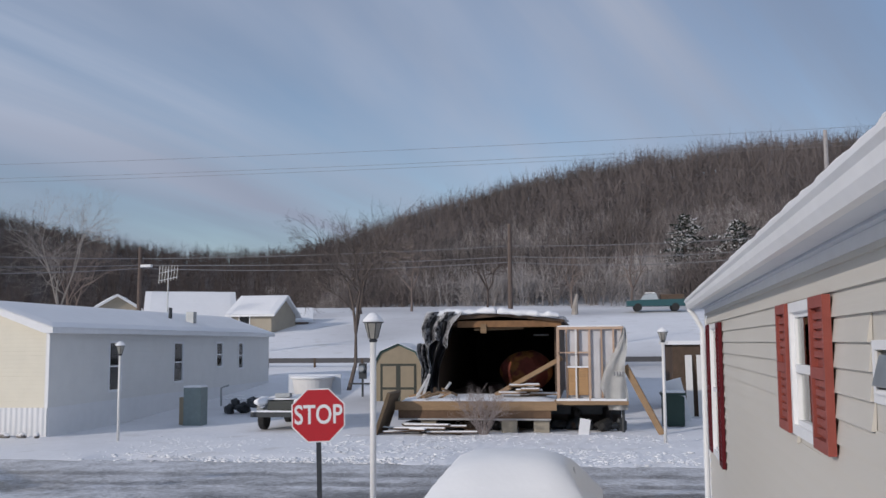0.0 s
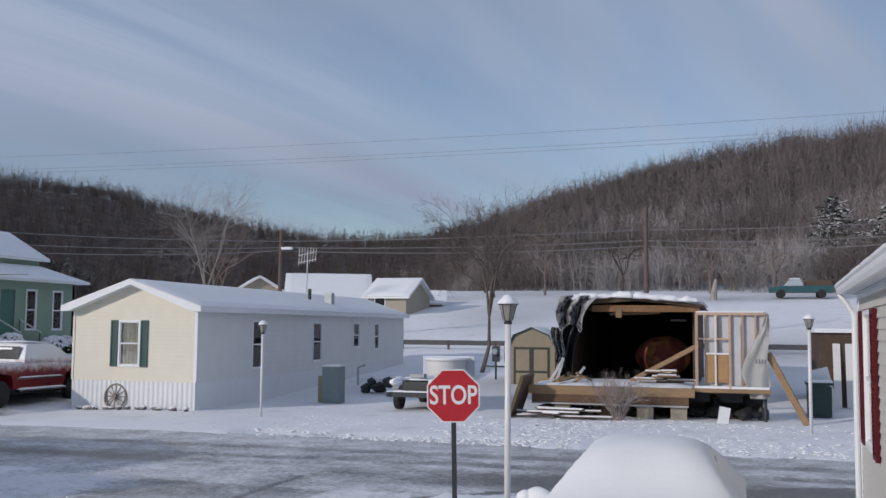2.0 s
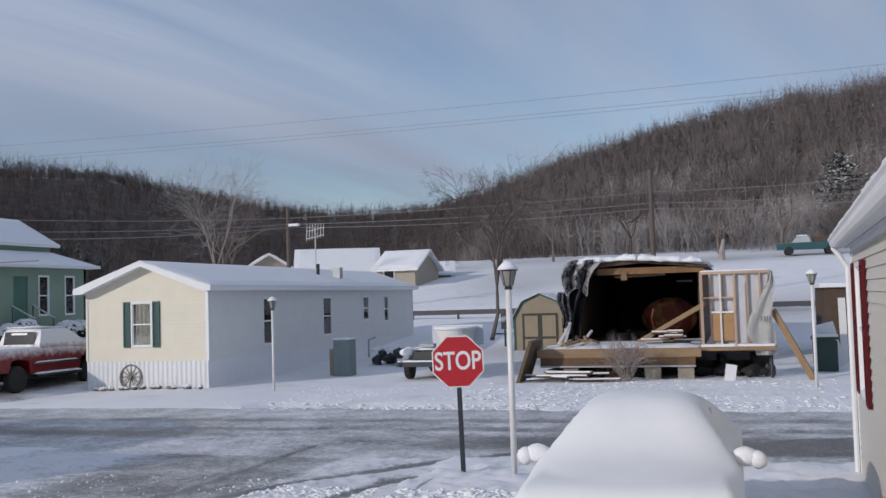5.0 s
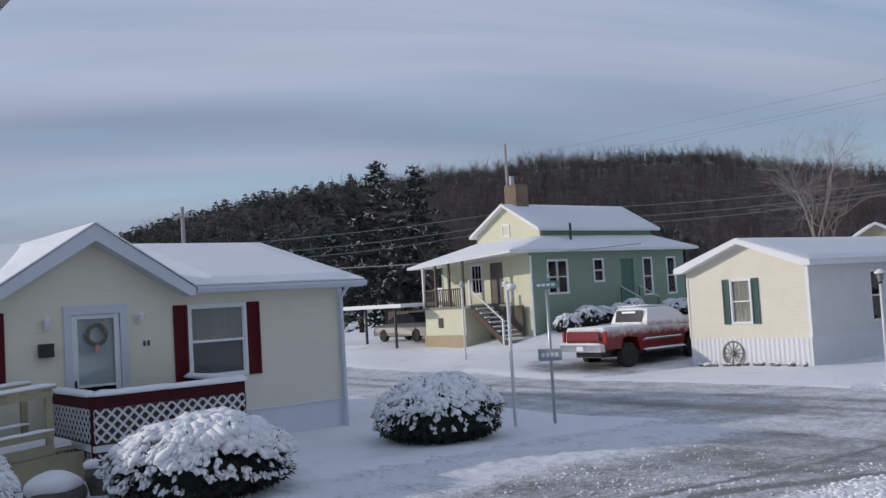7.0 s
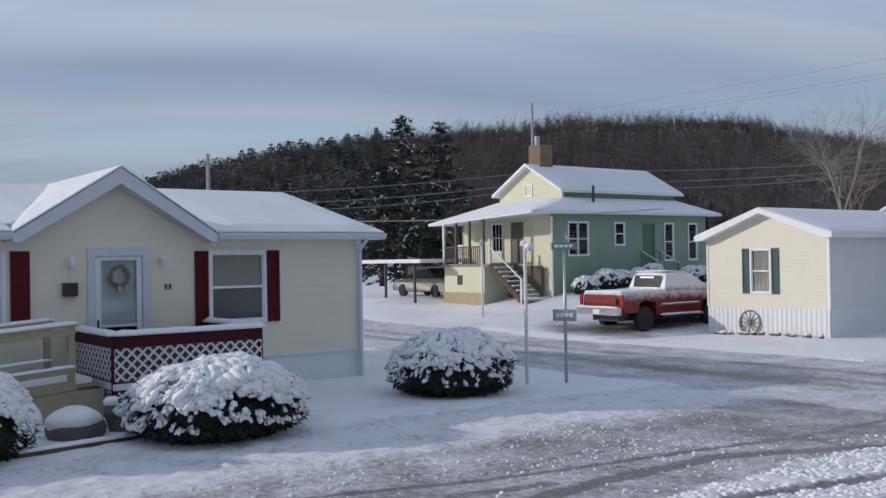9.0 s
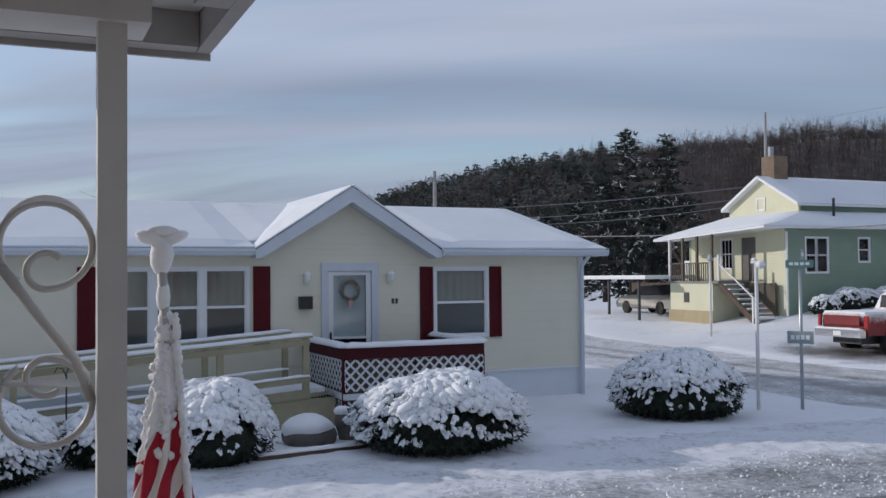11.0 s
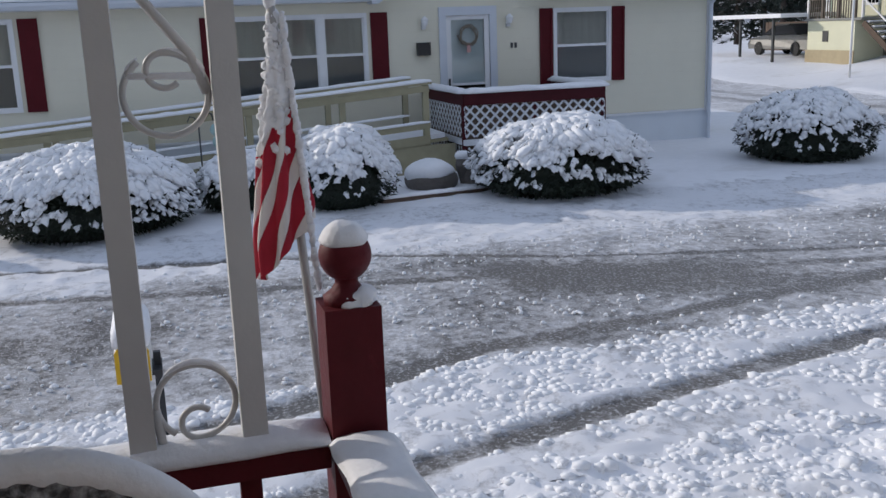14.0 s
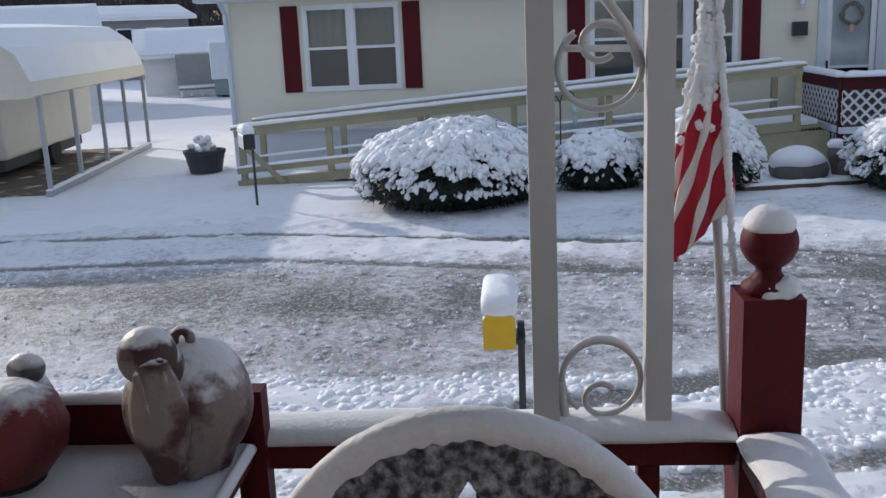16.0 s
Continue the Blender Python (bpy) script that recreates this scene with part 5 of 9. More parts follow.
ps = part("pelican_statue", pelican(), snowy_mat("rust_white_glaze", (0.27, 0.215, 0.185), (0.070, 0.024, 0.020), (0.42, 0.70)), smooth=True)
ps.matrix_basis = pose(-1.445, -0.537, 1.80, 0, 0, 18)
tagged(ps, "glazed ceramic pelican statue dusted with snow on the table", "statue")

rb = thing("red_gourd_ornament", pose(-1.40, -0.815, 1.80), "round dark red ornament dusted with snow on the table", "ornament")
bm = B()
lathe(bm, [(0.03, 0), (0.06, 0.01), (0.092, 0.05), (0.098, 0.085), (0.085, 0.125), (0.05, 0.15), (0.015, 0.155)], 32)
part("body", bm, snowy_mat("red_glaze", (0.18, 0.020, 0.018), (0.11, 0.012, 0.012), (0.55, 0.95)), rb, smooth=True)
part("base", lathe(B(), [(0.05, -0.004), (0.055, 0.0), (0.05, 0.012)], 24), RUBBER, rb)
ob_ = thing("small_bird_ornament", pose(-1.50, -0.815, 1.795), "small dark bird ornament capped with snow", "ornament")
bm = B()
blob(bm, (0, 0, 0.075), (0.035, 0.04, 0.075), 3), blob(bm, (0.015, 0.005, 0.155), (0.027, 0.03, 0.026), 3)
part("body", bm, snowy_mat("grey_glaze", (0.12, 0.11, 0.11), (0.06, 0.05, 0.05), (0.2, 0.6)), ob_, smooth=True)
part("beak", tube(B(), [(0.035, 0.012, 0.155), (0.058, 0.02, 0.148)], [0.009, 0.003], 8), DARKMETAL, ob_)

# ---- yard ----


def gz(x, y):
    return float(ground_height(np.array([float(x)]), np.array([float(y)]))[0])


def text_mesh(body, size, name, material, parent, m):
    cu = bpy.data.curves.new(name, "FONT")
    cu.body, cu.size, cu.align_x, cu.align_y, cu.extrude, cu.offset = body, size, "CENTER", "CENTER", 0.001, 0.006
    tmp = bpy.data.objects.new(name, cu)
    scene.collection.objects.link(tmp)
    me = bpy.data.meshes.new_from_object(tmp.evaluated_get(bpy.context.evaluated_depsgraph_get()))
    bpy.data.objects.remove(tmp)
    me.transform(m)
    me.materials.clear()
    me.materials.append(material)
    o = new(name, me)
    o.parent = parent
    return o


def octagon(r):
    return [(r * math.cos(radians(22.5 + 45 * k)), r * math.sin(radians(22.5 + 45 * k))) for k in range(8)]


st = thing("stop_sign", pose(-4.28, 13.8, gz(-4.28, 13.8), 0, -1.2, 12), "red octagonal stop sign on a dark metal post", "sign")
plate = part("plate", prism(B(), [(x, z + 1.635) for x, z in octagon(0.412)], "y", -0.006, 0.0), SIGNWHITE, st)
part("red_face", prism(B(), [(x, z + 1.635) for x, z in octagon(0.392)], "y", -0.010, -0.0065), STOPRED, plate)
text_mesh("STOP", 0.36, "lettering", SIGNWHITE, plate, Matrix.Translation((0, -0.0125, 1.635)) @ pose(0, 0, 0, 90) @ Matrix.Diagonal((0.80, 1.05, 1, 1)))
part("post", bx(-0.035, 0.035, 0.002, 0.04, -0.2, 1.98), DARKMETAL, st, bevel=0.004)


def lamp_post(x, y, top, r, label):
    z0 = gz(x, y)
    lp = thing("lamp_post", pose(x, y, z0), label, "street lamp", "white yard lamps")
    h = top - z0 - 0.42
    part("pole", tube(B(), [(0, 0, -0.1), (0, 0, h)], r, 14), WHITEP, lp, smooth=True)
    lan = part("lantern", lathe(B(), [(0.05, h), (0.065, h + 0.02), (0.045, h + 0.05), (0.06, h + 0.055)], 12), DARKMETAL, lp, "dark lantern frame")
    gl = B()
    a, b, z0_, z1_ = 0.065, 0.125, h + 0.05, h + 0.27
    for k in range(6):
        t0, t1 = math.pi / 3 * k, math.pi / 3 * (k + 1)
        gl.faces.new([gl.verts.new(p) for p in ((a * math.cos(t0), a * math.sin(t0), z0_), (a * math.cos(t1), a * math.sin(t1), z0_), (b * math.cos(t1), b * math.sin(t1), z1_), (b * math.cos(t0), b * math.sin(t0), z1_))])
    bmesh.ops.solidify(gl, geom=gl.faces[:], thickness=0.003)
    part("glass", gl, mat("frosted_lamp_glass", (0.55, 0.53, 0.48), 0.3, var=0.05), lan)
    for k in range(6):
        t = math.pi / 3 * k
        part("bar", tube(B(), [(a * math.cos(t), a * math.sin(t), z0_), (b * math.cos(t), b * math.sin(t), z1_ + 0.01)], 0.008, 6), DARKMETAL, lan)
    part("roof", lathe(B(), [(0.15, h + 0.275), (0.155, h + 0.285), (0.08, h + 0.35), (0.03, h + 0.37)], 12), DARKMETAL, lan)
    bm = B()
    lathe(bm, [(0.157, h + 0.287), (0.15, h + 0.32), (0.10, h + 0.37), (0.05, h + 0.41), (0.01, h + 0.42)], 14)
    part("snow_cap", lumpy(bm, 0.012, 9, x), SNOW, lan, "cap of snow", smooth=True)
    return lp


lamp_post(-3.5, 13.75, 3.04, 0.045, "white lamp post with snow-capped lantern beside the stop sign")
lamp_post(-14.1, 27.1, 2.72, 0.04, "white lamp post with snow-capped lantern in a snowy yard")
lamp_post(1.64, 27.8, 3.0, 0.045, "white lamp post with snow-capped lantern by the debris")

BLUESIGN = mat("blue_green_sign", (0.27, 0.33, 0.34), 0.5, var=0.1, scale=12)
GREENSIGN = mat("green_street_sign", (0.13, 0.24, 0.215), 0.5, var=0.1, scale=12)
sp = thing("street_sign", pose(-14.3, 13.9, gz(-14.3, 13.9)), "galvanised post with two weathered street name plates", "sign")
part("post", tube(B(), [(0, 0, -0.1), (0, 0, 2.78)], 0.032, 10), METAL, sp, smooth=True)
for w, h, z, yaw, mt in ((0.52, 0.15, 2.80, 38, GREENSIGN), (0.46, 0.20, 2.98, 128, BLUESIGN), (0.50, 0.24, 1.38, 30, BLUESIGN)):
    pl = part("name_plate", turned(bx(-w / 2, w / 2, -0.05, -0.042, z - h / 2, z + h / 2), pose(0, 0, 0, 0, 0, yaw)), mt, sp, bevel=0.003)
    for k in range(4):
        part("lettering_bar", turned(bx(-w * 0.36 + k * w * 0.19, -w * 0.36 + k * w * 0.19 + w * 0.14, -0.055, -0.0505, z - h * 0.18, z + h * 0.18), pose(0, 0, 0, 0, 0, yaw)), SIGNWHITE, pl)
for x, y, h in ((-14.5, 13.0, 2.82),):
    sp = thing("sign_post", pose(x, y, gz(x, y)), "bare white metal post with a snowy lamp on top", "post")
    part("post", tube(B(), [(0, 0, -0.1), (0, 0, h)], 0.035, 10), WHITEP, sp, smooth=True)
    part("arm", bx(-0.12, 0.16, -0.03, 0.03, h - 0.02, h + 0.02), WHITEP, sp)
    bm = B()
    blob(bm, (0.13, 0, h - 0.05), (0.10, 0.09, 0.08)), blob(bm, (-0.05, 0, h + 0.04), (0.07, 0.05, 0.05))
    part("flood_lamp", lumpy(bm, 0.01, 20), TRIM, sp, smooth=True)
sp = thing("marker_post", pose(-30.6, 25.1, gz(-30.6, 25.1)), "thin white post with a small cap in the snow", "post")
part("post", tube(B(), [(0, 0, -0.1), (0, 0, 3.0)], 0.045, 8), WHITEP, sp, smooth=True)
part("cap", lathe(B(), [(0.1, 3.0), (0.12, 3.05), (0.05, 3.25)], 8), METAL, sp)


def soup(name, verts, faces, material, parent=None, smooth=False, kind=""):
    me = bpy.data.meshes.new(name)
    me.from_pydata(verts, [], faces)
    if smooth:
        me.polygons.foreach_set("use_smooth", [True] * len(me.polygons))
    me.materials.append(material)
    o = new(name, me)
    o.parent = parent
    if kind:
        o["kind"] = kind
    return o


_t = bmesh.new()
bmesh.ops.create_icosphere(_t, subdivisions=1, radius=1)
LOW_V, LOW_F = np.array([v.co[:] for v in _t.verts]), np.array([[v.index for v in f.verts] for f in _t.faces])
_t.free()
LEAFDARK = mat("dark_evergreen_leaf", (0.012, 0.019, 0.010), 0.7, var=0.5, scale=8)
TWIG = mat("shrub_twigs", (0.06, 0.04, 0.025), 0.9, var=0.3)


def shrub(x, y, rx, ry, h, seed, label, clumps=420, cover=0.72):
    z0 = gz(x, y)
    sh = thing("shrub", pose(x, y, z0 - 0.02), label, "shrub", "snowy evergreen shrubs")
    rg = np.random.RandomState(seed)

    def surf(th, ph, k=1.0):
        d = np.array([math.cos(th) * math.sin(ph), math.sin(th) * math.sin(ph), math.cos(ph)])
        bulge = 1 + 0.10 * noise.noise(Vector(d * 2.3) + Vector((seed, 0, 0)))
        return np.array([rx * d[0], ry * d[1], 0.0]) * bulge * k * (1.0 if d[2] > 0.2 else 0.93) + np.array([0, 0, 0.28 * h + 0.72 * h * d[2] * bulge * k if d[2] > 0 else 0.28 * h + 0.3 * h * d[2]]), d
    bm = B()
    for a in range(9):
        an = a * 0.7
        tube(bm, [(0.1 * math.cos(an), 0.1 * math.sin(an), 0.0), (rx * 0.5 * math.cos(an), ry * 0.5 * math.sin(an), h * 0.55)], [0.03, 0.012], 5)
    part("stems", bm, TWIG, sh)
    bm = B()
    blob(bm, (0, 0, 0.36 * h), (rx * 0.74, ry * 0.74, h * 0.46), 3)
    part("inner_mass", lumpy(bm, 0.12, 2.5, seed), LEAFDARK, sh)
    # dark leaf sprays
    V, F = [], []
    for k in range(int(5200 * rx * ry / 1.6)):
        th, ph = rg.uniform(0, 2 * math.pi), math.acos(rg.uniform(-0.85, 1))
        p, d = surf(th, ph, rg.uniform(0.80, 1.03))
        out = Vector(d) + Vector(rg.normal(0, 0.6, 3))
        out.normalize()
        s = out.orthogonal().normalized() * rg.uniform(0.010, 0.022)
        L = rg.uniform(0.05, 0.11)
        i = len(V)
        P = Vector(p)
        V += [tuple(P - s), tuple(P + s), tuple(P + out * L)]
        F.append((i, i + 1, i + 2))
    soup("leaves", V, F, LEAFDARK, sh, kind="stuff")
    # snow resting in clumps on the upper sprays
    V, F = [], []
    n = 0
    for k in range(clumps * 19):
        th, ph = rg.uniform(0, 2 * math.pi), math.acos(rg.uniform(-0.15, 1))
        p, d = surf(th, ph, rg.uniform(0.95, 1.03))
        gap = 0.7 * noise.noise(Vector(d * 4.0) + Vector((0, seed * 1.3, 3))) + 1.0 * noise.noise(Vector(d * 11.0) + Vector((4, seed * 1.3, 3))) + 1.05 * (d[2] - 0.24)
        if gap < 0.22 - 0.6 * (cover - 0.5) + rg.uniform(-0.12, 0.12):
            continue
        r = (rg.uniform(0.022, 0.056) if rg.uniform() < 0.75 or d[2] < 0.35 else rg.uniform(0.06, 0.10)) * (0.8 + 0.4 * d[2])
        sc_ = np.array([r * rg.uniform(0.7, 1.0), r * rg.uniform(1.0, 2.0), r * rg.uniform(0.4, 0.7)])
        pts = LOW_V * (1 + 0.28 * np.sin(LOW_V[:, [1, 2, 0]] * 4 + rg.uniform(0, 6))) * sc_
        tilt = np.array((Vector(d).lerp(Z, 0.45).normalized().to_track_quat("Z", "Y").to_matrix() @ Matrix.Rotation(rg.uniform(-0.7, 0.7), 3, "Z")))
        pts = pts @ tilt.T + p + np.array([0, 0, 0.01])
        V += pts.tolist()
        F += (LOW_F + n).tolist()
        n += len(pts)
    soup("snow_clumps", V, F, SNOW, sh, True, kind="stuff")
    return sh


shrub(-14.5, 11.1, 1.22, 1.25, 1.16, 1, "round evergreen shrub loaded with snow at the lawn's corner", 330, 0.62)
shrub(-13.32, 5.85, 1.2, 1.38, 1.10, 2, "broad evergreen shrub loaded with snow before the deck")
shrub(-13.65, -0.9, 1.25, 1.48, 1.14, 3, "wide evergreen shrub loaded with snow before the ramp", 460, 0.78)
shrub(-13.7, 2.62, 0.85, 0.80, 1.12, 4, "upright evergreen shrub loaded with snow by the ramp", 260, 0.6)
shrub(-14.4, 1.25, 0.62, 0.74, 0.80, 5, "small evergreen shrub with snow by the ramp", 160, 0.6)

rk = thing("snowy_rock", pose(-14.5, 4.15, gz(-14.5, 4.15)), "garden boulder under a cap of snow", "rock")
bm = B()
blob(bm, (0, 0, 0.14), (0.4, 0.42, 0.24), 3)
part("stone", lumpy(bm, 0.06, 3), mat("dark_stone", (0.12, 0.11, 0.10), 0.9, var=0.3, bump=0.5), rk)
bm = B()
blob(bm, (0, 0, 0.27), (0.38, 0.41, 0.20), 3)
part("snow", lumpy(bm, 0.05, 3, 2), SNOW, rk, smooth=True)
rk = thing("snowy_rock", pose(-14.6, 4.85, gz(-14.6, 4.85)), "low stone ornament capped with snow beside the deck", "rock")
bm = B()
blob(bm, (0, 0.1, 0.14), (0.25, 0.28, 0.2), 3), blob(bm, (0, -0.12, 0.24), (0.12, 0.12, 0.26), 3)
part("stone", lumpy(bm, 0.05, 4), MATS["dark_stone"], rk)
bm = B()
blob(bm, (0, 0.1, 0.31), (0.22, 0.26, 0.10), 3), blob(bm, (0, -0.12, 0.46), (0.12, 0.13, 0.09), 3)
part("snow", lumpy(bm, 0.03, 5), SNOW, rk, smooth=True)
ed = thing("bed_edging", pose(0, 0, 0), "dark timber bed edging topped with snow", "edging")
for a, b in (((-13.4, 3.1), (-13.75, 4.85)), ((-13.75, 4.85), (-14.3, 5.6))):
    part("timber", beam(B(), (*a, gz(*a) + 0.05), (*b, gz(*b) + 0.03), 0.1, 0.08), DARKWOOD, ed)
    part("snow", snow_bar(B(), (*a, gz(*a) + 0.085), (*b, gz(*b) + 0.07), 0.12, 0.05, 14), SNOW, ed, smooth=True)


# ---- deck and ramp of the house across ----
def lattice(bm, p0, p1, z0, z1, step=0.11, w=0.028, t=0.008):
    """Crossed diagonal slats filling an upright panel from p0 to p1."""
    p0, p1 = Vector((*p0, 0)), Vector((*p1, 0))
    L, H = (p1 - p0).length, z1 - z0
    d = (p1 - p0).normalized()
    nrm = Vector((-d.y, d.x, 0))
    for sgn, off in ((1, 0.0), (-1, t)):
        c = -H
        while c < L:
            a, b = max(c, 0.0), min(c + H, L)
            if b - a > 0.03:
                za, zb_ = (a - c, b - c) if sgn > 0 else (H - (a - c), H - (b - c))
                q = [p0 + d * a + Z * (z0 + za), p0 + d * b + Z * (z0 + zb_)]
                u = (q[1] - q[0]).normalized()
                s = u.cross(nrm).normalized() * (w / 2)
                o = nrm * off
                vs = [bm.verts.new(v) for v in (q[0] - s + o, q[1] - s + o, q[1] + s + o, q[0] + s + o, q[0] - s + o + nrm * t * 0.9, q[1] - s + o + nrm * t * 0.9, q[1] + s + o + nrm * t * 0.9, q[0] + s + o + nrm * t * 0.9)]
                for f in ((3, 2, 1, 0), (4, 5, 6, 7), (0, 1, 5, 4), (1, 2, 6, 5), (2, 3, 7, 6), (3, 0, 4, 7)):
                    bm.faces.new([vs[i] for i in f])
            c += step * 1.3
    return bm


LATW = mat("white_lattice", (0.72, 0.73, 0.75), 0.6, var=0.06, scale=14)
dk = thing("entry_deck", pose(0, 0, 0), "entry deck with white lattice and dark red rail under snow", "deck")
X0, X1, Y0, Y1 = -17.98, -15.65, 5.12, 7.72
part("floor", bx(X0, X1, Y0, Y1, 0.50, 0.56), DARKWOOD, dk)
for a, b, nm in (((X1, Y0), (X1, Y1), "front"), ((X0, Y0), (X1, Y0), "side"), ((X0, Y1), (X1, Y1), "side")):
    part("lattice_panel", lattice(B(), a, b, 0.62, 1.15, 0.14, 0.038), LATW, dk)
    part("lower_lattice", lattice(B(), a, b, -0.05, 0.44, 0.14, 0.038), LATW, dk)
    # added dark board stands in for the deck's inner shade behind the lattice
    ca, cb = [((p - q) * 0.955 + q) for p, q in ((a[0], -16.8), (b[0], -16.8))], [((p - q) * 0.955 + q) for p, q in ((a[1], 6.42), (b[1], 6.42))]
    part("backing_board", beam(B(), (ca[0], cb[0], 0.55), (ca[1], cb[1], 0.55), 0.02, 1.2), DARKWOOD, dk)
    part("rail_board", beam(B(), (*a, 1.26), (*b, 1.26), 0.05, 0.20), DECKRED, dk)
    part("band", beam(B(), (*a, 0.53), (*b, 0.53), 0.06, 0.10), LATW, dk)
    part("rail_snow", snow_bar(B(), (*a, 1.362), (*b, 1.362), 0.20, 0.09, 20, a[1]), SNOW, dk, smooth=True)
for x, y in ((X1, Y0), (X1, Y1), (X1, (Y0 + Y1) / 2)):
    part("post", bx(x - 0.065, x - 0.02, y - 0.04, y + 0.04, -0.15, 1.16), DECKRED, dk)

rp = thing("wheelchair_ramp", pose(0, 0, 0), "long treated-timber access ramp with rails under snow", "ramp")
RA, RB = (4.95, 0.62), (-4.75, -0.10)     # y and floor height at the top and foot


def ramp_z(y):
    return RB[1] + (RA[1] - RB[1]) * (y - RB[0]) / (RA[0] - RB[0])


for x, nm in ((-16.05, "outer"), (-17.45, "inner")):
    ys = [4.55, 3.1, 1.55, 0.0, -1.55, -3.1, -4.6]
    for y in ys:
        part("post", bx(x - 0.05, x + 0.05, y - 0.05, y + 0.05, gz(x, y) - 0.1, ramp_z(y) + 0.93), TREATED, rp)
    for dz, hh in ((0.87, 0.11), (0.24, 0.10), (0.0, 0.15)) if nm == "outer" else ((0.87, 0.11),):
        part("rail_board", beam(B(), (x + 0.07, 4.6, ramp_z(4.6) + dz), (x + 0.07, -4.7, ramp_z(-4.7) + dz), 0.035, hh), TREATED, rp)
    part("cap_board", beam(B(), (x + 0.02, 4.65, ramp_z(4.65) + 0.955), (x + 0.02, -4.75, ramp_z(-4.75) + 0.955), 0.16, 0.035), TREATED, rp)
    part("cap_snow", snow_bar(B(), (x + 0.02, 4.65, ramp_z(4.65) + 0.974), (x + 0.02, -4.75, ramp_z(-4.75) + 0.974), 0.15, 0.06, 60, 3), SNOW, rp, smooth=True)
    part("board_snow", snow_bar(B(), (x + 0.08, 4.6, ramp_z(4.6) + 0.29), (x + 0.08, -4.7, ramp_z(-4.7) + 0.29), 0.06, 0.045, 60, 5), SNOW, rp, smooth=True)
part("ramp_floor", beam(B(), (-16.75, 4.95, 0.57), (-16.75, -4.75, -0.13), 1.34, 0.05), TREATED, rp)
part("ramp_snow", beam(B(), (-16.75, 4.9, 0.64), (-16.75, -4.75, -0.06), 1.28, 0.08), SNOW, rp)
part("landing_panel", bx(-16.03, -15.99, 3.9, 5.05, -0.1, 0.5), TREATED, rp)
part("diagonal_brace", beam(B(), (-15.9, -4.55, 0.6), (-15.9, -3.9, -0.05), 0.04, 0.09), TREATED, rp)

sk = thing("shepherd_hook", pose(-14.9, 0.7, gz(-14.9, 0.7)), "thin metal garden hook with a snowy hanging ornament", "garden hook")
part("rod", tube(B(), [(0, 0, -0.05), (0, 0, 1.25), (0, 0.04, 1.36), (0, 0.12, 1.40), (0, 0.2, 1.36), (0, 0.22, 1.26)], 0.012, 6), DARKMETAL, sk)
part("rod_branch", tube(B(), [(0, 0, 1.2), (0, -0.05, 1.32), (0, -0.12, 1.34), (0, -0.16, 1.26)], 0.01, 6), DARKMETAL, sk)
bm = B()
blob(bm, (0, 0.22, 1.12), (0.06, 0.06, 0.09)), blob(bm, (0, 0.22, 0.95), (0.03, 0.03, 0.09))
part("ornament", lumpy(bm, 0.02, 12), mat("pale_teal_glass", (0.35, 0.5, 0.48), 0.3), sk, smooth=True)

# ---- letterboxes, planter ----


def mailbox(x, y, z, w, h, L, col, yaw, label, post_dy=0.1):
    z0 = gz(x, y)
    mb = thing("mailbox", pose(x, y, z0, 0, 0, yaw), label, "mailbox")
    zz = z - z0
    arch = [(-w / 2, 0), (w / 2, 0), (w / 2, h * 0.86), (w * 0.42, h * 0.97), (w * 0.30, h), (-w * 0.30, h), (-w * 0.42, h * 0.97), (-w / 2, h * 0.86)]
    part("box", prism(B(), [(p, zz + q) for p, q in arch], "x", -L, 0), mat("white_mailbox", (0.65, 0.65, 0.62), 0.5), mb)
    part("door", prism(B(), [(p * 0.985, zz + 0.003 + q * 0.985) for p, q in arch], "x", 0.001, 0.014), col, mb, "coloured end door")
    part("post", bx(-L * 0.5 - 0.017, -L * 0.5 + 0.017, post_dy - 0.017, post_dy + 0.017, -0.2, zz + 0.06), DARKMETAL, mb)
    part("bracket", bx(-L * 0.7, -L * 0.3, -w * 0.3, post_dy + 0.02, zz - 0.025, zz - 0.003), DARKMETAL, mb)
    bm = B()
    blob(bm, (0, 0, 0), (1, 1, 1), 4)
    for v in bm.verts:                 # a squared-off cushion hanging a little over the edges
        q = max(abs(v.co.x), abs(v.co.y), 0.001)
        k = (math.hypot(v.co.x, v.co.y) / q) ** 0.75
        v.co = Vector((-L / 2 + v.co.x * k * (L / 2 + 0.025), v.co.y * k * (w / 2 + 0.012), zz + h + 0.012 + (h * 0.55 * max(v.co.z, 0) ** 0.6 if v.co.z > 0 else 0.05 * v.co.z)))
    lumpy(bm, 0.006, 14)
    part("snow", bm, SNOW, mb, "thick pad of snow on top", smooth=True)
    return mb


YELLOW = mat("yellow_mailbox_door", (0.72, 0.46, 0.02), 0.45, var=0.12, scale=12)
mailbox(-4.3, -0.115, 0.98, 0.15, 0.165, 0.46, YELLOW, 0, "roadside mailbox with yellow door and thick snow", 0.10)
mailbox(-13.8, -3.85, 0.78, 0.17, 0.22, 0.46, mat("black_mailbox_door", (0.02, 0.02, 0.022), 0.4), 25, "black-fronted mailbox on a thin post under snow", 0.08)
pt = thing("planter", pose(-18.0, -5.9, gz(-18.0, -5.9)), "dark round planter pot filled with snowy plants", "planter")
part("pot", lathe(B(), [(0.30, 0), (0.38, 0.35), (0.40, 0.36), (0.40, 0.42), (0.36, 0.42), (0.34, 0.38)], 24), mat("black_pot", (0.03, 0.035, 0.045), 0.5), pt)
bm = B()
rr = random.Random(9)
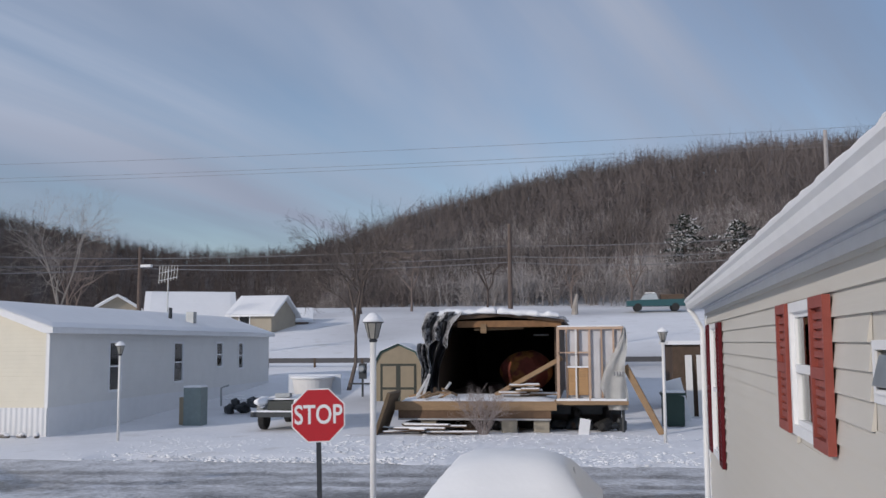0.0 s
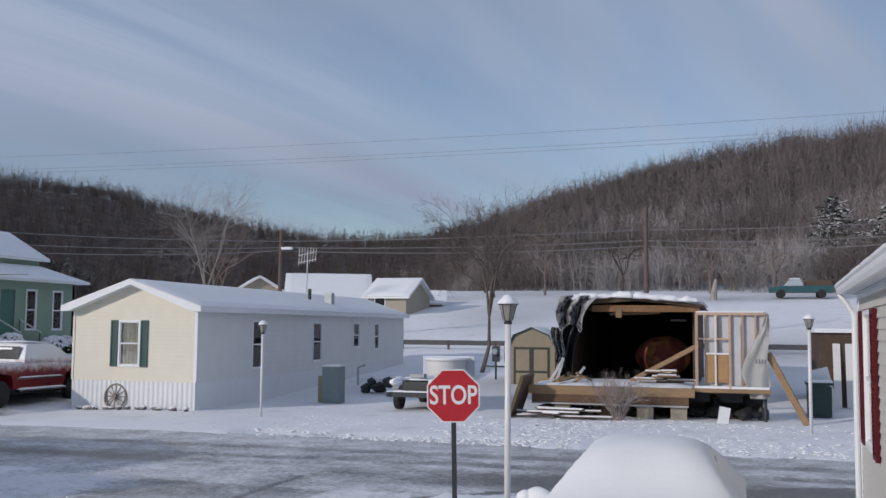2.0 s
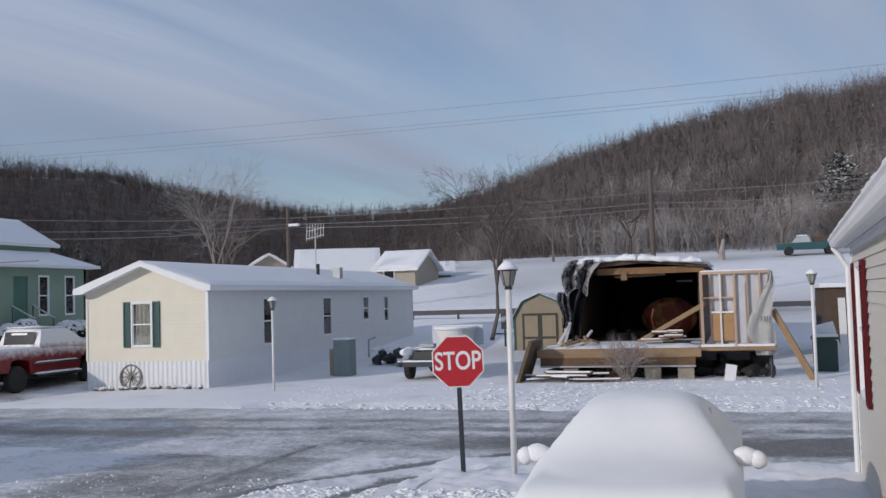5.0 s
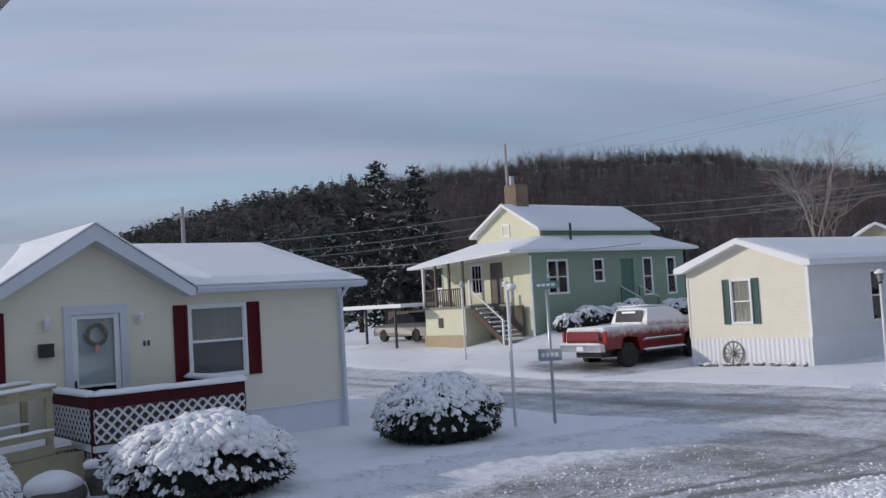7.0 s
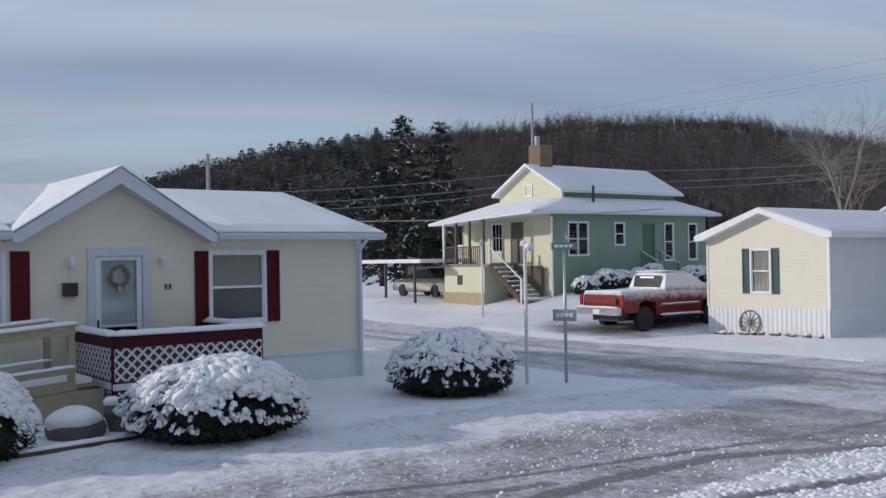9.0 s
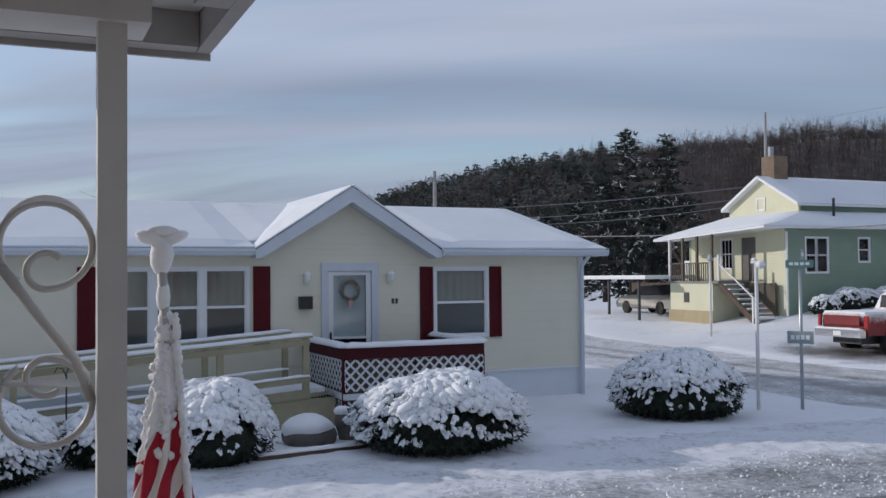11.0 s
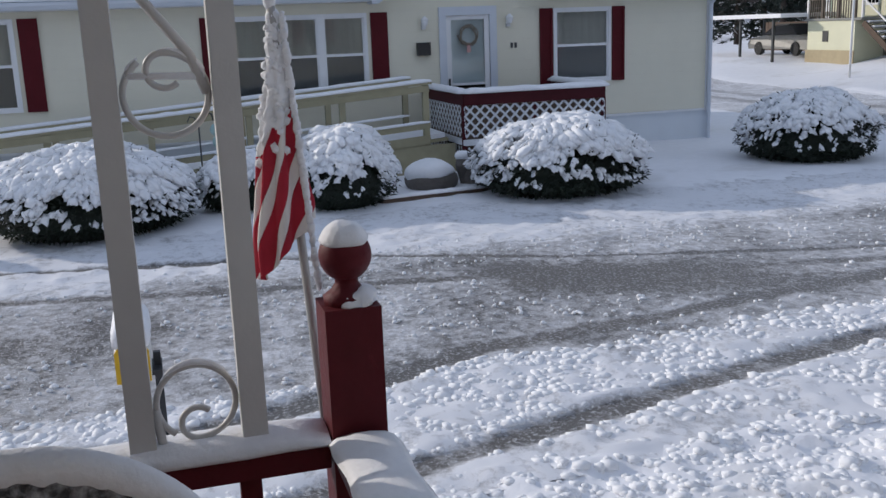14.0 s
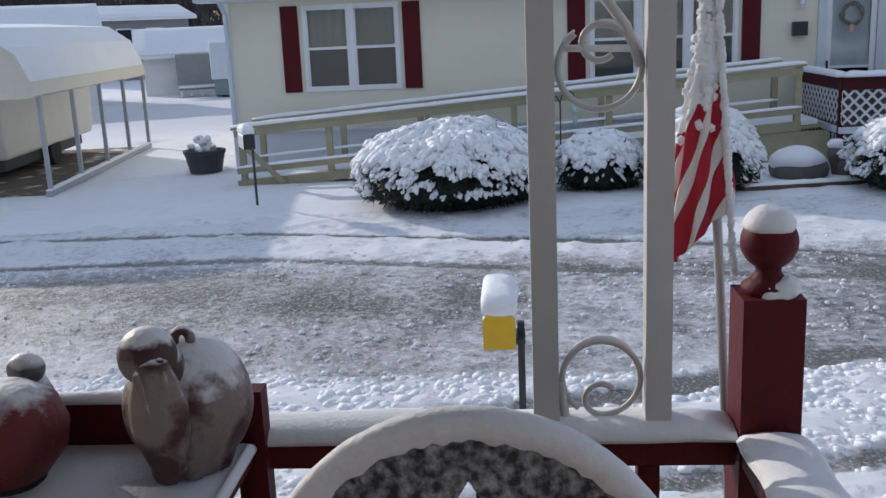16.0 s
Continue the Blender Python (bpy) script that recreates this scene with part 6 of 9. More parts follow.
for k in range(26):
    a, r = rr.uniform(0, 6.28), rr.uniform(0, 0.3)
    blob(bm, (r * math.cos(a), r * math.sin(a), 0.42 + rr.uniform(0, 0.25)), (0.08, 0.08, 0.07), 1)
part("snowy_plants", lumpy(bm, 0.04, 9), SNOWC, pt)
# ---- vehicles ----
CHROME = mat("chrome", (0.62, 0.63, 0.65), 0.15, 1.0, var=0.04)
TRUCKRED = mat("red_truck_paint", (0.19, 0.012, 0.015), 0.35, var=0.2, scale=5)
DARKGLASS = mat("dark_car_glass", (0.02, 0.022, 0.025), 0.1, var=0.2)


def wind_snow_mat(name, color, low, high):
    """Paint with blown snow clinging to it from low to high, ragged at its lower edge."""
    m = mat(name, color, 0.4, var=0.2, scale=5)
    n, l = m.node_tree.nodes, m.node_tree.links
    b = n["Principled BSDF"]
    src = b.inputs["Base Color"].links[0].from_socket
    co = n.new("ShaderNodeTexCoord")
    sp_ = n.new("ShaderNodeSeparateXYZ"); l.new(co.outputs["Object"], sp_.inputs[0])
    nz = n.new("ShaderNodeTexNoise"); nz.inputs["Scale"].default_value, nz.inputs["Detail"].default_value, nz.inputs["Roughness"].default_value = 5, 7, 0.7
    l.new(co.outputs["Object"], nz.inputs["Vector"])
    ad = n.new("ShaderNodeMath"); ad.operation = "MULTIPLY_ADD"; ad.inputs[1].default_value = 0.55
    l.new(nz.outputs[0], ad.inputs[0]); l.new(sp_.outputs[2], ad.inputs[2])
    r = n.new("ShaderNodeMapRange"); r.inputs["From Min"].default_value, r.inputs["From Max"].default_value = low + 0.275, high + 0.275
    l.new(ad.outputs[0], r.inputs[0])
    mx_ = n.new("ShaderNodeMix"); mx_.data_type = "RGBA"
    l.new(r.outputs[0], mx_.inputs["Factor"]); l.new(src, mx_.inputs["A"]); mx_.inputs["B"].default_value = (0.78, 0.79, 0.81, 1)
    l.new(mx_.outputs["Result"], b.inputs["Base Color"])
    return m


TAILRED = mat("tail_light", (0.35, 0.02, 0.02), 0.25)


def loft(bm, rings):
    vs = [[bm.verts.new(p) for p in r] for r in rings]
    for a, b in zip(vs, vs[1:]):
        for k in range(len(a)):
            bm.faces.new((a[k], a[(k + 1) % len(a)], b[(k + 1) % len(a)], b[k]))
    bm.faces.new(vs[0][::-1]), bm.faces.new(vs[-1])
    bmesh.ops.recalc_face_normals(bm, faces=bm.faces[:])
    return bm


def body_shell(profile, half, top_in=0.12, low_in=0.04, levels=6):
    """A car body from a closed side outline (y, z), drawn across x with rounded sides leaning in towards the top."""
    bm = B()
    zs = [p[1] for p in profile]
    lo, hi = min(zs), max(zs)
    rings = []
    for k in range(-levels, levels + 1):
        t = k / levels
        e = abs(t) ** 3
        ring = []
        cy = sum(p[0] for p in profile) / len(profile)
        for y, z in profile:
            q = (z - lo) / (hi - lo)
            x = t * half * (1 - (top_in * q * q + low_in * (1 - q) ** 2) / half)
            ring.append((x, cy + (y - cy) * (1 - 0.025 * e), lo + (z - lo) * (1 - 0.05 * e)))
        rings.append(ring)
    loft(bm, rings)
    return bm


def wheel(parent, x, y, r, w, side, rim=None):
    t = part("wheel", turned(lathe(B(), [(r * 0.62, -w / 2), (r * 0.93, -w / 2), (r, -w * 0.3), (r, w * 0.3), (r * 0.93, w / 2), (r * 0.62, w / 2)], 28), pose(x, y, r, 0, 90, 0)), RUBBER, parent, "black tyre", smooth=False)
    bm = B()
    lathe(bm, [(r * 0.61, -w * 0.35), (r * 0.61, w * 0.42), (r * 0.5, w * 0.36), (r * 0.2, w * 0.30), (r * 0.16, w * 0.45), (r * 0.02, w * 0.45)], 24)
    for k in range(5):
        a = 2 * math.pi * k / 5
        tube(bm, [(r * 0.15 * math.cos(a), r * 0.15 * math.sin(a), w * 0.36), (r * 0.58 * math.cos(a), r * 0.58 * math.sin(a), w * 0.40)], r * 0.07, 6)
    part("rim", turned(bm, pose(x, y, r, 0, 90 * side, 0)), rim or CHROME, t)
    return t


def buried_car():
    """A small saloon under thick snow, nose towards the porch."""
    c = thing("snow_buried_car", pose(-1.27, 9.72, gz(-1.27, 9.7)), "small car buried under thick smooth snow", "car")
    body = [(-2.0, 0.30), (2.1, 0.30), (2.15, 0.6), (2.05, 0.86), (1.2, 0.92), (-0.85, 0.90), (-1.75, 0.80), (-2.05, 0.62)]
    part("body", body_shell(body, 0.86), mat("dark_car_paint", (0.05, 0.06, 0.08), 0.35), c)
    cab = [(-0.75, 0.88), (1.5, 0.88), (0.95, 1.32), (0.0, 1.36), (-0.2, 1.34)]
    part("cabin", body_shell(cab, 0.76, 0.16, 0.0), DARKGLASS, c)
    # blanket of snow: a smooth sheet over roof, screen and bonnet
    xs, ys = np.linspace(-0.93, 0.93, 40), np.linspace(-2.1, 2.2, 70)
    prof_y = [-2.1, -1.95, -1.2, -0.80, -0.18, 0.1, 0.9, 1.25, 1.75, 2.05, 2.2]
    prof_z = [0.62, 0.93, 1.02, 1.06, 1.47, 1.52, 1.50, 1.38, 1.08, 1.0, 0.66]

    def h(X, Y):
        z = np.interp(Y, prof_y, prof_z)
        k = np.ones(9) / 9
        z = np.apply_along_axis(lambda v: np.convolve(np.pad(v, 4, mode="edge"), k, "valid"), 0, z)
        half = np.interp(z, [0.9, 1.08, 1.5], [0.93, 0.90, 0.58])
        e = np.clip((np.abs(X) / half), 0, 3)
        drop = np.where(e < 1, 0.10 * e ** 4, 0.10 + (e - 1) * 1.5)
        base = np.maximum(z - drop, np.where(np.abs(X) < 0.90, 0.98, 0.5) - 0.3 * np.maximum(np.abs(X) - 0.82, 0) * 6)
        base = np.minimum(base, z)
        edge = np.clip((np.abs(Y - 0.05) - 1.9) / 0.25, 0, 1)
        return np.maximum(base - edge * 0.25, 0.45) + 0.015 * fbm(X, Y, 2.0, 2, 3)
    sn = sheet("snow_blanket", xs, ys, h, mat("smooth_snow", (0.84, 0.85, 0.86), 0.7, var=0.02, scale=4, bump=0.1, bscale=14, spec=0.3))
    sn.parent = c
    for s in (-1, 1):
        bm = B()
        blob(bm, (s * 0.95, -0.52, 1.02), (0.13, 0.09, 0.09), 2), blob(bm, (s * 1.06, -0.54, 1.0), (0.08, 0.08, 0.09), 2)
        part("mirror", lumpy(bm, 0.015, 8), SNOW, c, "wing mirror capped with snow", smooth=True)
        for y in (-1.3, 1.3):
            wheel(c, s * 0.74, y, 0.30, 0.2, s)
    return c


buried_car()


def pickup():
    c = thing("red_pickup_truck", pose(-24.35, 28.6, gz(-24.3, 28) - 0.02, 0, 0, -3), "red extended-cab pickup truck dusted with snow", "pickup truck")
    c.scale = (1.08, 1.06, 1.13)
    body = [(-2.75, 0.62), (-2.05, 0.62), (-1.95, 0.95), (-1.65, 1.03), (-1.2, 0.95), (-1.1, 0.52), (1.2, 0.52), (1.3, 0.95), (1.7, 1.03), (2.05, 0.95), (2.2, 0.6), (2.8, 0.65), (2.85, 1.05), (2.7, 1.22), (1.4, 1.28), (0.9, 1.30), (-0.55, 1.30), (-2.78, 1.28)]
    part("body", body_shell(body, 0.98, 0.05, 0.05), wind_snow_mat("snow_blown_red", (0.17, 0.010, 0.014), 1.02, 1.30), c, "dark red body with blown snow")
    bed = part("bed_snow", bx(-0.86, 0.86, -2.70, -0.66, 1.18, 1.315), SNOW, c, bevel=0.04)
    cab = [(-0.62, 1.27), (1.75, 1.27), (1.15, 1.72), (0.9, 1.84), (0.5, 1.89), (-0.25, 1.88), (-0.40, 1.82)]
    part("cabin", body_shell(cab, 0.88, 0.18, 0.0), wind_snow_mat("snow_blown_cab", (0.17, 0.010, 0.014), 1.15, 1.42), c, "cab coated with blown snow")
    part("rear_window", turned(bx(-0.62, 0.62, -0.012, 0.0, 0, 0.40), pose(0, -0.565, 1.38, -13, 0, 0)), DARKGLASS, c)
    part("window_sticker", turned(bx(-0.34, 0.30, -0.018, -0.0125, 0.30, 0.36), pose(0, -0.565, 1.38, -13, 0, 0)), SIGNWHITE, c)
    for s in (-1, 1):
        part("side_window", turned(prism(B(), [(-0.3, 1.40), (1.15, 1.40), (0.72, 1.76), (-0.2, 1.78)], "x", -0.006, 0.006), pose(s * 0.79, 0, 0, 0, -s * 15, 0) @ pose(0, 0, 0)), DARKGLASS, c)
        part("tail_light", bx(s * 0.97 - 0.06, s * 0.97 + 0.02 * s + 0.06, -2.80, -2.72, 0.85, 1.2), TAILRED, c)
        for y in (-1.62, 1.72):
            wheel(c, s * 0.84, y, 0.40, 0.26, s, mat("silver_rim", (0.55, 0.55, 0.56), 0.4, 0.15))
    part("rear_bumper", bx(-0.98, 0.98, -3.0, -2.80, 0.56, 0.78), CHROME, c, "chrome rear bumper", bevel=0.03)
    part("bumper_snow", snow_bar(B(), (-0.95, -2.9, 0.78), (0.95, -2.9, 0.78), 0.18, 0.06, 14), SNOW, c, smooth=True)
    part("number_plate", bx(-0.16, 0.16, -3.012, -3.002, 0.6, 0.74), SIGNWHITE, c)
    bm = B()
    snow_slab(bm, [(-0.68, -0.36, 1.885), (0.68, -0.36, 1.885), (0.66, 0.75, 1.87), (-0.66, 0.75, 1.87)], 0.07)
    part("roof_snow", bm, SNOW, c, smooth=True)
    for s in (-1, 1):
        part("trim_strip", bx(s * 0.985 - 0.01, s * 0.985 + 0.01, -1.0, 1.1, 0.80, 0.85), CHROME, c)
        part("strip_snow", snow_bar(B(), (s * 1.0, -0.9, 0.85), (s * 1.0, 1.0, 0.85), 0.03, 0.04, 20, 2), SNOW, c, smooth=True)
        part("running_board", bx(s * 0.99 - 0.09, s * 0.99 + 0.09, -0.95, 1.15, 0.44, 0.50), CHROME, c, bevel=0.01)
        part("board_snow", snow_bar(B(), (s * 1.0, -0.92, 0.50), (s * 1.0, 1.12, 0.50), 0.15, 0.06, 20, 3), SNOW, c, smooth=True)
    bm = B()
    box(bm, -0.75, 0.75, -2.822, -2.80, 0.92, 1.2)
    part("tailgate", bm, TRUCKRED, c, bevel=0.01)
    part("chassis", bx(-0.6, 0.6, -2.6, 2.5, 0.35, 0.6), DARKMETAL, c)
    return c


pickup()


def jeep():
    """An old utility vehicle, nose towards the road, half under snow, carrying a white tub."""
    c = thing("old_utility_truck", pose(-10.35, 32.6, gz(-10, 32)), "old grey utility truck with dark grille under snow", "truck")
    part("body", body_shell([(-2.0, 0.5), (-1.75, 0.85), (-1.75, 0.95), (0.2, 1.0), (2.2, 1.0), (2.2, 0.5)], 0.85, 0.04, 0.02), mat("old_white_paint", (0.26, 0.27, 0.27), 0.5, var=0.2), c)
    part("grille", bx(-0.42, 0.42, -1.92, -1.80, 0.66, 0.95), mat("grille_dark", (0.05, 0.055, 0.05), 0.5), c, bevel=0.01)
    part("bumper", bx(-0.9, 0.9, -2.18, -2.0, 0.46, 0.62), DARKMETAL, c, bevel=0.02)
    part("bumper_snow", snow_bar(B(), (-0.88, -2.09, 0.62), (0.88, -2.09, 0.62), 0.17, 0.05, 14), SNOW, c, smooth=True)
    for s in (-1, 1):
        bm = B()
        blob(bm, (s * 0.68, -1.55, 0.92), (0.28, 0.5, 0.16), 3)
        part("fender_snow", lumpy(bm, 0.05, 4, s), SNOW, c, "snow on the fender", smooth=True)
        part("headlight", turned(lathe(B(), [(0.09, 0), (0.09, 0.05), (0.07, 0.07), (0.01, 0.075)], 16), pose(s * 0.6, -1.86, 0.8, 90, 0, 0)), CHROME, c)
        for y in (-1.35, 1.4):
            wheel(c, s * 0.72, y, 0.36, 0.22, s, METAL)
    bm = B()
    snow_slab(bm, [(-0.7, -1.8, 0.99), (0.7, -1.8, 0.99), (0.7, 0.2, 1.02), (-0.7, 0.2, 1.02)], 0.1)
    part("bonnet_snow", lumpy(bm, 0.04, 3), SNOW, c, smooth=True)
    part("bonnet_block", bx(-0.25, 0.25, -1.7, -1.4, 1.08, 1.2), METAL, c)
    tub = thing("white_tub", pose(-10.1, 33.6, gz(-10, 33) + 1.0), "large white tub standing on the truck bed", "tub")
    part("shell", lathe(B(), [(0.62, 0.0), (0.72, 0.55), (0.78, 0.58), (0.78, 0.62), (0.70, 0.62), (0.60, 0.1), (0.05, 0.1)], 32), WHITEP, tub)
    part("rim_snow", lathe(B(), [(0.70, 0.621), (0.80, 0.621), (0.76, 0.67), (0.70, 0.66)], 32), SNOW, tub)
    part("frame", bx(-0.98, 0.95, 0.3, 0.36, 0.0, 0.72), GREYTRIM, tub)
    return c


jeep()


def saloon():
    c = thing("silver_saloon_car", pose(-39.7, 29.2, gz(-40, 29.2), 0, 0, 90), "silver saloon car parked under the carport", "car")
    SILVER = mat("silver_paint", (0.24, 0.235, 0.215), 0.35, 0.2)
    part("body", body_shell([(-2.3, 0.3), (2.3, 0.3), (2.35, 0.55), (2.2, 0.8), (1.2, 0.95), (-1.4, 0.98), (-2.25, 0.9), (-2.35, 0.6)], 0.88), SILVER, c)
    part("cabin", body_shell([(-1.5, 0.95), (1.25, 0.95), (0.5, 1.38), (-0.6, 1.42)], 0.78, 0.15, 0.0), DARKGLASS, c)
    part("roof", bx(-0.6, 0.6, -0.55, 0.45, 1.39, 1.44), SILVER, c, bevel=0.02)
    for s in (-1, 1):
        for y in (-1.4, 1.4):
            wheel(c, s * 0.78, y, 0.32, 0.2, s)
    return c


saloon()


def teal_pickup():
    c = thing("teal_pickup_truck", pose(6.1, 92.0, gz(6, 92), 0, 0, 90), "teal pickup truck parked on the snowy field's crest", "pickup truck")
    TEAL = mat("teal_paint", (0.025, 0.085, 0.095), 0.45)
    part("body", body_shell([(-2.7, 0.5), (2.7, 0.5), (2.75, 1.0), (1.5, 1.1), (-2.7, 1.15)], 0.95), TEAL, c)
    part("cabin", body_shell([(-0.2, 1.08), (1.5, 1.08), (1.0, 1.65), (0.0, 1.7)], 0.82, 0.15, 0.0), mat("pale_glass", (0.4, 0.44, 0.46), 0.2), c)
    part("load", bx(-0.8, 0.8, -2.5, -0.4, 1.1, 1.55), DARKWOOD, c)
    part("roof_snow", bx(-0.6, 0.6, 0.1, 0.95, 1.68, 1.76), SNOW, c)
    for s in (-1, 1):
        for y in (-1.7, 1.7):
            wheel(c, s * 0.8, y, 0.38, 0.24, s)


teal_pickup()


# ---- ruined home and its yard ----
def ruin():
    gy = 30.5
    g = gz(-4, gy)
    r = thing("ruined_home", pose(0, 0, 0), "half-demolished mobile home, open-ended, with torn tarpaulin", "house")
    # open deck floor at the front
    part("floor_deck", bx(-6.45, -1.45, gy, 34.2, 0.62, 0.74), WOOD, r)
    part("rim_board", bx(-6.5, -1.42, gy - 0.06, gy - 0.003, 0.50, 0.78), WOOD, r, "raw wooden rim board")
    part("lower_band", bx(-6.4, -1.6, gy - 0.03, gy + 0.05, 0.25, 0.498), mat("brown_steel", (0.13, 0.075, 0.04), 0.7, var=0.3), r)
    part("lower_lip", bx(-6.4, -1.6, gy - 0.08, gy + 0.06, 0.20, 0.247), mat("grey_strip", (0.4, 0.4, 0.4), 0.6), r)
    bm = B()
    snow_slab(bm, [(-6.4, gy + 0.0, 0.745), (-1.5, gy + 0.0, 0.745), (-1.5, 34, 0.745), (-6.4, 34, 0.745)], 0.10)
    part("floor_snow", lumpy(bm, 0.05, 1.2), SNOW, r, "snow on the bare floor")
    # shell further back
    y0, y1, x0, x1, zt = 33.2, 46.0, -5.75, -1.45, 3.55
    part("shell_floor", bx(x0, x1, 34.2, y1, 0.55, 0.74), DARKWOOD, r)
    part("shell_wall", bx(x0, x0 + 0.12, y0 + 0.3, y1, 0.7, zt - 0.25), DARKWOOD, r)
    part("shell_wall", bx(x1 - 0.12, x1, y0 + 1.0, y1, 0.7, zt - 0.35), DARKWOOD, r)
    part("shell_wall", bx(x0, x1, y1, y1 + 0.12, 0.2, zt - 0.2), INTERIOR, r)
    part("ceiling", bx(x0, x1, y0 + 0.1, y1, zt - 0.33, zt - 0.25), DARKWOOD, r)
    part("header_beam", bx(x0 + 0.9, x1 + 0.15, y0, y0 + 0.09, zt - 0.42, zt - 0.2), mat("old_brown_beam", (0.24, 0.13, 0.06), 0.8, var=0.3), r, "broken wooden header")
    part("hanging_block", bx(-4.05, -3.85, y0 - 0.05, y0 - 0.002, zt - 0.62, zt - 0.3), WOOD, r)
    part("lath", beam(B(), (-4.3, y0 + 0.3, zt - 0.5), (-2.6, y0 + 0.3, zt - 0.45), 0.05, 0.08), WOOD, r)
    bm = B()
    prism(bm, [(x0 - 0.15, zt - 0.25), (x0 + 0.4, zt - 0.02), (-3.4, zt + 0.06), (x1 + 0.25, zt - 0.18), (x1 + 0.25, zt - 0.26), (-3.4, zt - 0.05)], "y", y0 - 0.15, y1)
    part("roof", bm, DARKWOOD, r)
    bm = B()
    n = 26
    vs = {}
    for i in range(n + 1):
        for j in range(9):
            u, v = i / n, j / 8
            x = x0 - 0.2 + (x1 - x0 + 0.45) * u
            z = np.interp(u, [0, 0.1, 0.5, 1], [zt - 0.22, zt + 0.04, zt + 0.12, zt - 0.10])
            p = Vector((x, y0 - 0.22 + v * 12, float(z)))
            p.z += 0.10 * noise.noise(p * 1.6) + 0.05
            vs[i, j] = bm.verts.new(p)
    for i in range(n):
        for j in range(8):
            bm.faces.new((vs[i, j], vs[i + 1, j], vs[i + 1, j + 1], vs[i, j + 1]))
    bmesh.ops.solidify(bm, geom=bm.faces[:], thickness=0.06)
    part("roof_snow", bm, SNOWY, r, "uneven snow on the torn roof")
    for p, q in (((x0 + 0.25, y0 - 0.12, zt - 0.02), (-3.5, y0 - 0.12, zt + 0.06)), ((-3.42, y0 - 0.12, zt + 0.06), (x1 + 0.1, y0 - 0.12, zt - 0.12))):
        bm = snow_bar(B(), p, q, 0.42, 0.17, 40, p[0])
        part("snow_drift", lumpy(bm, 0.07, 3.3), SNOW, r, "ragged snow along the broken roof edge", smooth=True)
    # black sheet hanging in folds down the broken corner
    def tarp(x_a, x_b, z_a, z_b, yy, seed, mt, nm):
        bm = B()
        vs = {}
        nu, nv = 16, 22
        for i in range(nu + 1):
            for j in range(nv + 1):
                u, v = i / nu, j / nv
                x = x_a + (x_b - x_a) * u * (1 - 0.45 * v) + 0.10 * math.sin(v * 5 + seed)
                z = z_a + (z_b - z_a) * v - 0.15 * math.sin(u * 5 + seed) * v
                y = yy + 0.14 * math.sin(u * 14 + seed + 2 * v) + 0.12 * noise.noise(Vector((u * 4, v * 5, seed)))
                vs[i, j] = bm.verts.new((x, y, z))
        for i in range(nu):
            for j in range(nv):
                bm.faces.new((vs[i, j], vs[i + 1, j], vs[i + 1, j + 1], vs[i, j + 1]))
        bmesh.ops.solidify(bm, geom=bm.faces[:], thickness=0.01)
        return part(nm, bm, mt, r, "torn black plastic sheet" if mt is BLACK else "crumpled sheet dusted with snow", smooth=True)
    tarp(x0 - 0.25, x0 + 0.75, zt + 0.02, 0.95, y0 - 0.25, 1.0, BLACK, "torn_sheet")
    tarp(x0 - 0.2, x0 + 1.1, zt + 0.12, 2.55, y0 - 0.42, 2.3, snowy_mat("snowy_plastic", (0.03, 0.03, 0.035), (0.3, 0.3, 0.31), (0.2, 0.6)), "torn_sheet")
    tarp(x0 - 0.35, x0 + 0.1, 2.6, 1.2, y0 - 0.4, 4.0, MATS["snowy_plastic"], "torn_sheet")
    part("corner_stud", bx(x0 + 0.12, x0 + 0.22, y0 + 0.05, y0 + 0.15, 0.74, 3.0), mat("grey_stud", (0.2, 0.17, 0.14), 0.8), r)
    # inside: stacked furniture and wood
    bm = B()
    blob(bm, (-2.7, 36.5, 1.55), (1.0, 0.6, 0.75), 3)
    part("old_settee", lumpy(bm, 0.1, 3), mat("rust_red_cloth", (0.20, 0.05, 0.035), 0.85, var=0.5, scale=3, color2=(0.32, 0.14, 0.04), patch=(1.6, 0.5, 0.56)), r, "rust-red old settee")
    part("pale_board", bx(-2.5, -1.9, 38, 38.1, 2.85, 2.93), TRIM, r)
    # leaning brace and debris boards
    part("brace", beam(B(), (-3.5, 32.6, 0.85), (-1.25, 31.2, 2.1), 0.10, 0.14), WOOD, r, "raw diagonal brace")
    rg = random.Random(5)
    for k in range(9):
        x, y = rg.uniform(-2.9, -1.8), rg.uniform(31.3, 32.2)
        z = 0.86 + k * 0.045
        L = rg.uniform(0.5, 0.95)
        b = part("debris_board", bx(x - L / 2, x + L / 2, y - 0.18, y + 0.18, z, z + 0.04), DARKWOOD if k % 3 == 0 else WOOD, r)
        part("board_snow", bx(x - L / 2 + 0.02, x + L / 2 - 0.02, y - 0.16, y + 0.16, z + 0.041, z + 0.075), SNOW, b, bevel=0.012)
    for k in range(7):
        x, y = rg.uniform(-6.2, -4.9), rg.uniform(30.9, 32.5)
        b = part("debris_board", turned(bx(-0.35, 0.35, -0.06, 0.06, 0, 0.06), pose(x, y, 0.86 + 0.05 * k % 0.15, rg.uniform(-10, 10), rg.uniform(-25, 25), rg.uniform(0, 180))), WOOD, r)
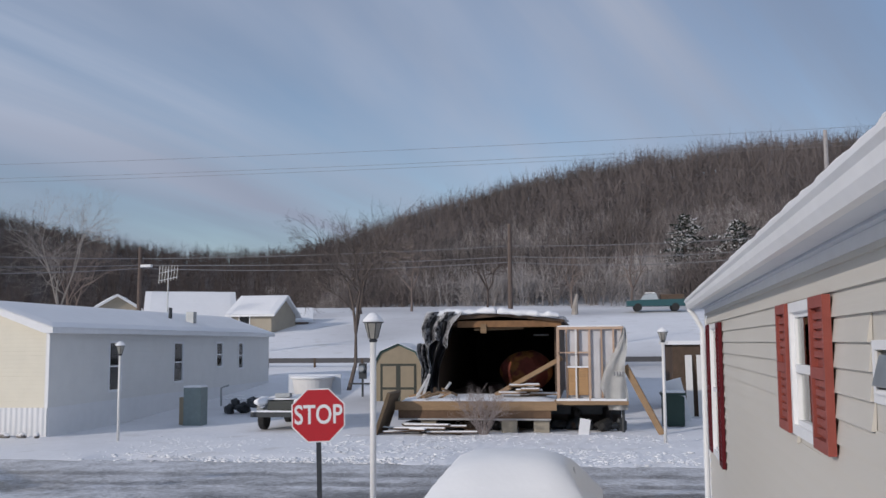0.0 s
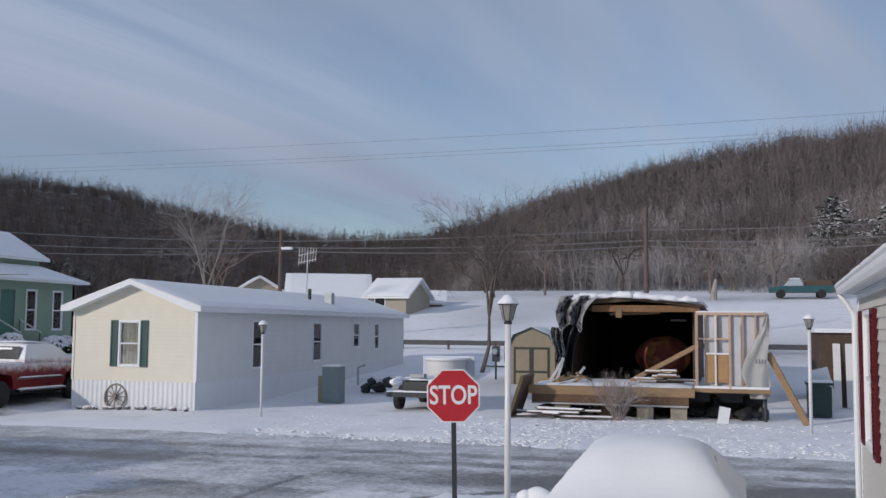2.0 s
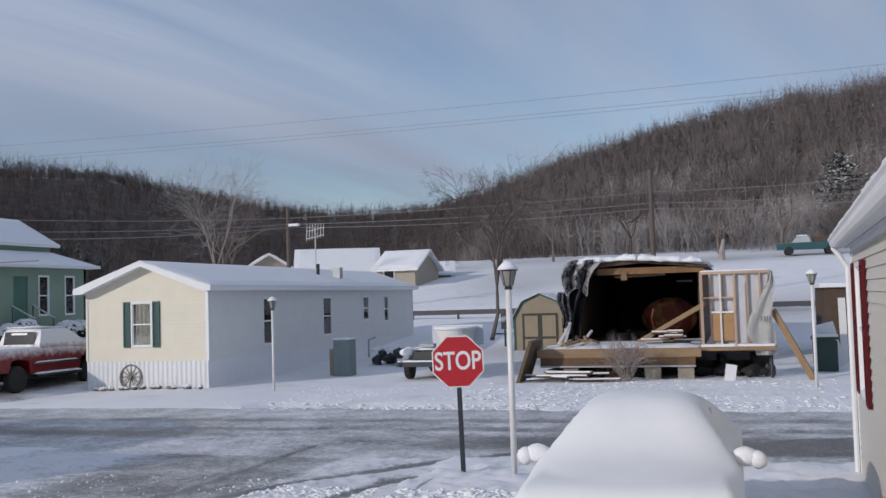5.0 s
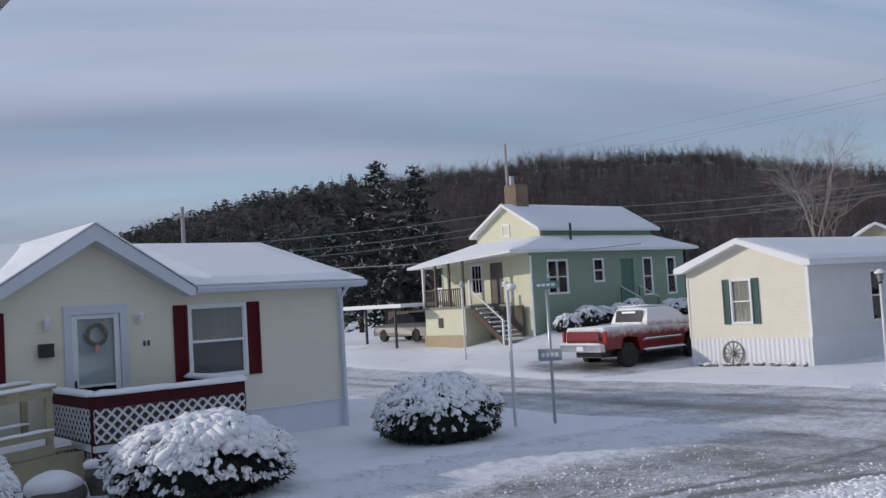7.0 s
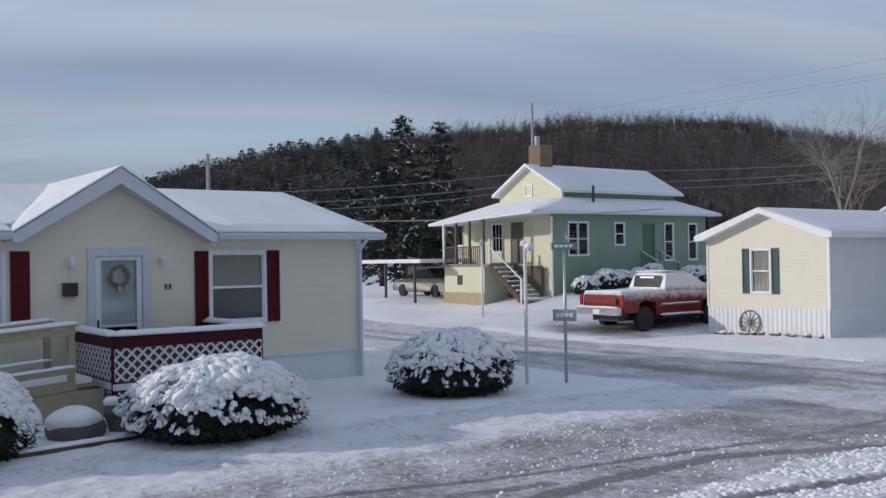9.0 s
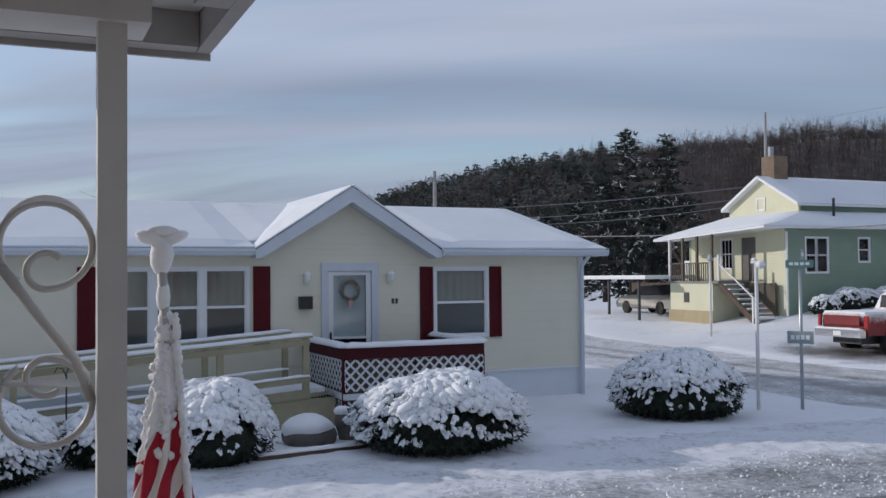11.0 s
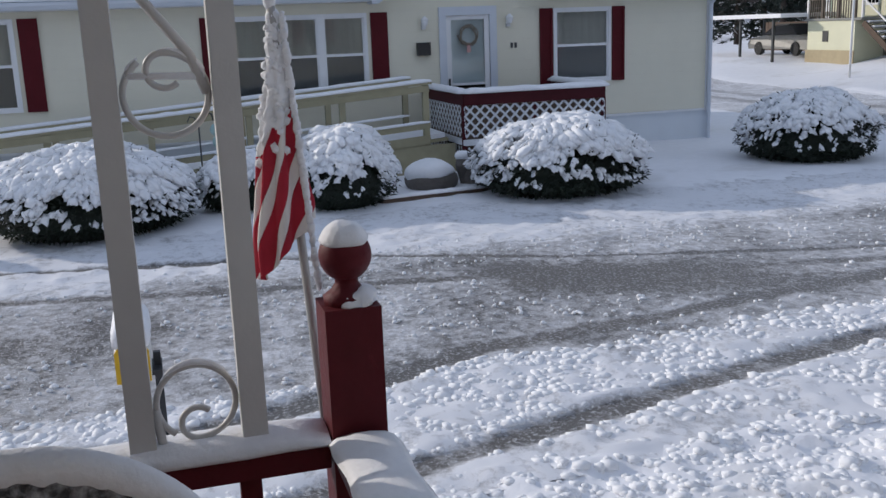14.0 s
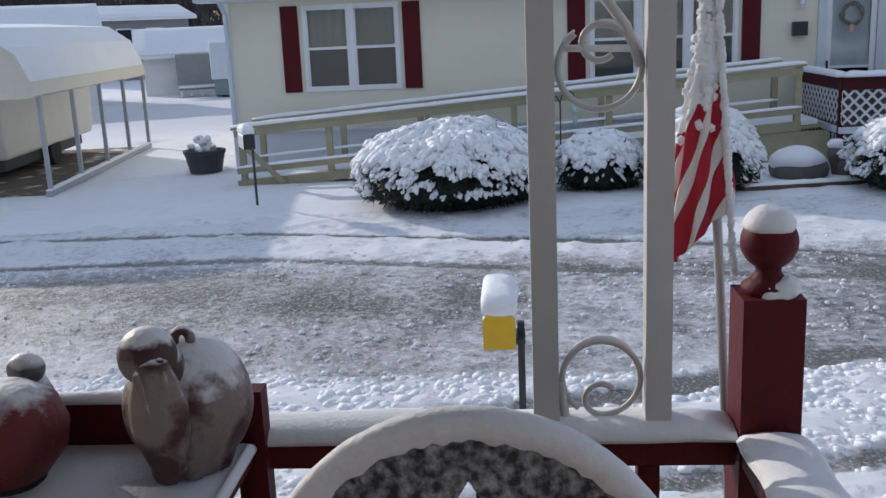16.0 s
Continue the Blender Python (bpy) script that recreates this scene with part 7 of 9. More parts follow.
    for a, b in (((-5.95, 31.2, 0.85), (-5.55, 31.4, 1.55)), ((-5.75, 31.3, 0.85), (-5.55, 31.4, 1.6)), ((-5.3, 32, 0.85), (-4.95, 32.1, 1.3))):
        part("debris_stick", beam(B(), a, b, 0.05, 0.08), WHITEP, r)
    # leaning panel at the deck's end
    part("leaning_panel", turned(bx(-0.05, 0.05, -0.9, 0.9, 0, 1.35), pose(-6.95, gy - 0.1, g, 0, 19, 0)), mat("brown_panel", (0.12, 0.085, 0.05), 0.8, var=0.3), r, "dark panel leaning on the deck")
    # stud wall with insulation board and white wrap
    wx0, wx1, wy = -1.38, 0.68, 31.0
    part("wall_floor", bx(wx0 - 0.1, wx1 + 0.1, wy - 0.35, wy + 1.0, 0.66, 0.78), WOOD, r)
    part("wall_floor_snow", bx(wx0 - 0.05, wx1 + 0.05, wy - 0.33, wy + 0.04, 0.782, 0.85), SNOW, r, bevel=0.015)
    STUD = mat("pale_stud", (0.46, 0.33, 0.24), 0.75, var=0.15, scale=6, island=0.15)
    part("sheathing", bx(wx0 + 0.25, wx1, wy + 0.1, wy + 0.12, 0.8, 3.05), mat("foil_board", (0.56, 0.56, 0.58), 0.6, var=0.12, scale=3), r, "pale insulation board")
    for x in (wx0, wx0 + 0.25, wx0 + 0.62, wx0 + 0.98, wx0 + 1.35, wx0 + 1.72, wx1 - 0.06):
        part("stud", bx(x, x + 0.06, wy, wy + 0.098, 0.80, 3.0), STUD, r)
    part("top_plate", bx(wx0 - 0.02, wx1 + 0.02, wy - 0.01, wy + 0.13, 3.0, 3.08), STUD, r)
    part("top_snow", snow_bar(B(), (wx0, wy + 0.06, 3.08), (wx1, wy + 0.06, 3.08), 0.13, 0.05, 20), SNOW, r, smooth=True)
    for y in (wy - 0.3, wy - 0.15):
        part("loose_stud", bx(wx0 - 0.02, wx0 + 0.03, y, y + 0.05, 0.82, 3.02), STUD, r)
    part("rail_piece", bx(wx0, wx0 + 0.95, wy - 0.08, wy - 0.004, 2.25, 2.30), STUD, r)
    part("front_stud", bx(wx0 + 0.55, wx0 + 0.60, wy - 0.1, wy - 0.05, 0.8, 3.0), WHITEP, r)
    part("front_stud", bx(wx0 + 0.96, wx0 + 1.01, wy - 0.35, wy - 0.30, 0.8, 2.9), STUD, r)
    part("cabinet_panel", bx(wx0 + 0.33, wx0 + 0.95, wy - 0.04, wy - 0.006, 0.95, 1.80), PLY, r, "orange plywood panel")
    part("panel_snow", bx(wx0 + 0.30, wx0 + 0.97, wy - 0.09, wy - 0.005, 1.80, 1.85), SNOW, r)
    WRAP = mat("white_house_wrap", (0.66, 0.66, 0.64), 0.55, var=0.08, scale=4, bump=0.3, bscale=6)
    bm = B()
    vs = {}
    for i in range(15):
        for j in range(25):
            u, v = i / 14, j / 24
            wdt = 0.08 + 0.75 * min(v, 0.72) / 0.72 if v < 0.72 else 0.83 - 0.9 * (v - 0.72)
            x = wx1 + 0.06 - wdt * (1 - u) + 0.05 * math.sin(v * 9)
            y = wy - 0.2 + 0.05 * math.sin(u * 9 + v * 6) + 0.06 * noise.noise(Vector((u * 5, v * 5, 2)))
            vs[i, j] = bm.verts.new((x, y, 3.05 - 2.55 * v))
    for i in range(14):
        for j in range(24):
            bm.faces.new((vs[i, j], vs[i + 1, j], vs[i + 1, j + 1], vs[i, j + 1]))
    bmesh.ops.solidify(bm, geom=bm.faces[:], thickness=0.01)
    wrap = part("house_wrap", bm, WRAP, r, "white house wrap hanging in folds", smooth=True)
    for k in range(4):
        part("print_bar", bx(wx1 - 0.33 + k * 0.085, wx1 - 0.28 + k * 0.085, wy - 0.335, wy - 0.33, 1.55, 1.68), mat("grey_print", (0.22, 0.22, 0.23), 0.7), wrap)
    # dark lumps and a back panel, added to deepen the shade under the floor
    for k in range(22):
        x = rg.uniform(-6.1, 0.6)
        bm = B()
        blob(bm, (0, 0, 0), (rg.uniform(0.15, 0.42), rg.uniform(0.12, 0.3), rg.uniform(0.10, 0.24)), 2)
        part("debris_lump", turned(lumpy(bm, 0.12, 3.5, k), pose(x, rg.uniform(31.1, 31.9), g + 0.18)), (DARKWOOD, DARKMETAL, RUBBER)[k % 3], r)
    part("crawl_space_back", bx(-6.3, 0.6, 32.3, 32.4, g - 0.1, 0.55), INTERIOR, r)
    # supports
    BLOCK = mat("concrete_block", (0.36, 0.32, 0.25), 0.9, var=0.15, scale=14, bump=0.3)
    for x in (-5.45, -2.9, -1.9):
        part("support_block", bx(x - 0.24, x + 0.24, gy + 0.05, gy + 0.45, g - 0.1, 0.197), BLOCK, r, bevel=0.01)
    part("axle_beam", bx(-6.0, 0.6, 32.0, 32.2, 0.28, 0.6), DARKMETAL, r)
    for x in (-0.9, 0.1):
        part("flat_tyre", turned(lathe(B(), [(0.12, -0.1), (0.34, -0.1), (0.37, 0), (0.34, 0.1), (0.12, 0.1)], 20), pose(x, 32.0, g + 0.36, 0, 90, 20)), RUBBER, r)
    part("jack_stand", tube(B(), [(0.62, 31.0, g), (0.62, 31.0, 0.66)], 0.05, 8), DARKMETAL, r)
    return r


ruin()
rg = random.Random(11)
for k in range(9):
    x, y = rg.uniform(-6.3, -3.4), rg.uniform(29.7, 30.3)
    b = thing("loose_board", pose(x, y, gz(x, y) + 0.02 + 0.03 * k, 0, rg.uniform(-3, 3), rg.uniform(-20, 20)), "loose snowy board lying before the deck", "board", "loose boards")
    L = rg.uniform(0.4, 0.9)
    part("board", bx(-L, L, -0.08, 0.08, 0, 0.035), DARKWOOD, b)
    part("snow", bx(-L * 0.97, L * 0.97, -0.075, 0.075, 0.036, 0.075), SNOW, b, bevel=0.012)
pb = thing("leaning_plank", pose(0, 0, 0), "long raw plank leaning against the wrapped wall", "plank")
part("plank", beam(B(), (0.72, 31.0, 1.85), (1.75, 30.4, gz(1.7, 30.4)), 0.06, 0.2), WOOD, pb)
ws = thing("small_white_sign", pose(-0.62, 29.9, gz(-0.6, 29.9), -8, 10, 8), "small white panel standing in the snow", "sign")
part("panel", bx(-0.16, 0.16, -0.01, 0.01, 0.0, 0.5), SIGNWHITE, ws)
bn = thing("dark_green_bin", pose(2.35, 33.5, gz(2.3, 33.5)), "dark green wheeled bin beside leaning boards", "bin")
part("body", body_shell([(-0.32, 0), (0.32, 0), (0.38, 1.0), (-0.38, 1.0)], 0.35, 0.0, 0.0), mat("bin_green", (0.02, 0.05, 0.04), 0.5), bn)
part("lid", bx(-0.4, 0.4, -0.42, 0.42, 1.0, 1.08), MATS["bin_green"], bn, bevel=0.03)
part("lid_snow", bx(-0.38, 0.38, -0.4, 0.4, 1.082, 1.15), SNOW, bn, bevel=0.03)
hu = thing("dark_outbuilding", pose(2.6, 36.0, gz(3, 36)), "dark timber outbuilding with pale corner boards", "shed")
part("wall", bx(0, 3.2, 0, 4, -0.1, 2.55), DARKWOOD, hu)
part("roof_snow", bx(-0.15, 3.35, -0.15, 4.15, 2.56, 2.70), SNOWY, hu)
for x in (0.55, 0.95, 1.5):
    part("leaning_board", turned(bx(-0.12, 0.12, -0.03, 0.0, 0, 2.2), pose(x, -0.3, 0, -7, 0, 0)), WHITEP, hu)
wd = thing("old_door", pose(2.75, 34.2, gz(2.7, 34.2), 0, -14, 10), "white door panel leaning in the snow", "panel")
part("panel", bx(-0.3, 0.3, -0.02, 0.02, 0.0, 1.5), TRIM, wd)


def shed():
    x, y = -8.45, 41.0
    z0 = gz(x, y) - 0.35
    s = thing("barn_shed", pose(x, y, z0), "beige barn-roofed garden shed with dark green trim", "shed")
    TAN = mat("tan_panel", (0.31, 0.26, 0.18), 0.7, var=0.12, scale=3, lap=-0.2)
    out = [(-1.15, 0), (1.15, 0), (1.15, 1.75), (0.75, 2.45), (0, 2.78), (-0.75, 2.45), (-1.15, 1.75)]
    part("front", prism(B(), out, "y", 0, 0.08), TAN, s)
    part("body", prism(B(), [(a * 0.99, b) for a, b in out], "y", 0.081, 3.0), mat("dark_shingle", (0.05, 0.05, 0.05), 0.8), s)
    roof = [(1.15, 1.75), (0.75, 2.45), (0, 2.78), (-0.75, 2.45), (-1.15, 1.75)]
    for a, b in zip(roof, roof[1:]):
        bm = B()
        snow_slab(bm, [(a[0] * 1.04, -0.12, a[1] + 0.03), (b[0] * 1.04, -0.12, b[1] + 0.03), (b[0] * 1.04, 3.1, b[1] + 0.03), (a[0] * 1.04, 3.1, a[1] + 0.03)], 0.05)
        part("roof_snow", bm, SNOWY, s)
        part("edge_trim", beam(B(), (a[0], -0.03, a[1]), (b[0], -0.03, b[1]), 0.05, 0.07), GREENSH, s)
    for k in (-1, 1):
        part("corner_trim", bx(k * 1.12 - 0.05, k * 1.12 + 0.05, -0.02, -0.002, 0, 1.75), GREENSH, s)
        d = part("door", bx(min(0, k * 0.78), max(0, k * 0.78), -0.02, -0.004, 0.25, 1.95), mat("blackish_green_frame", (0.04, 0.045, 0.036), 0.6, var=0.15), s, "blackish green door frame")
        for z0_, z1_ in ((0.35, 0.85), (0.95, 1.85)):
            part("door_panel", bx(min(k * 0.1, k * 0.68), max(k * 0.1, k * 0.68), -0.028, -0.021, z0_, z1_), TAN, d)
    return s


shed()

mt = thing("meter_pedestals", pose(-10.2, 43.0, gz(-10.2, 43)), "pair of grey utility meters on posts", "meter")
for x in (-0.28, 0.28):
    part("post", bx(x - 0.04, x + 0.04, -0.04, 0.04, -0.1, 1.5), DARKMETAL, mt)
    part("meter", turned(lathe(B(), [(0.16, 0), (0.16, 0.12), (0.11, 0.2), (0.02, 0.2)], 14), pose(x, -0.05, 1.25, 90, 0, 0)), METAL, mt)
    part("meter_box", bx(x - 0.17, x + 0.17, -0.05, 0.1, 0.8, 1.5), DARKMETAL, mt)
part("cross_bar", bx(-0.9, 0.5, -0.03, 0.03, 0.55, 0.62), DARKMETAL, mt)

ub = thing("utility_cabinet", pose(-14.2, 33.0, gz(-14.2, 33)), "tall grey-green metal utility cabinet with snow on top", "cabinet")
UGREY = mat("grey_green_metal", (0.22, 0.27, 0.27), 0.5, 0.3, var=0.12, scale=6)
part("body", bx(-0.32, 0.32, -0.3, 0.3, -0.1, 1.3), UGREY, ub, bevel=0.02)
part("door", bx(-0.27, 0.27, -0.318, -0.301, 0.1, 1.2), UGREY, ub, bevel=0.004)
part("side_box", bx(-0.52, -0.325, -0.2, 0.15, 0.0, 0.95), MATS["tan_panel"], ub, bevel=0.02)
part("snow", bx(-0.33, 0.33, -0.3, 0.3, 1.302, 1.36), SNOW, ub, bevel=0.02)
rg = random.Random(6)
jk = thing("dark_machinery_heap", pose(-13.6, 36.2, gz(-13.6, 36.2)), "heap of dark yard machinery dusted with snow", "machinery")
bm = B()
for k in range(16):
    blob(bm, (rg.uniform(-1.0, 1.2), rg.uniform(-0.4, 0.4), rg.uniform(0.1, 0.55)), (rg.uniform(0.15, 0.3), 0.2, rg.uniform(0.12, 0.28)), 1)
part("heap", lumpy(bm, 0.08, 3), DARKMETAL, jk)
bm = B()
for k in range(12):
    blob(bm, (rg.uniform(-1.0, 1.1), rg.uniform(-0.35, 0.3), rg.uniform(0.5, 0.75)), (rg.uniform(0.1, 0.25), 0.15, 0.05), 1)
part("snow", bm, SNOW, jk)
part("handle", tube(B(), [(-0.9, 0, 0.3), (-0.9, 0, 1.0), (-0.6, 0, 1.1)], 0.04, 6), METAL, jk)

ww = thing("wagon_wheel", pose(-20.1, 28.28, gz(-20.1, 28.2), -8, 0, 0), "old wooden wagon wheel leaning on the skirting", "wheel")
WGREY = mat("weathered_grey_wood", (0.25, 0.22, 0.19), 0.9, var=0.25, scale=12, bump=0.3)
part("rim", tube(B(), [(0.40 * math.cos(a), 0, 0.42 + 0.40 * math.sin(a)) for a in (2 * math.pi * k / 36 for k in range(37))], 0.035, 8, False), WGREY, ww)
part("hub", turned(lathe(B(), [(0.08, -0.08), (0.08, 0.08)], 14), pose(0, 0, 0.42, 90, 0, 0)), WGREY, ww)
for k in range(12):
    a = 2 * math.pi * k / 12
    part("spoke", tube(B(), [(0.07 * math.cos(a), 0, 0.42 + 0.07 * math.sin(a)), (0.39 * math.cos(a), 0, 0.42 + 0.39 * math.sin(a))], 0.016, 6), WGREY, ww)
for k in range(14):
    x = -21.2 + k * 0.3 + rg.uniform(-0.1, 0.1)
    st_ = part("edging_stone", lumpy((lambda b: (blob(b, (0, 0, 0.06), (rg.uniform(0.08, 0.16), 0.1, rg.uniform(0.06, 0.11)), 2), b)[1])(B()), 0.04, 6, k), snowy_mat("snowy_stone", (0.22, 0.2, 0.18), (0.12, 0.11, 0.1), (0.3, 0.7)))
    st_.matrix_basis = pose(x, 28.05 + rg.uniform(-0.1, 0.1), gz(x, 28))
    tagged(st_, "small edging stone dusted with snow by the skirting", "stone", "edging stones")


# ---- bare trees ----
def branch(V, F, p, d, L, r, depth, rng, droop=0.0, kids=3, spread=0.7, shrink=0.68, seg=2):
    """Adds one limb and, from it, its smaller branches, as tapered three- to five-sided tubes."""
    n = 5 if r > 0.05 else 3
    pts = [np.array(p)]
    dd = np.array(d, float)
    for s in range(seg):
        dd = dd + rng.normal(0, 0.13, 3) + np.array([0, 0, -droop])
        dd /= np.linalg.norm(dd)
        pts.append(pts[-1] + dd * L / seg)
    base = len(V)
    for i, q in enumerate(pts):
        a = np.cross(dd, [0.3, 0.7, 0.2]); a /= np.linalg.norm(a)
        b = np.cross(dd, a)
        rr = r * (1 - 0.5 * i / seg)
        for k in range(n):
            an = 2 * math.pi * k / n
            V.append(tuple(q + a * rr * math.cos(an) + b * rr * math.sin(an)))
    for i in range(seg):
        for k in range(n):
            F.append((base + i * n + k, base + i * n + (k + 1) % n, base + (i + 1) * n + (k + 1) % n, base + (i + 1) * n + k))
    if depth > 0:
        for c in range(kids):
            t = rng.uniform(0.35, 1.0) if c else 1.0
            q = pts[0] + (pts[-1] - pts[0]) * t
            nd = dd + rng.normal(0, spread, 3) * np.array([1, 1, 0.7])
            nd /= np.linalg.norm(nd)
            branch(V, F, q, nd, L * shrink * rng.uniform(0.75, 1.15), r * 0.55, depth - 1, rng, droop, kids, spread, shrink, seg)


def bare_tree(x, y, h, seed, label, r=0.16, kids=3, depth=5, spread=0.55, shrink=0.70, trunk=0.3, material=None, droop=0.0, fork=0.45):
    t = thing("bare_tree", pose(x, y, gz(x, y) - 0.1), label, "tree")
    rng = np.random.RandomState(seed)
    V, F = [], []
    branch(V, F, (0, 0, 0), (0.02, 0, 1), h * trunk, r, 0, rng)
    soup("trunk", V, F, material or BARK, t)
    top = np.mean(np.array(V[-5:]), 0)
    V, F = [], []
    for k in range(3):
        a = k * 2.1 + rng.uniform(0, 1)
        branch(V, F, top, (fork * math.cos(a), fork * math.sin(a), 1.0), h * 0.27, r * 0.6, depth, rng, droop, kids, spread, shrink)
    soup("crown", V, F, material or BARK, t, kind="stuff")
    return t


TWIGGY = mat("pale_twigs", (0.20, 0.16, 0.14), 0.9, var=0.3, scale=3)
bare_tree(-11.9, 46.0, 9.6, 3, "leafless yard tree with a twiggy spreading crown", 0.13, 4, 5, 0.52, 0.71, 0.30, mat("grey_brown_bark", (0.13, 0.105, 0.09), 0.9, var=0.3, scale=4), 0.012, 0.28)
bs = thing("bare_shrub", pose(-3.63, 29.9, gz(-3.6, 29.9)), "leafless snowy twig shrub before the ruined home", "shrub")
V, F = [], []
rng = np.random.RandomState(8)
for k in range(30):
    a = rng.uniform(0, 6.28)
    branch(V, F, (0.12 * math.cos(a), 0.12 * math.sin(a), 0), (0.45 * math.cos(a), 0.45 * math.sin(a), 1), 0.74, 0.014, 4, rng, 0, 3, 0.5, 0.62)
soup("stems", V, F, mat("frosted_twigs", (0.34, 0.29, 0.27), 0.9, var=0.3), bs, kind="stuff")
# ---- green house: porch, steps and planting ----
def green_porch():
    p = thing("front_porch", pose(-37.2, 29.3, 1.3), "raised front porch with thin posts, railing and steps", "porch")
    GREYP = mat("grey_porch_boards", (0.22, 0.22, 0.2), 0.8, var=0.15)
    part("floor", bx(0.6, 4.1, -1.75, -0.02, 0.86, 0.96), GREYP, p)
    part("base_wall", bx(0.75, 3.7, -1.7, -0.02, -0.9, 0.855), YELLOWW, p, "pale yellow base wall")
    part("foundation", bx(0.7, 3.75, -1.76, -1.705, -1.0, -0.35), mat("tan_foundation", (0.40, 0.33, 0.2), 0.8), p)
    part("base_window", bx(1.75, 2.1, -1.725, -1.702, 0.0, 0.45), mat("dark_opening", (0.03, 0.03, 0.03), 0.5), p)
    # dark sheet before the front wall, its shade put into the brown
    part("shaded_wall", bx(3.71, 5.9, -0.25, -0.16, -0.9, 0.85), mat("wall_shade_brown", (0.10, 0.085, 0.06), 0.8), p)
    for x in (0.65, 1.6, 2.6, 3.6):
        part("post", bx(x - 0.05, x + 0.05, -1.68, -1.58, 0.96, 2.86 + x * 0.05), WHITEP if x < 1 else mat("dark_post", (0.10, 0.08, 0.06), 0.7), p)
    for x0, x1 in ((0.7, 1.55), (1.65, 2.55), (2.65, 3.55)):
        part("hand_rail", bx(x0, x1, -1.66, -1.60, 1.72, 1.78), MATS["dark_post"], p)
        for k in range(6):
            x = x0 + (k + 0.5) * (x1 - x0) / 6
            part("baluster", bx(x - 0.02, x + 0.02, -1.65, -1.61, 0.96, 1.72), MATS["dark_post"], p)
    for k in range(8):
        st_ = part("step", bx(4.1 + k * 0.28, 4.4 + k * 0.28, -1.6, -0.5, 0.72 - k * 0.2, 0.78 - k * 0.2), GREYP, p)
        part("step_snow", bx(4.14 + k * 0.28, 4.37 + k * 0.28, -1.55, -0.55, 0.782 - k * 0.2, 0.83 - k * 0.2), SNOW, st_)
    part("stringer", beam(B(), (4.1, -1.63, 0.75), (6.3, -1.63, -0.8), 0.05, 0.25), DARKWOOD, p)
    part("stair_rail", beam(B(), (4.0, -1.65, 1.75), (6.2, -1.65, 0.25), 0.05, 0.06), WHITEP, p)
    for x, z in ((4.05, 0.9), (6.15, -0.9)):
        part("stair_post", bx(x - 0.04, x + 0.04, -1.69, -1.61, z, z + 1.2), WHITEP, p)
    part("downspout", tube(B(), [(6.5, -0.15, 3.0), (6.5, -0.15, -1.0)], 0.05, 8), TRIM, p)
    # side steps by the green door
    for k in range(4):
        part("side_step", bx(6.42 + k * 0.28, 6.72 + k * 0.28, 5.7, 6.9, -0.6, 0.55 - k * 0.17), GREYP, p)
        part("side_step_snow", bx(6.44 + k * 0.28, 6.70 + k * 0.28, 5.75, 6.85, 0.552 - k * 0.17, 0.60 - k * 0.17), SNOW, p)
    for y in (5.65, 6.95):
        part("side_rail", beam(B(), (6.5, y, 1.45), (7.7, y, 0.85), 0.04, 0.05), WHITEP, p)
        part("side_rail_post", bx(6.5, 6.54, y - 0.02, y + 0.02, 0.3, 1.45), GREENSH, p)
        part("side_rail_post", bx(7.6, 7.64, y - 0.02, y + 0.02, -0.4, 0.9), GREENSH, p)
    part("vent_pipe", tube(B(), [(6.0, 3.0, 3.5), (6.0, 3.0, 4.5)], 0.06, 8), DARKMETAL, p)


green_porch()
for k, y in enumerate((30.2, 31.3, 32.4, 33.5, 34.6, 37.2, 38.2)):
    shrub(-29.7 + 0.15 * (k % 2), y, 0.6, 0.7, 0.75 + 0.15 * (k % 3 == 1), 20 + k, "low snowy foundation shrub along the green wall", 60, 0.55)

cp = thing("flat_carport", pose(0, 0, 0), "low flat carport roof on thin posts", "carport")
part("roof", bx(-46.5, -36.6, 26.3, 30.5, 2.35, 2.45), TRIM, cp)
part("snow", bx(-46.5, -36.6, 26.3, 30.5, 2.452, 2.53), SNOWY, cp)
for x in (-43.5, -40.0, -37.5):
    for y in (26.6, 30.3):
        part("post", bx(x - 0.05, x + 0.05, y - 0.05, y + 0.05, -0.6, 2.35), DARKMETAL, cp)
fn = thing("dark_board_fence", pose(-47.5, 33.0, gz(-47, 33)), "dark board fence behind the carport", "fence")
for k in range(16):
    part("board", bx(k * 0.5, k * 0.5 + 0.46, 0, 0.04, -0.3, 1.5), DARKWOOD, fn)
sb = thing("small_brown_outbuilding", pose(-43.0, 35.5, gz(-43, 35)), "small brown outbuilding behind the carport", "shed")
part("wall", bx(0, 3.2, 0, 3, -0.5, 2.6), mat("brown_board", (0.14, 0.10, 0.07), 0.8, var=0.2), sb)
part("roof_snow", prism(B(), [(-0.2, 2.55), (3.4, 2.55), (1.6, 3.5)], "y", -0.2, 3.2), SNOWY, sb)
wt = thing("white_trailer", pose(-52, 40.5, gz(-52, 40)), "distant white trailer with snowy roof", "trailer")
part("body", bx(0, 7.5, 0, 3, 0.3, 2.7), SIDING_W, wt)
part("roof_snow", bx(-0.1, 7.6, -0.1, 3.1, 2.702, 2.95), SNOWY, wt, bevel=0.06)
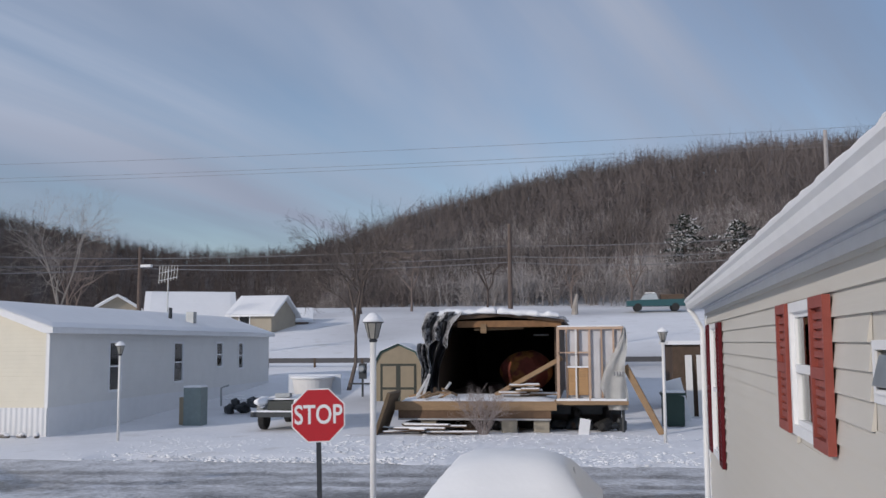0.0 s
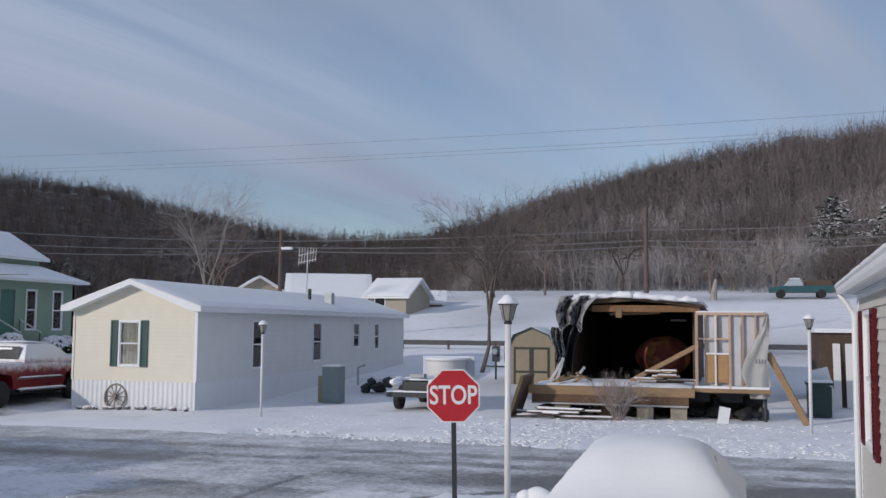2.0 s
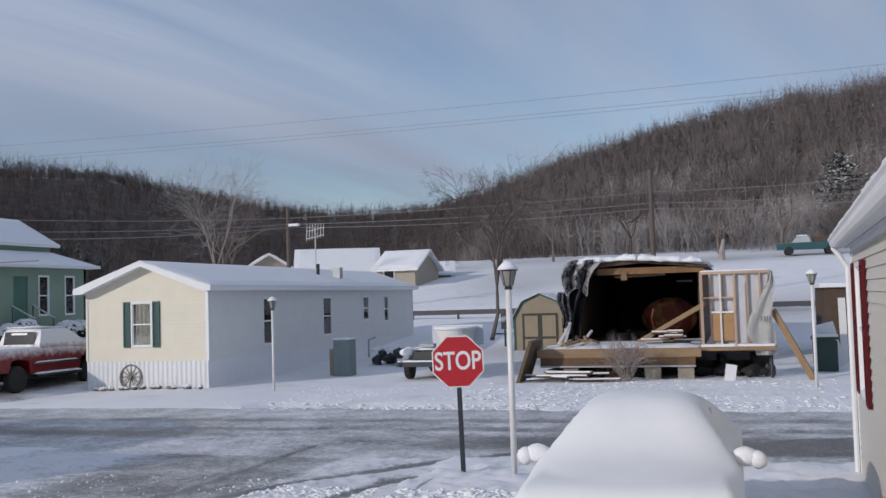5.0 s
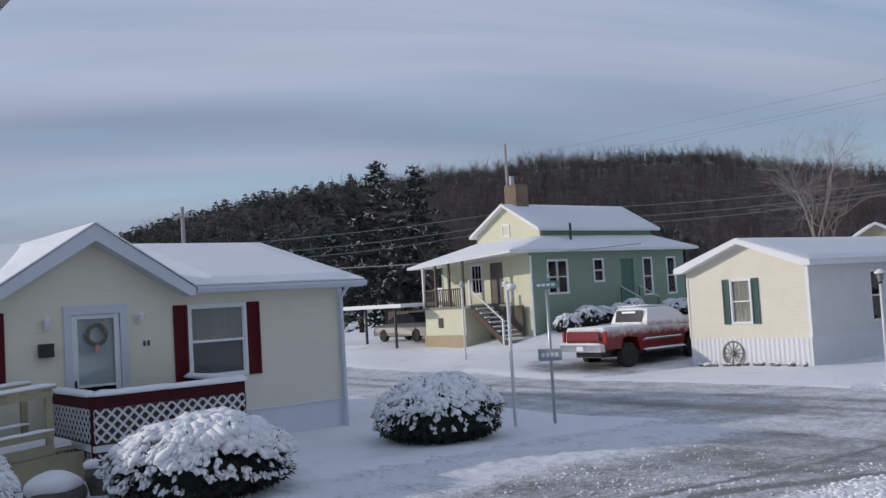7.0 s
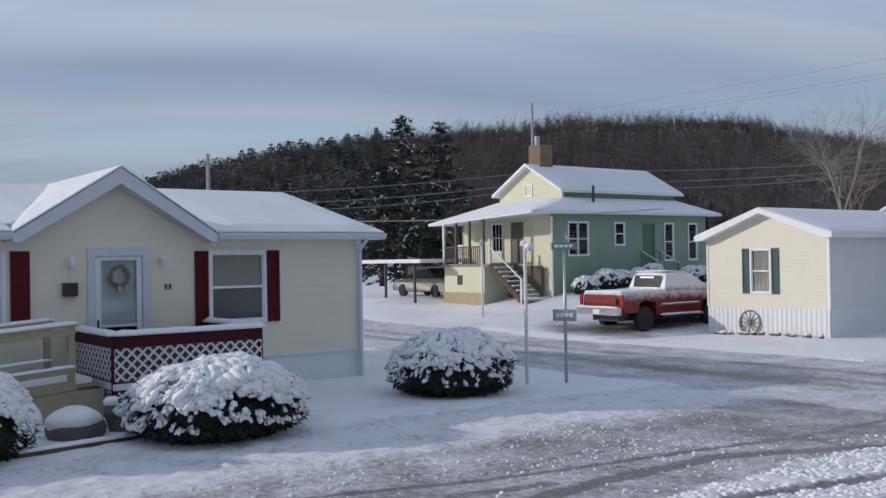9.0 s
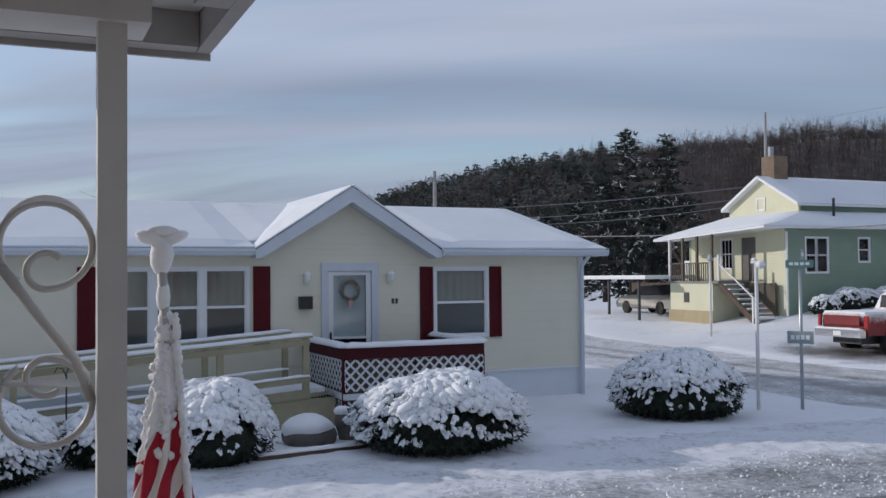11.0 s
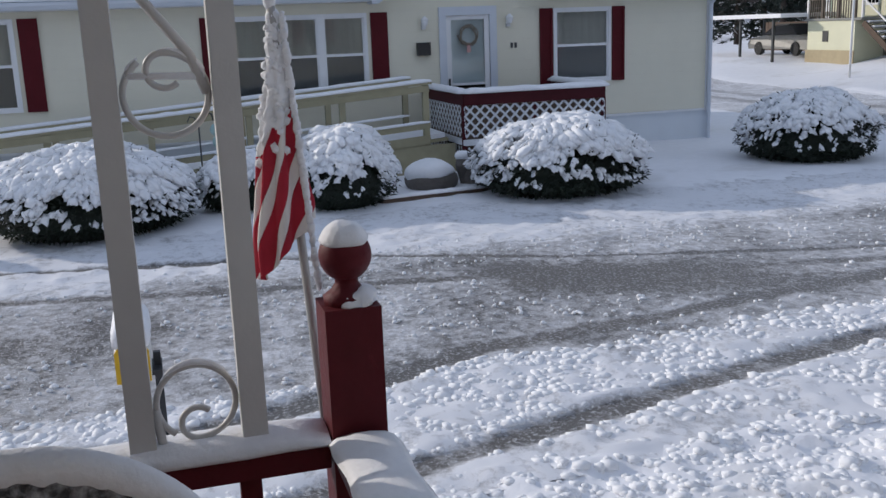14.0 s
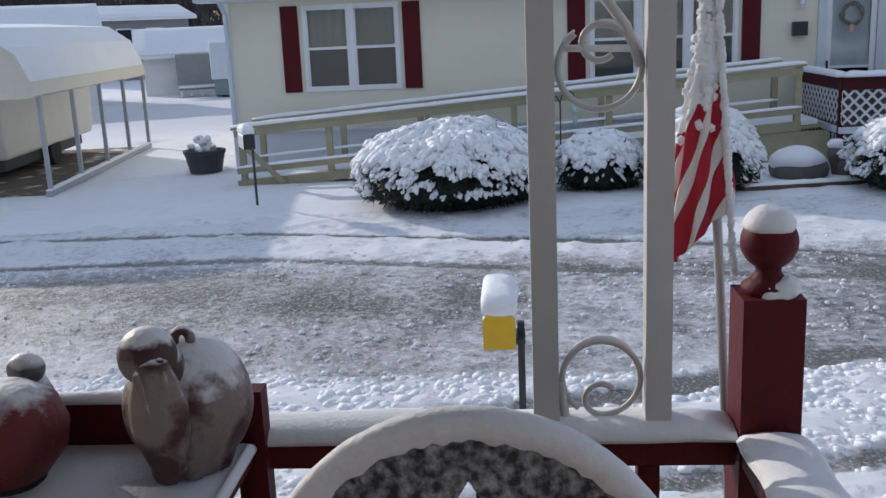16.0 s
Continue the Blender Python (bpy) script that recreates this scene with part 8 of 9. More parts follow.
# small orange-roofed lean-to behind the pickup
lt = thing("timber_lean_to", pose(-22.9, 33.0, gz(-22.9, 33)), "raw timber lean-to with snow on its roof", "lean-to")
part("roof", turned(bx(-0.8, 1.4, -0.6, 1.6, 0, 0.1), pose(0, 0, 2.15, 0, -18, 0)), PLY, lt)
part("roof_snow", turned(bx(-0.8, 1.4, -0.6, 1.6, 0.102, 0.2), pose(0, 0, 2.15, 0, -18, 0)), SNOWY, lt)
for x in (-0.5, 1.2):
    part("post", bx(x, x + 0.1, -0.5, -0.4, -0.1, 2.2 + x * 0.3), WOOD, lt)

# ---- distant houses ----
def polar(az, d):
    a = radians(az)
    return -d * math.sin(a), d * math.cos(a)


TAUPE = mat("taupe_siding", (0.36, 0.32, 0.25), 0.7, var=0.08, scale=1.5, lap=0.2)


def far_house(az, d, w, depth, base, ze, zr, label, gable_front=False, windows=(), wallmat=None, yaw=0):
    x, y = polar(az, d)
    h = thing("distant_house", pose(x, y, 0, 0, 0, az + yaw), label, "house")
    wm = wallmat or TAUPE
    part("wall", bx(-w / 2, w / 2, 0, depth, base, ze), wm, h)
    o = 0.4
    if gable_front:
        part("gable", prism(B(), [(-w / 2, ze), (w / 2, ze), (0, zr - 0.15)], "y", 0, depth), wm, h)
        for s in (-1, 1):
            part("roof", prism(B(), [(s * (w / 2 + o), ze - 0.25), (0, zr), (0, zr - 0.15), (s * (w / 2 + o), ze - 0.4)], "y", -o, depth + o), TRIM, h)
            bm = B()
            snow_slab(bm, [(s * (w / 2 + o), -o, ze - 0.24), (0, -o, zr + 0.01), (0, depth + o, zr + 0.01), (s * (w / 2 + o), depth + o, ze - 0.24)], 0.12)
            part("roof_snow", bm, SNOWY, h)
    else:
        part("gable", prism(B(), [(0, ze), (depth, ze), (depth / 2, zr - 0.15)], "x", -w / 2, w / 2), wm, h)
        for a, b in ((-o, depth / 2), (depth + o, depth / 2)):
            part("roof", prism(B(), [(a, ze - 0.2), (b, zr), (b, zr - 0.15), (a, ze - 0.35)], "x", -w / 2 - o, w / 2 + o), TRIM, h)
            bm = B()
            snow_slab(bm, [(-w / 2 - o, a, ze - 0.19), (w / 2 + o, a, ze - 0.19), (w / 2 + o, b, zr + 0.01), (-w / 2 - o, b, zr + 0.01)], 0.12)
            part("roof_snow", bm, SNOWY, h)
    for wx, wz in windows:
        wdw = part("window", bx(wx - 0.5, wx + 0.5, -0.05, -0.003, wz, wz + 1.1), TRIM, h)
        part("pane", bx(wx - 0.42, wx + 0.42, -0.06, -0.051, wz + 0.08, wz + 1.02), DARKGLASS, wdw)
    return h


far_house(23.3, 84, 6.9, 9, 0.5, 4.9, 7.25, "distant taupe house with broad snowy roof", windows=((2.6, 3.0),))
far_house(27.3, 86, 3.3, 8, 0.5, 5.85, 6.85, "distant taupe wing with snowy front gable", True)
far_house(19.9, 82, 3.5, 6, 0.5, 5.25, 6.75, "distant taupe house with snowy roof and one window", windows=((-0.6, 3.9),), yaw=-22)
far_house(17.4, 88, 2.5, 4, 0.8, 4.9, 5.9, "distant brown shed with snowy roof", wallmat=mat("brown_shed_wall", (0.25, 0.18, 0.13), 0.8))
an = thing("roof_aerial", pose(*polar(24.6, 80), 0), "tall television aerial on a mast above the roofs", "aerial")
part("mast", tube(B(), [(0, 0, 2), (0, 0, 8.6)], 0.05, 6), METAL, an)
for z in (7.9, 8.5):
    part("boom", tube(B(), [(-0.8, 0, z - 0.2), (0.8, 0, z + 0.1)], 0.03, 5), METAL, an)
for k in range(7):
    x = -0.75 + k * 0.25
    part("element", tube(B(), [(x, -0.1, 7.5 + 0.05 * k), (x, 0.1, 8.9)], 0.02, 4), METAL, an)

# ---- poles and wires ----
POLEW = mat("weathered_pole", (0.13, 0.10, 0.085), 0.9, var=0.25, scale=6)
POLEP = mat("pale_grey_pole", (0.36, 0.34, 0.33), 0.85, var=0.2, scale=6)


def pole(az, d, top, material, label, arm=True, can=False, r=0.15):
    x, y = polar(az, d)
    p = thing("utility_pole", pose(x, y, 0, 0, 0, az), label, "utility pole", "utility poles")
    part("shaft", tube(B(), [(0, 0, gz(x, y) - 0.5), (0, 0, top)], [r * 1.25, r * 0.8], 10), material, p)
    if arm:
        part("crossarm", bx(-0.7, 0.7, -0.2, -0.12, top - 0.72, top - 0.62), material, p)
        for k in (-0.6, -0.25, 0.25, 0.6):
            part("insulator", tube(B(), [(k, -0.15, top - 0.6), (k, -0.15, top - 0.35)], 0.05, 6), METAL, p)
    if can:
        part("transformer", tube(B(), [(0.30, -0.1, top - 3.0), (0.30, -0.1, top - 2.2)], 0.18, 12), METAL, p)
    return x, y


pole(4.8, 62, 10.2, POLEW, "dark wooden utility pole on the field's edge", False)
px_, py_ = pole(26.2, 66, 9.0, POLEW, "dark wooden utility pole with a street light arm", False)
la = thing("street_light", pose(px_, py_, 0), "small street light head on a short arm", "street light")
part("arm", tube(B(), [(0, 0, 7.6), (0.5, -0.4, 7.7)], 0.04, 6), METAL, la)
part("head", bx(0.3, 1.0, -0.6, -0.3, 7.62, 7.78), TRIM, la, bevel=0.04)
pole(47.5, 63, 12.6, POLEP, "pale utility pole with transformer behind the chimney", False, True, 0.10)
pole(66.6, 66, 9.8, POLEP, "pale utility pole with crossarm behind the house", True)
pole(-13.2, 62, 15.3, POLEP, "pale utility pole above the eave", False)
WIRE = mat("grey_wire", (0.22, 0.22, 0.23), 0.6)


def wire(a, b, sag, r=0.024):
    w = thing("overhead_wire", pose(0, 0, 0), "thin overhead utility wire strung between poles", "wire", "overhead wires")
    a, b = Vector(a), Vector(b)
    part("strand", tube(B(), [a.lerp(b, k / 14) - Z * (sag * 4 * (k / 14) * (1 - k / 14)) for k in range(15)], r, 5, False), WIRE, w)


def at_(az, d, z):
    return (*polar(az, d), z)


for dz, sag in ((0.0, 0.35), (-0.35, 0.5), (0.7, 0.25)):
    wire(at_(66.6, 66, 6.4 + dz), at_(47.5, 63, 7.4 + dz), sag)
    wire(at_(47.5, 63, 7.4 + dz), at_(26.2, 66, 7.8 + dz * 0.6), sag)
    wire(at_(26.2, 66, 7.8 + dz * 0.6), at_(4.8, 62, 8.1 + dz), sag * 0.6)
    wire(at_(4.8, 62, 8.1 + dz), at_(-13.2, 62, 8.4 + dz), sag)
wire(at_(66.6, 66, 5.6), at_(40, 40, 4.4), 0.4)
for z0, z1 in ((31.5, 33.0), (29.3, 31.0), (28.7, 30.4)):
    wire(at_(45, 186, z0 - 1.2), at_(-20, 150, z1), 1.0, 0.022)

# ---- low guard rail across the field ----
gr = thing("field_guard_rail", pose(0, 0, 0), "low dark guard rail across the snowy field", "guard rail")
for k in range(24):
    x0 = -38 + k * 3.0
    x1 = x0 + 3.0
    part("rail", beam(B(), (x0, 58.0, gz(x0, 58) + 0.42), (x1, 58.0, gz(x1, 58) + 0.42), 0.06, 0.30), mat("dark_rail", (0.08, 0.08, 0.085), 0.7), gr)
    part("post", bx(x0 - 0.06, x0 + 0.06, 57.95, 58.07, gz(x0, 58) - 0.2, gz(x0, 58) + 0.55), DARKWOOD, gr)

# ---- west side: carport, camper, sheds ----
def barrel_carport():
    c = thing("arched_carport", pose(-15.93, -7.93, -0.17, 0, 0, 186.6), "white arched metal carport with snow on its roof", "carport")
    L, W, ze, zt = 6.8, 4.6, 1.95, 2.86
    arc = [(0, ze - 0.22), (0.02, ze), (0.22, ze + 0.45), (0.7, ze + 0.78), (W / 2, zt), (W - 0.7, ze + 0.78), (W - 0.22, ze + 0.45), (W - 0.02, ze), (W, ze - 0.22)]
    bm = B()
    prism(bm, arc + [(p[0] * 0.97 + W * 0.015, p[1] - 0.04) for p in arc[::-1]], "x", -0.3, L + 0.1)
    part("roof", bm, mat("cream_carport_metal", (0.66, 0.62, 0.52), 0.45, var=0.04), c, "cream sheet-metal roof")
    bm = B()
    prism(bm, [(p[0], p[1] + 0.01) for p in arc[1:-1]] + [(p[0] * 0.98 + W * 0.01, p[1] + 0.13) for p in arc[1:-1][::-1]], "x", -0.32, L + 0.1)
    part("snow", bm, SNOWY, c, smooth=False)
    part("end_panel", prism(B(), [(p[0] * 0.97 + W * 0.015, p[1] - 0.05) for p in arc], "x", -0.24, -0.22), MATS["cream_carport_metal"], c, "cream sheet-metal end panel")
    POST = mat("grey_post", (0.38, 0.40, 0.42), 0.5, 0.4)
    for k in range(5):
        for y in (0.05, W - 0.05):
            part("post", bx(k * 1.69 - 0.035, k * 1.69 + 0.035, y - 0.035, y + 0.035, -0.1, ze - 0.1), POST, c)
    for y in (0.05, W - 0.05):
        part("base_rail", bx(-0.1, L, y - 0.05, y + 0.05, 0.0, 0.1), POST, c)
        part("base_snow", snow_bar(B(), (-0.1, y, 0.1), (L, y, 0.1), 0.1, 0.05, 20), SNOW, c, smooth=True)
    cm = thing("camper_trailer", pose(-17.3, -9.45, -0.17, 0, 0, 186.6), "cream camper trailer parked under the carport", "trailer")
    out = [(0.1, 0.45), (5.2, 0.45), (5.4, 0.7), (5.4, 2.1), (5.1, 2.4), (0.4, 2.4), (0.05, 2.1), (0.0, 0.8)]
    part("body", prism(B(), out, "y", 0, 2.2), mat("cream_camper", (0.66, 0.64, 0.58), 0.4, var=0.06), cm, bevel=0.05)
    part("chassis", bx(0.4, 5.0, 0.2, 2.0, 0.2, 0.44), DARKMETAL, cm)
    for y in (0.1, 2.1):
        w = part("wheel", turned(lathe(B(), [(0.15, -0.09), (0.3, -0.09), (0.32, 0), (0.3, 0.09), (0.15, 0.09)], 20), pose(2.7, y, 0.32, 90, 0, 0)), RUBBER, cm)
        part("rim", turned(lathe(B(), [(0.16, -0.05), (0.16, 0.05)], 14), pose(2.7, y, 0.32, 90, 0, 0)), METAL, w)
    bg_ = part("dirt_floor", bx(0.1, L, 0.2, W - 0.2, 0.0, 0.02), mat("bare_dirt", (0.16, 0.13, 0.10), 0.95, var=0.4, scale=4, bump=0.4, color2=(0.6, 0.6, 0.6), patch=(2.0, 0.55, 0.65)), c, "bare dirt floor")
    return c


barrel_carport()
far_house(108.7, 45, 3.6, 4.5, -0.5, 1.78, 2.7, "white garden shed with snowy roof across the yard", wallmat=SIDING_W)
x_, y_ = polar(108.0, 43.4)
sd = thing("shed_ramp", pose(x_, y_, -0.17, 0, 0, 108), "low timber ramp before the white shed", "ramp")
part("deck", bx(-0.9, 1.0, -0.6, 0.4, 0.28, 0.36), WGREY, sd)
part("snow", bx(-0.9, 1.0, -0.6, 0.4, 0.362, 0.43), SNOW, sd)
for k in range(5):
    part("leg", bx(-0.85 + k * 0.42, -0.77 + k * 0.42, -0.6, -0.52, 0, 0.28), WHITEP, sd)
part("screen_panel", bx(-0.95, 0.75, 0.42, 0.46, 0.45, 1.75), mat("grey_screen", (0.28, 0.28, 0.28), 0.7), sd)
tr = thing("utility_trailer", pose(*polar(106.9, 41), -0.17, 0, 0, 108), "pale box trailer beside the shed", "trailer")
part("box", bx(-0.3, 1.6, 0, 2.0, 0.75, 2.2), GREYTRIM, tr)
part("snow", bx(-0.3, 1.6, 0, 2.0, 2.202, 2.3), SNOWY, tr)
part("skirt", bx(-0.2, 1.5, 0.1, 1.9, 0.1, 0.748), UGREY, tr)
far_house(111.9, 62, 8.6, 4.3, -0.5, 3.7, 4.25, "grey single-storey house with snowy roof", windows=((-2.9, 1.8), (-1.6, 1.8), (0.1, 1.8), (2.0, 1.8)), wallmat=mat("grey_house_siding", (0.24, 0.24, 0.24), 0.7, var=0.08), yaw=22)
far_house(117.0, 40, 5.0, 5, -0.5, 2.6, 3.75, "pale outbuilding with rounded snowy roof", wallmat=SIDING_W)

# ---- trees ----
bare_tree(*polar(30.2, 92), 15.6, 21, "tall pale sycamore rising above the roofs", 0.17, 3, 7, 0.46, 0.74, 0.24, mat("pale_bark", (0.33, 0.30, 0.27), 0.9, var=0.3, scale=2))
bare_tree(*polar(29.5, 95), 12.0, 22, "leafless tree on the valley floor", 0.2, 3, 6, 0.5, 0.74, 0.24, TWIGGY)
for k, (az, d, h) in enumerate(((51.5, 72, 9), (49.0, 76, 8), (58.5, 78, 8.5), (43, 78, 7), (38, 82, 7), (10.5, 100, 9), (6, 104, 8), (1.0, 100, 7), (13.5, 96, 8), (-2.5, 104, 8), (86.3, 46, 7.8), (83.6, 50, 6.5))):
    bare_tree(*polar(az, d), h, 40 + k, "leafless frosty tree at the wood's edge", 0.16, 3, 4, 0.6, 0.72, 0.25, TWIGGY if k % 2 else BARK)
stump = thing("tree_stump", pose(*polar(0.9, 90), gz(*polar(0.9, 90))), "pale broken tree trunk on the crest", "tree trunk")
part("trunk", tube(B(), [(0, 0, -0.3), (0.05, 0, 0.8), (0.25, 0, 1.9)], [0.35, 0.26, 0.12], 8), MATS["pale_bark"], stump)


def conifer_soup(places, seed, tiers=9, per=11):
    rng = np.random.RandomState(seed)
    V, F = [], []
    for x, y, z, h, w in places:
        for t in range(tiers):
            f = 0.10 + 0.88 * t / tiers
            r = w * (1 - f) ** 0.6 * rng.uniform(0.7, 1.2)
            for k in range(per):
                a = rng.uniform(0, 6.283)
                rr = r * rng.uniform(0.6, 1.2)
                c, s = math.cos(a), math.sin(a)
                zz = z + h * (f + rng.uniform(-0.03, 0.03))
                i = len(V)
                ww = 0.10 * h / 10 + 0.16 * rr
                V += [(x, y, zz + 0.03 * h), (x + rr * c - ww * s, y + rr * s + ww * c, zz - 0.05 * h), (x + rr * 1.15 * c, y + rr * 1.15 * s, zz - 0.02 * h), (x + rr * c + ww * s, y + rr * s - ww * c, zz - 0.06 * h)]
                F += [(i, i + 1, i + 2), (i, i + 2, i + 3)]
        i = len(V)
        V += [(x - 0.03 * w, y, z + h * 0.9), (x + 0.03 * w, y, z + h * 0.9), (x, y, z + h * 1.04)]
        F.append((i, i + 1, i + 2))
    return V, F


PINE = mat("dark_pine_needles", (0.030, 0.042, 0.034), 0.8, var=0.5, scale=0.9, color2=(0.20, 0.21, 0.21), patch=(0.7, 0.60, 0.75))


def pine_soup(h, w, seed, low=0.12, snow=0.12):
    """An uneven pine: limbs of differing reach, each with tufts of needles, some of them under snow."""
    rng = np.random.RandomState(seed)
    V, F, SV, SF = [], [], [], []
    lop = rng.uniform(0, 6.283)
    n = int(50 + 5 * h)
    for k in range(n):
        f = low + (0.99 - low) * (k / n) ** 0.85
        a = k * 2.4 + rng.uniform(-0.5, 0.5)
        reach = w * (1 - f) ** 0.75 * rng.uniform(0.45, 1.25) * (1 + 0.25 * math.cos(a - lop)) + 0.10 * w * (1 - f) + 0.12
        rise = rng.uniform(-0.05, 0.28) * (0.4 + f)
        c, s_ = math.cos(a), math.sin(a)
        for j in range(3 + int(reach * 2.2)):
            u = rng.uniform(0.12, 1.0)
            p = np.array([c * reach * u, s_ * reach * u, h * f + rise * reach * u - 0.16 * reach * u * u])
            white = rng.uniform() < snow
            for m_ in range(6):
                d = rng.normal(0, 1, 3) * np.array([1, 1, 0.55]) + np.array([c, s_, 0.25]) * 0.7
                d /= np.linalg.norm(d)
                e = np.cross(d, rng.normal(0, 1, 3))
                e *= 0.075 / np.linalg.norm(e)
                L = rng.uniform(0.28, 0.60)
                A, Q = (SV, SF) if white and m_ < 4 else (V, F)
                i = len(A)
                A += [tuple(p - e), tuple(p + e), tuple(p + d * L)]
                Q.append((i, i + 1, i + 2))
    return V, F, SV, SF


for k, (az, d, h, w, lab) in enumerate(((55.2, 82, 14.9, 5.2, "tall ragged dark pine dusted with snow"), (53.0, 84, 14.6, 4.4, "tall narrow-topped pine dusted with snow"), (56.6, 83, 10.8, 5.2, "broad dark pine dusted with snow"), (51.8, 80, 8.6, 4.2, "lower dark pine dusted with snow"), (54.2, 79, 9.5, 5.2, "broad dark pine dusted with snow"), (58.2, 86, 9.2, 5.0, "dark pine at the wood's edge"), (60.0, 88, 8.0, 4.6, "dark pine at the wood's edge"),
                                        (-5.6, 118, 8.5, 5.6, "broad snow-laden hemlock on the hillside"), (-8.5, 116, 7.4, 6.0, "broad snow-laden hemlock on the hillside"), (-11.2, 114, 7.6, 5.4, "broad snow-laden hemlock on the hillside"), (78.2, 42, 5.0, 1.9, "small conifer behind the snowy roof"), (76.6, 43, 4.6, 1.7, "small conifer behind the snowy roof"), (79.8, 43, 4.4, 1.6, "small conifer behind the snowy roof"))):
    x, y = polar(az, d)
    t = thing("conifer", pose(x, y, gz(x, y)), lab, "tree")
    part("trunk", tube(B(), [(0, 0, -0.3), (0, 0, h * 0.95)], [0.25, 0.03], 6), BARK, t)
    V, F, SV, SF = pine_soup(h, w, 70 + k, 0.10, 0.42 if az < 0 else 0.08)
    soup("crown", V, F, PINE, t, kind="stuff")
    soup("snow", SV, SF, SNOWC, t, kind="stuff")


def wood_soup(n, az0, az1, t0, t1, hmin, hmax, seed, branches=14, rad=0.075, ring=None):
    """Many leafless trees on the hillside: a thin trunk and a rounded crown of fine twigs each."""
    rng = np.random.RandomState(seed)
    az = rng.uniform(az0, az1, n)
    rr = np.interp(az, RIDGE_AZ, RIDGE_R)
    st_ = np.where(rr < 250, 0.55, 0.5) * rr
    r = st_ + (rr - st_) * (t0 + (t1 - t0) * rng.uniform(0, 1, n)) if ring is None else rng.uniform(*ring, n)
    x, y = -r * np.sin(np.radians(az)), r * np.cos(np.radians(az))
    z = ground_height(x, y) - 0.3
    h = rng.uniform(hmin, hmax, n) * (1 + 0.14 * fbm(x, y, 0.06, 2, seed))
    V, F = [], []
    base = np.stack([x, y, z], 1)
    lean = np.stack([rng.normal(0, 0.035, n) * h, rng.normal(0, 0.035, n) * h, 0.70 * h], 1)
    tops = base + lean
    side = np.stack([np.cos(np.radians(az)), np.sin(np.radians(az)), np.zeros(n)], 1)
    k = np.arange(n) * 3
    off = 0

    def add(p, w, q):
        nonlocal off
        V.append(np.stack([p - w, p + w, q], 1).reshape(-1, 3))
        F.append(np.stack([k, k + 1, k + 2], 1) + off)
        off += 3 * n
    add(base, side * rad * 0.7, tops)
    wide = rng.uniform(0.20, 0.34, n)
    for b in range(branches):
        f = rng.uniform(0.05, 0.85, n)[:, None]
        p = base + lean * f
        d = rng.normal(0, 1, (n, 3))
        d *= (rng.uniform(0.35, 1, n) ** 0.5 / np.linalg.norm(d, axis=1))[:, None]
        q = base + lean * 0.72 + d * np.stack([wide * h, wide * h, 0.48 * h], 1)
        q[:, 2] = np.maximum(q[:, 2], p[:, 2] + 0.04 * h)
        w = np.cross(q - p, rng.normal(0, 1, (n, 3)))
        w *= (rad * 0.6 / np.linalg.norm(w, axis=1))[:, None]
        add(p, w, q)
        for g in (0.5, 0.75):
            m_ = p + (q - p) * g
            e = q + rng.normal(0, 0.10, (n, 3)) * h[:, None]
            add(m_, w * 0.75, e)
    return np.concatenate(V).tolist(), np.concatenate(F).tolist()


HILLTWIG = mat("hillside_twigs", (0.10, 0.082, 0.076), 0.95, var=0.45, scale=0.05)
FROST = mat("frosted_hill_twigs", (0.36, 0.335, 0.325), 0.95, var=0.45, scale=0.08, color2=(0.135, 0.115, 0.108), patch=(0.05, 0.47, 0.56))
NEARTWIG = mat("near_hill_twigs", (0.155, 0.135, 0.13), 0.95, var=0.5, scale=0.04)
for name, args, m_, lab in (("hillside_wood", (6000, 15, 76, 0.02, 0.975, 6, 10, 1), HILLTWIG, "brown leafless woods covering the far hillside"),
                            ("near_hill_wood", (4200, -32, 17, 0.12, 1.01, 5, 8.5, 2), NEARTWIG, "brown leafless woods covering the near hill"),
                            ("frosted_wood", (2400, -12, 19, -0.05, 0.42, 3.5, 7.0, 3, 18, 0.05), FROST, "pale frosted leafless trees at the hill's foot"),
                            ("ridge_wood", (2600, -32, 66, 0.93, 1.005, 3.5, 6.5, 4), HILLTWIG, "leafless trees standing along the ridge"),
                            ("ridge_brush", (3000, -32, 78, 0.95, 1.0, 2.2, 4.8, 7, 15, 0.07), HILLTWIG, "brush and saplings along the ridge"),
                            ("west_wood", (460, 94, 128, 0, 1, 9, 14, 6, 24, 0.11, (88, 125)), HILLTWIG, "dark leafless trees behind the distant houses")):
    tagged(soup(name, *wood_soup(*args), m_), lab, "woods", kind="stuff")
rng = np.random.RandomState(12)
pl = []
for k in range(620):
    az = rng.uniform(56.5, 76)
    d = np.interp(az, RIDGE_AZ, RIDGE_R) * rng.uniform(0.52, 1.0)
    x, y = polar(az, d)
    pl.append((x, y, gz(x, y), rng.uniform(5.5, 9), rng.uniform(2.6, 4.0)))
for k in range(260):
    az = rng.uniform(36, 57)
    d = np.interp(az, RIDGE_AZ, RIDGE_R) * rng.uniform(0.5, 0.62)
    x, y = polar(az, d)
    if k % 5 == 0:
        pl.append((x, y, gz(x, y), rng.uniform(7, 11), rng.uniform(1.8, 2.8)))
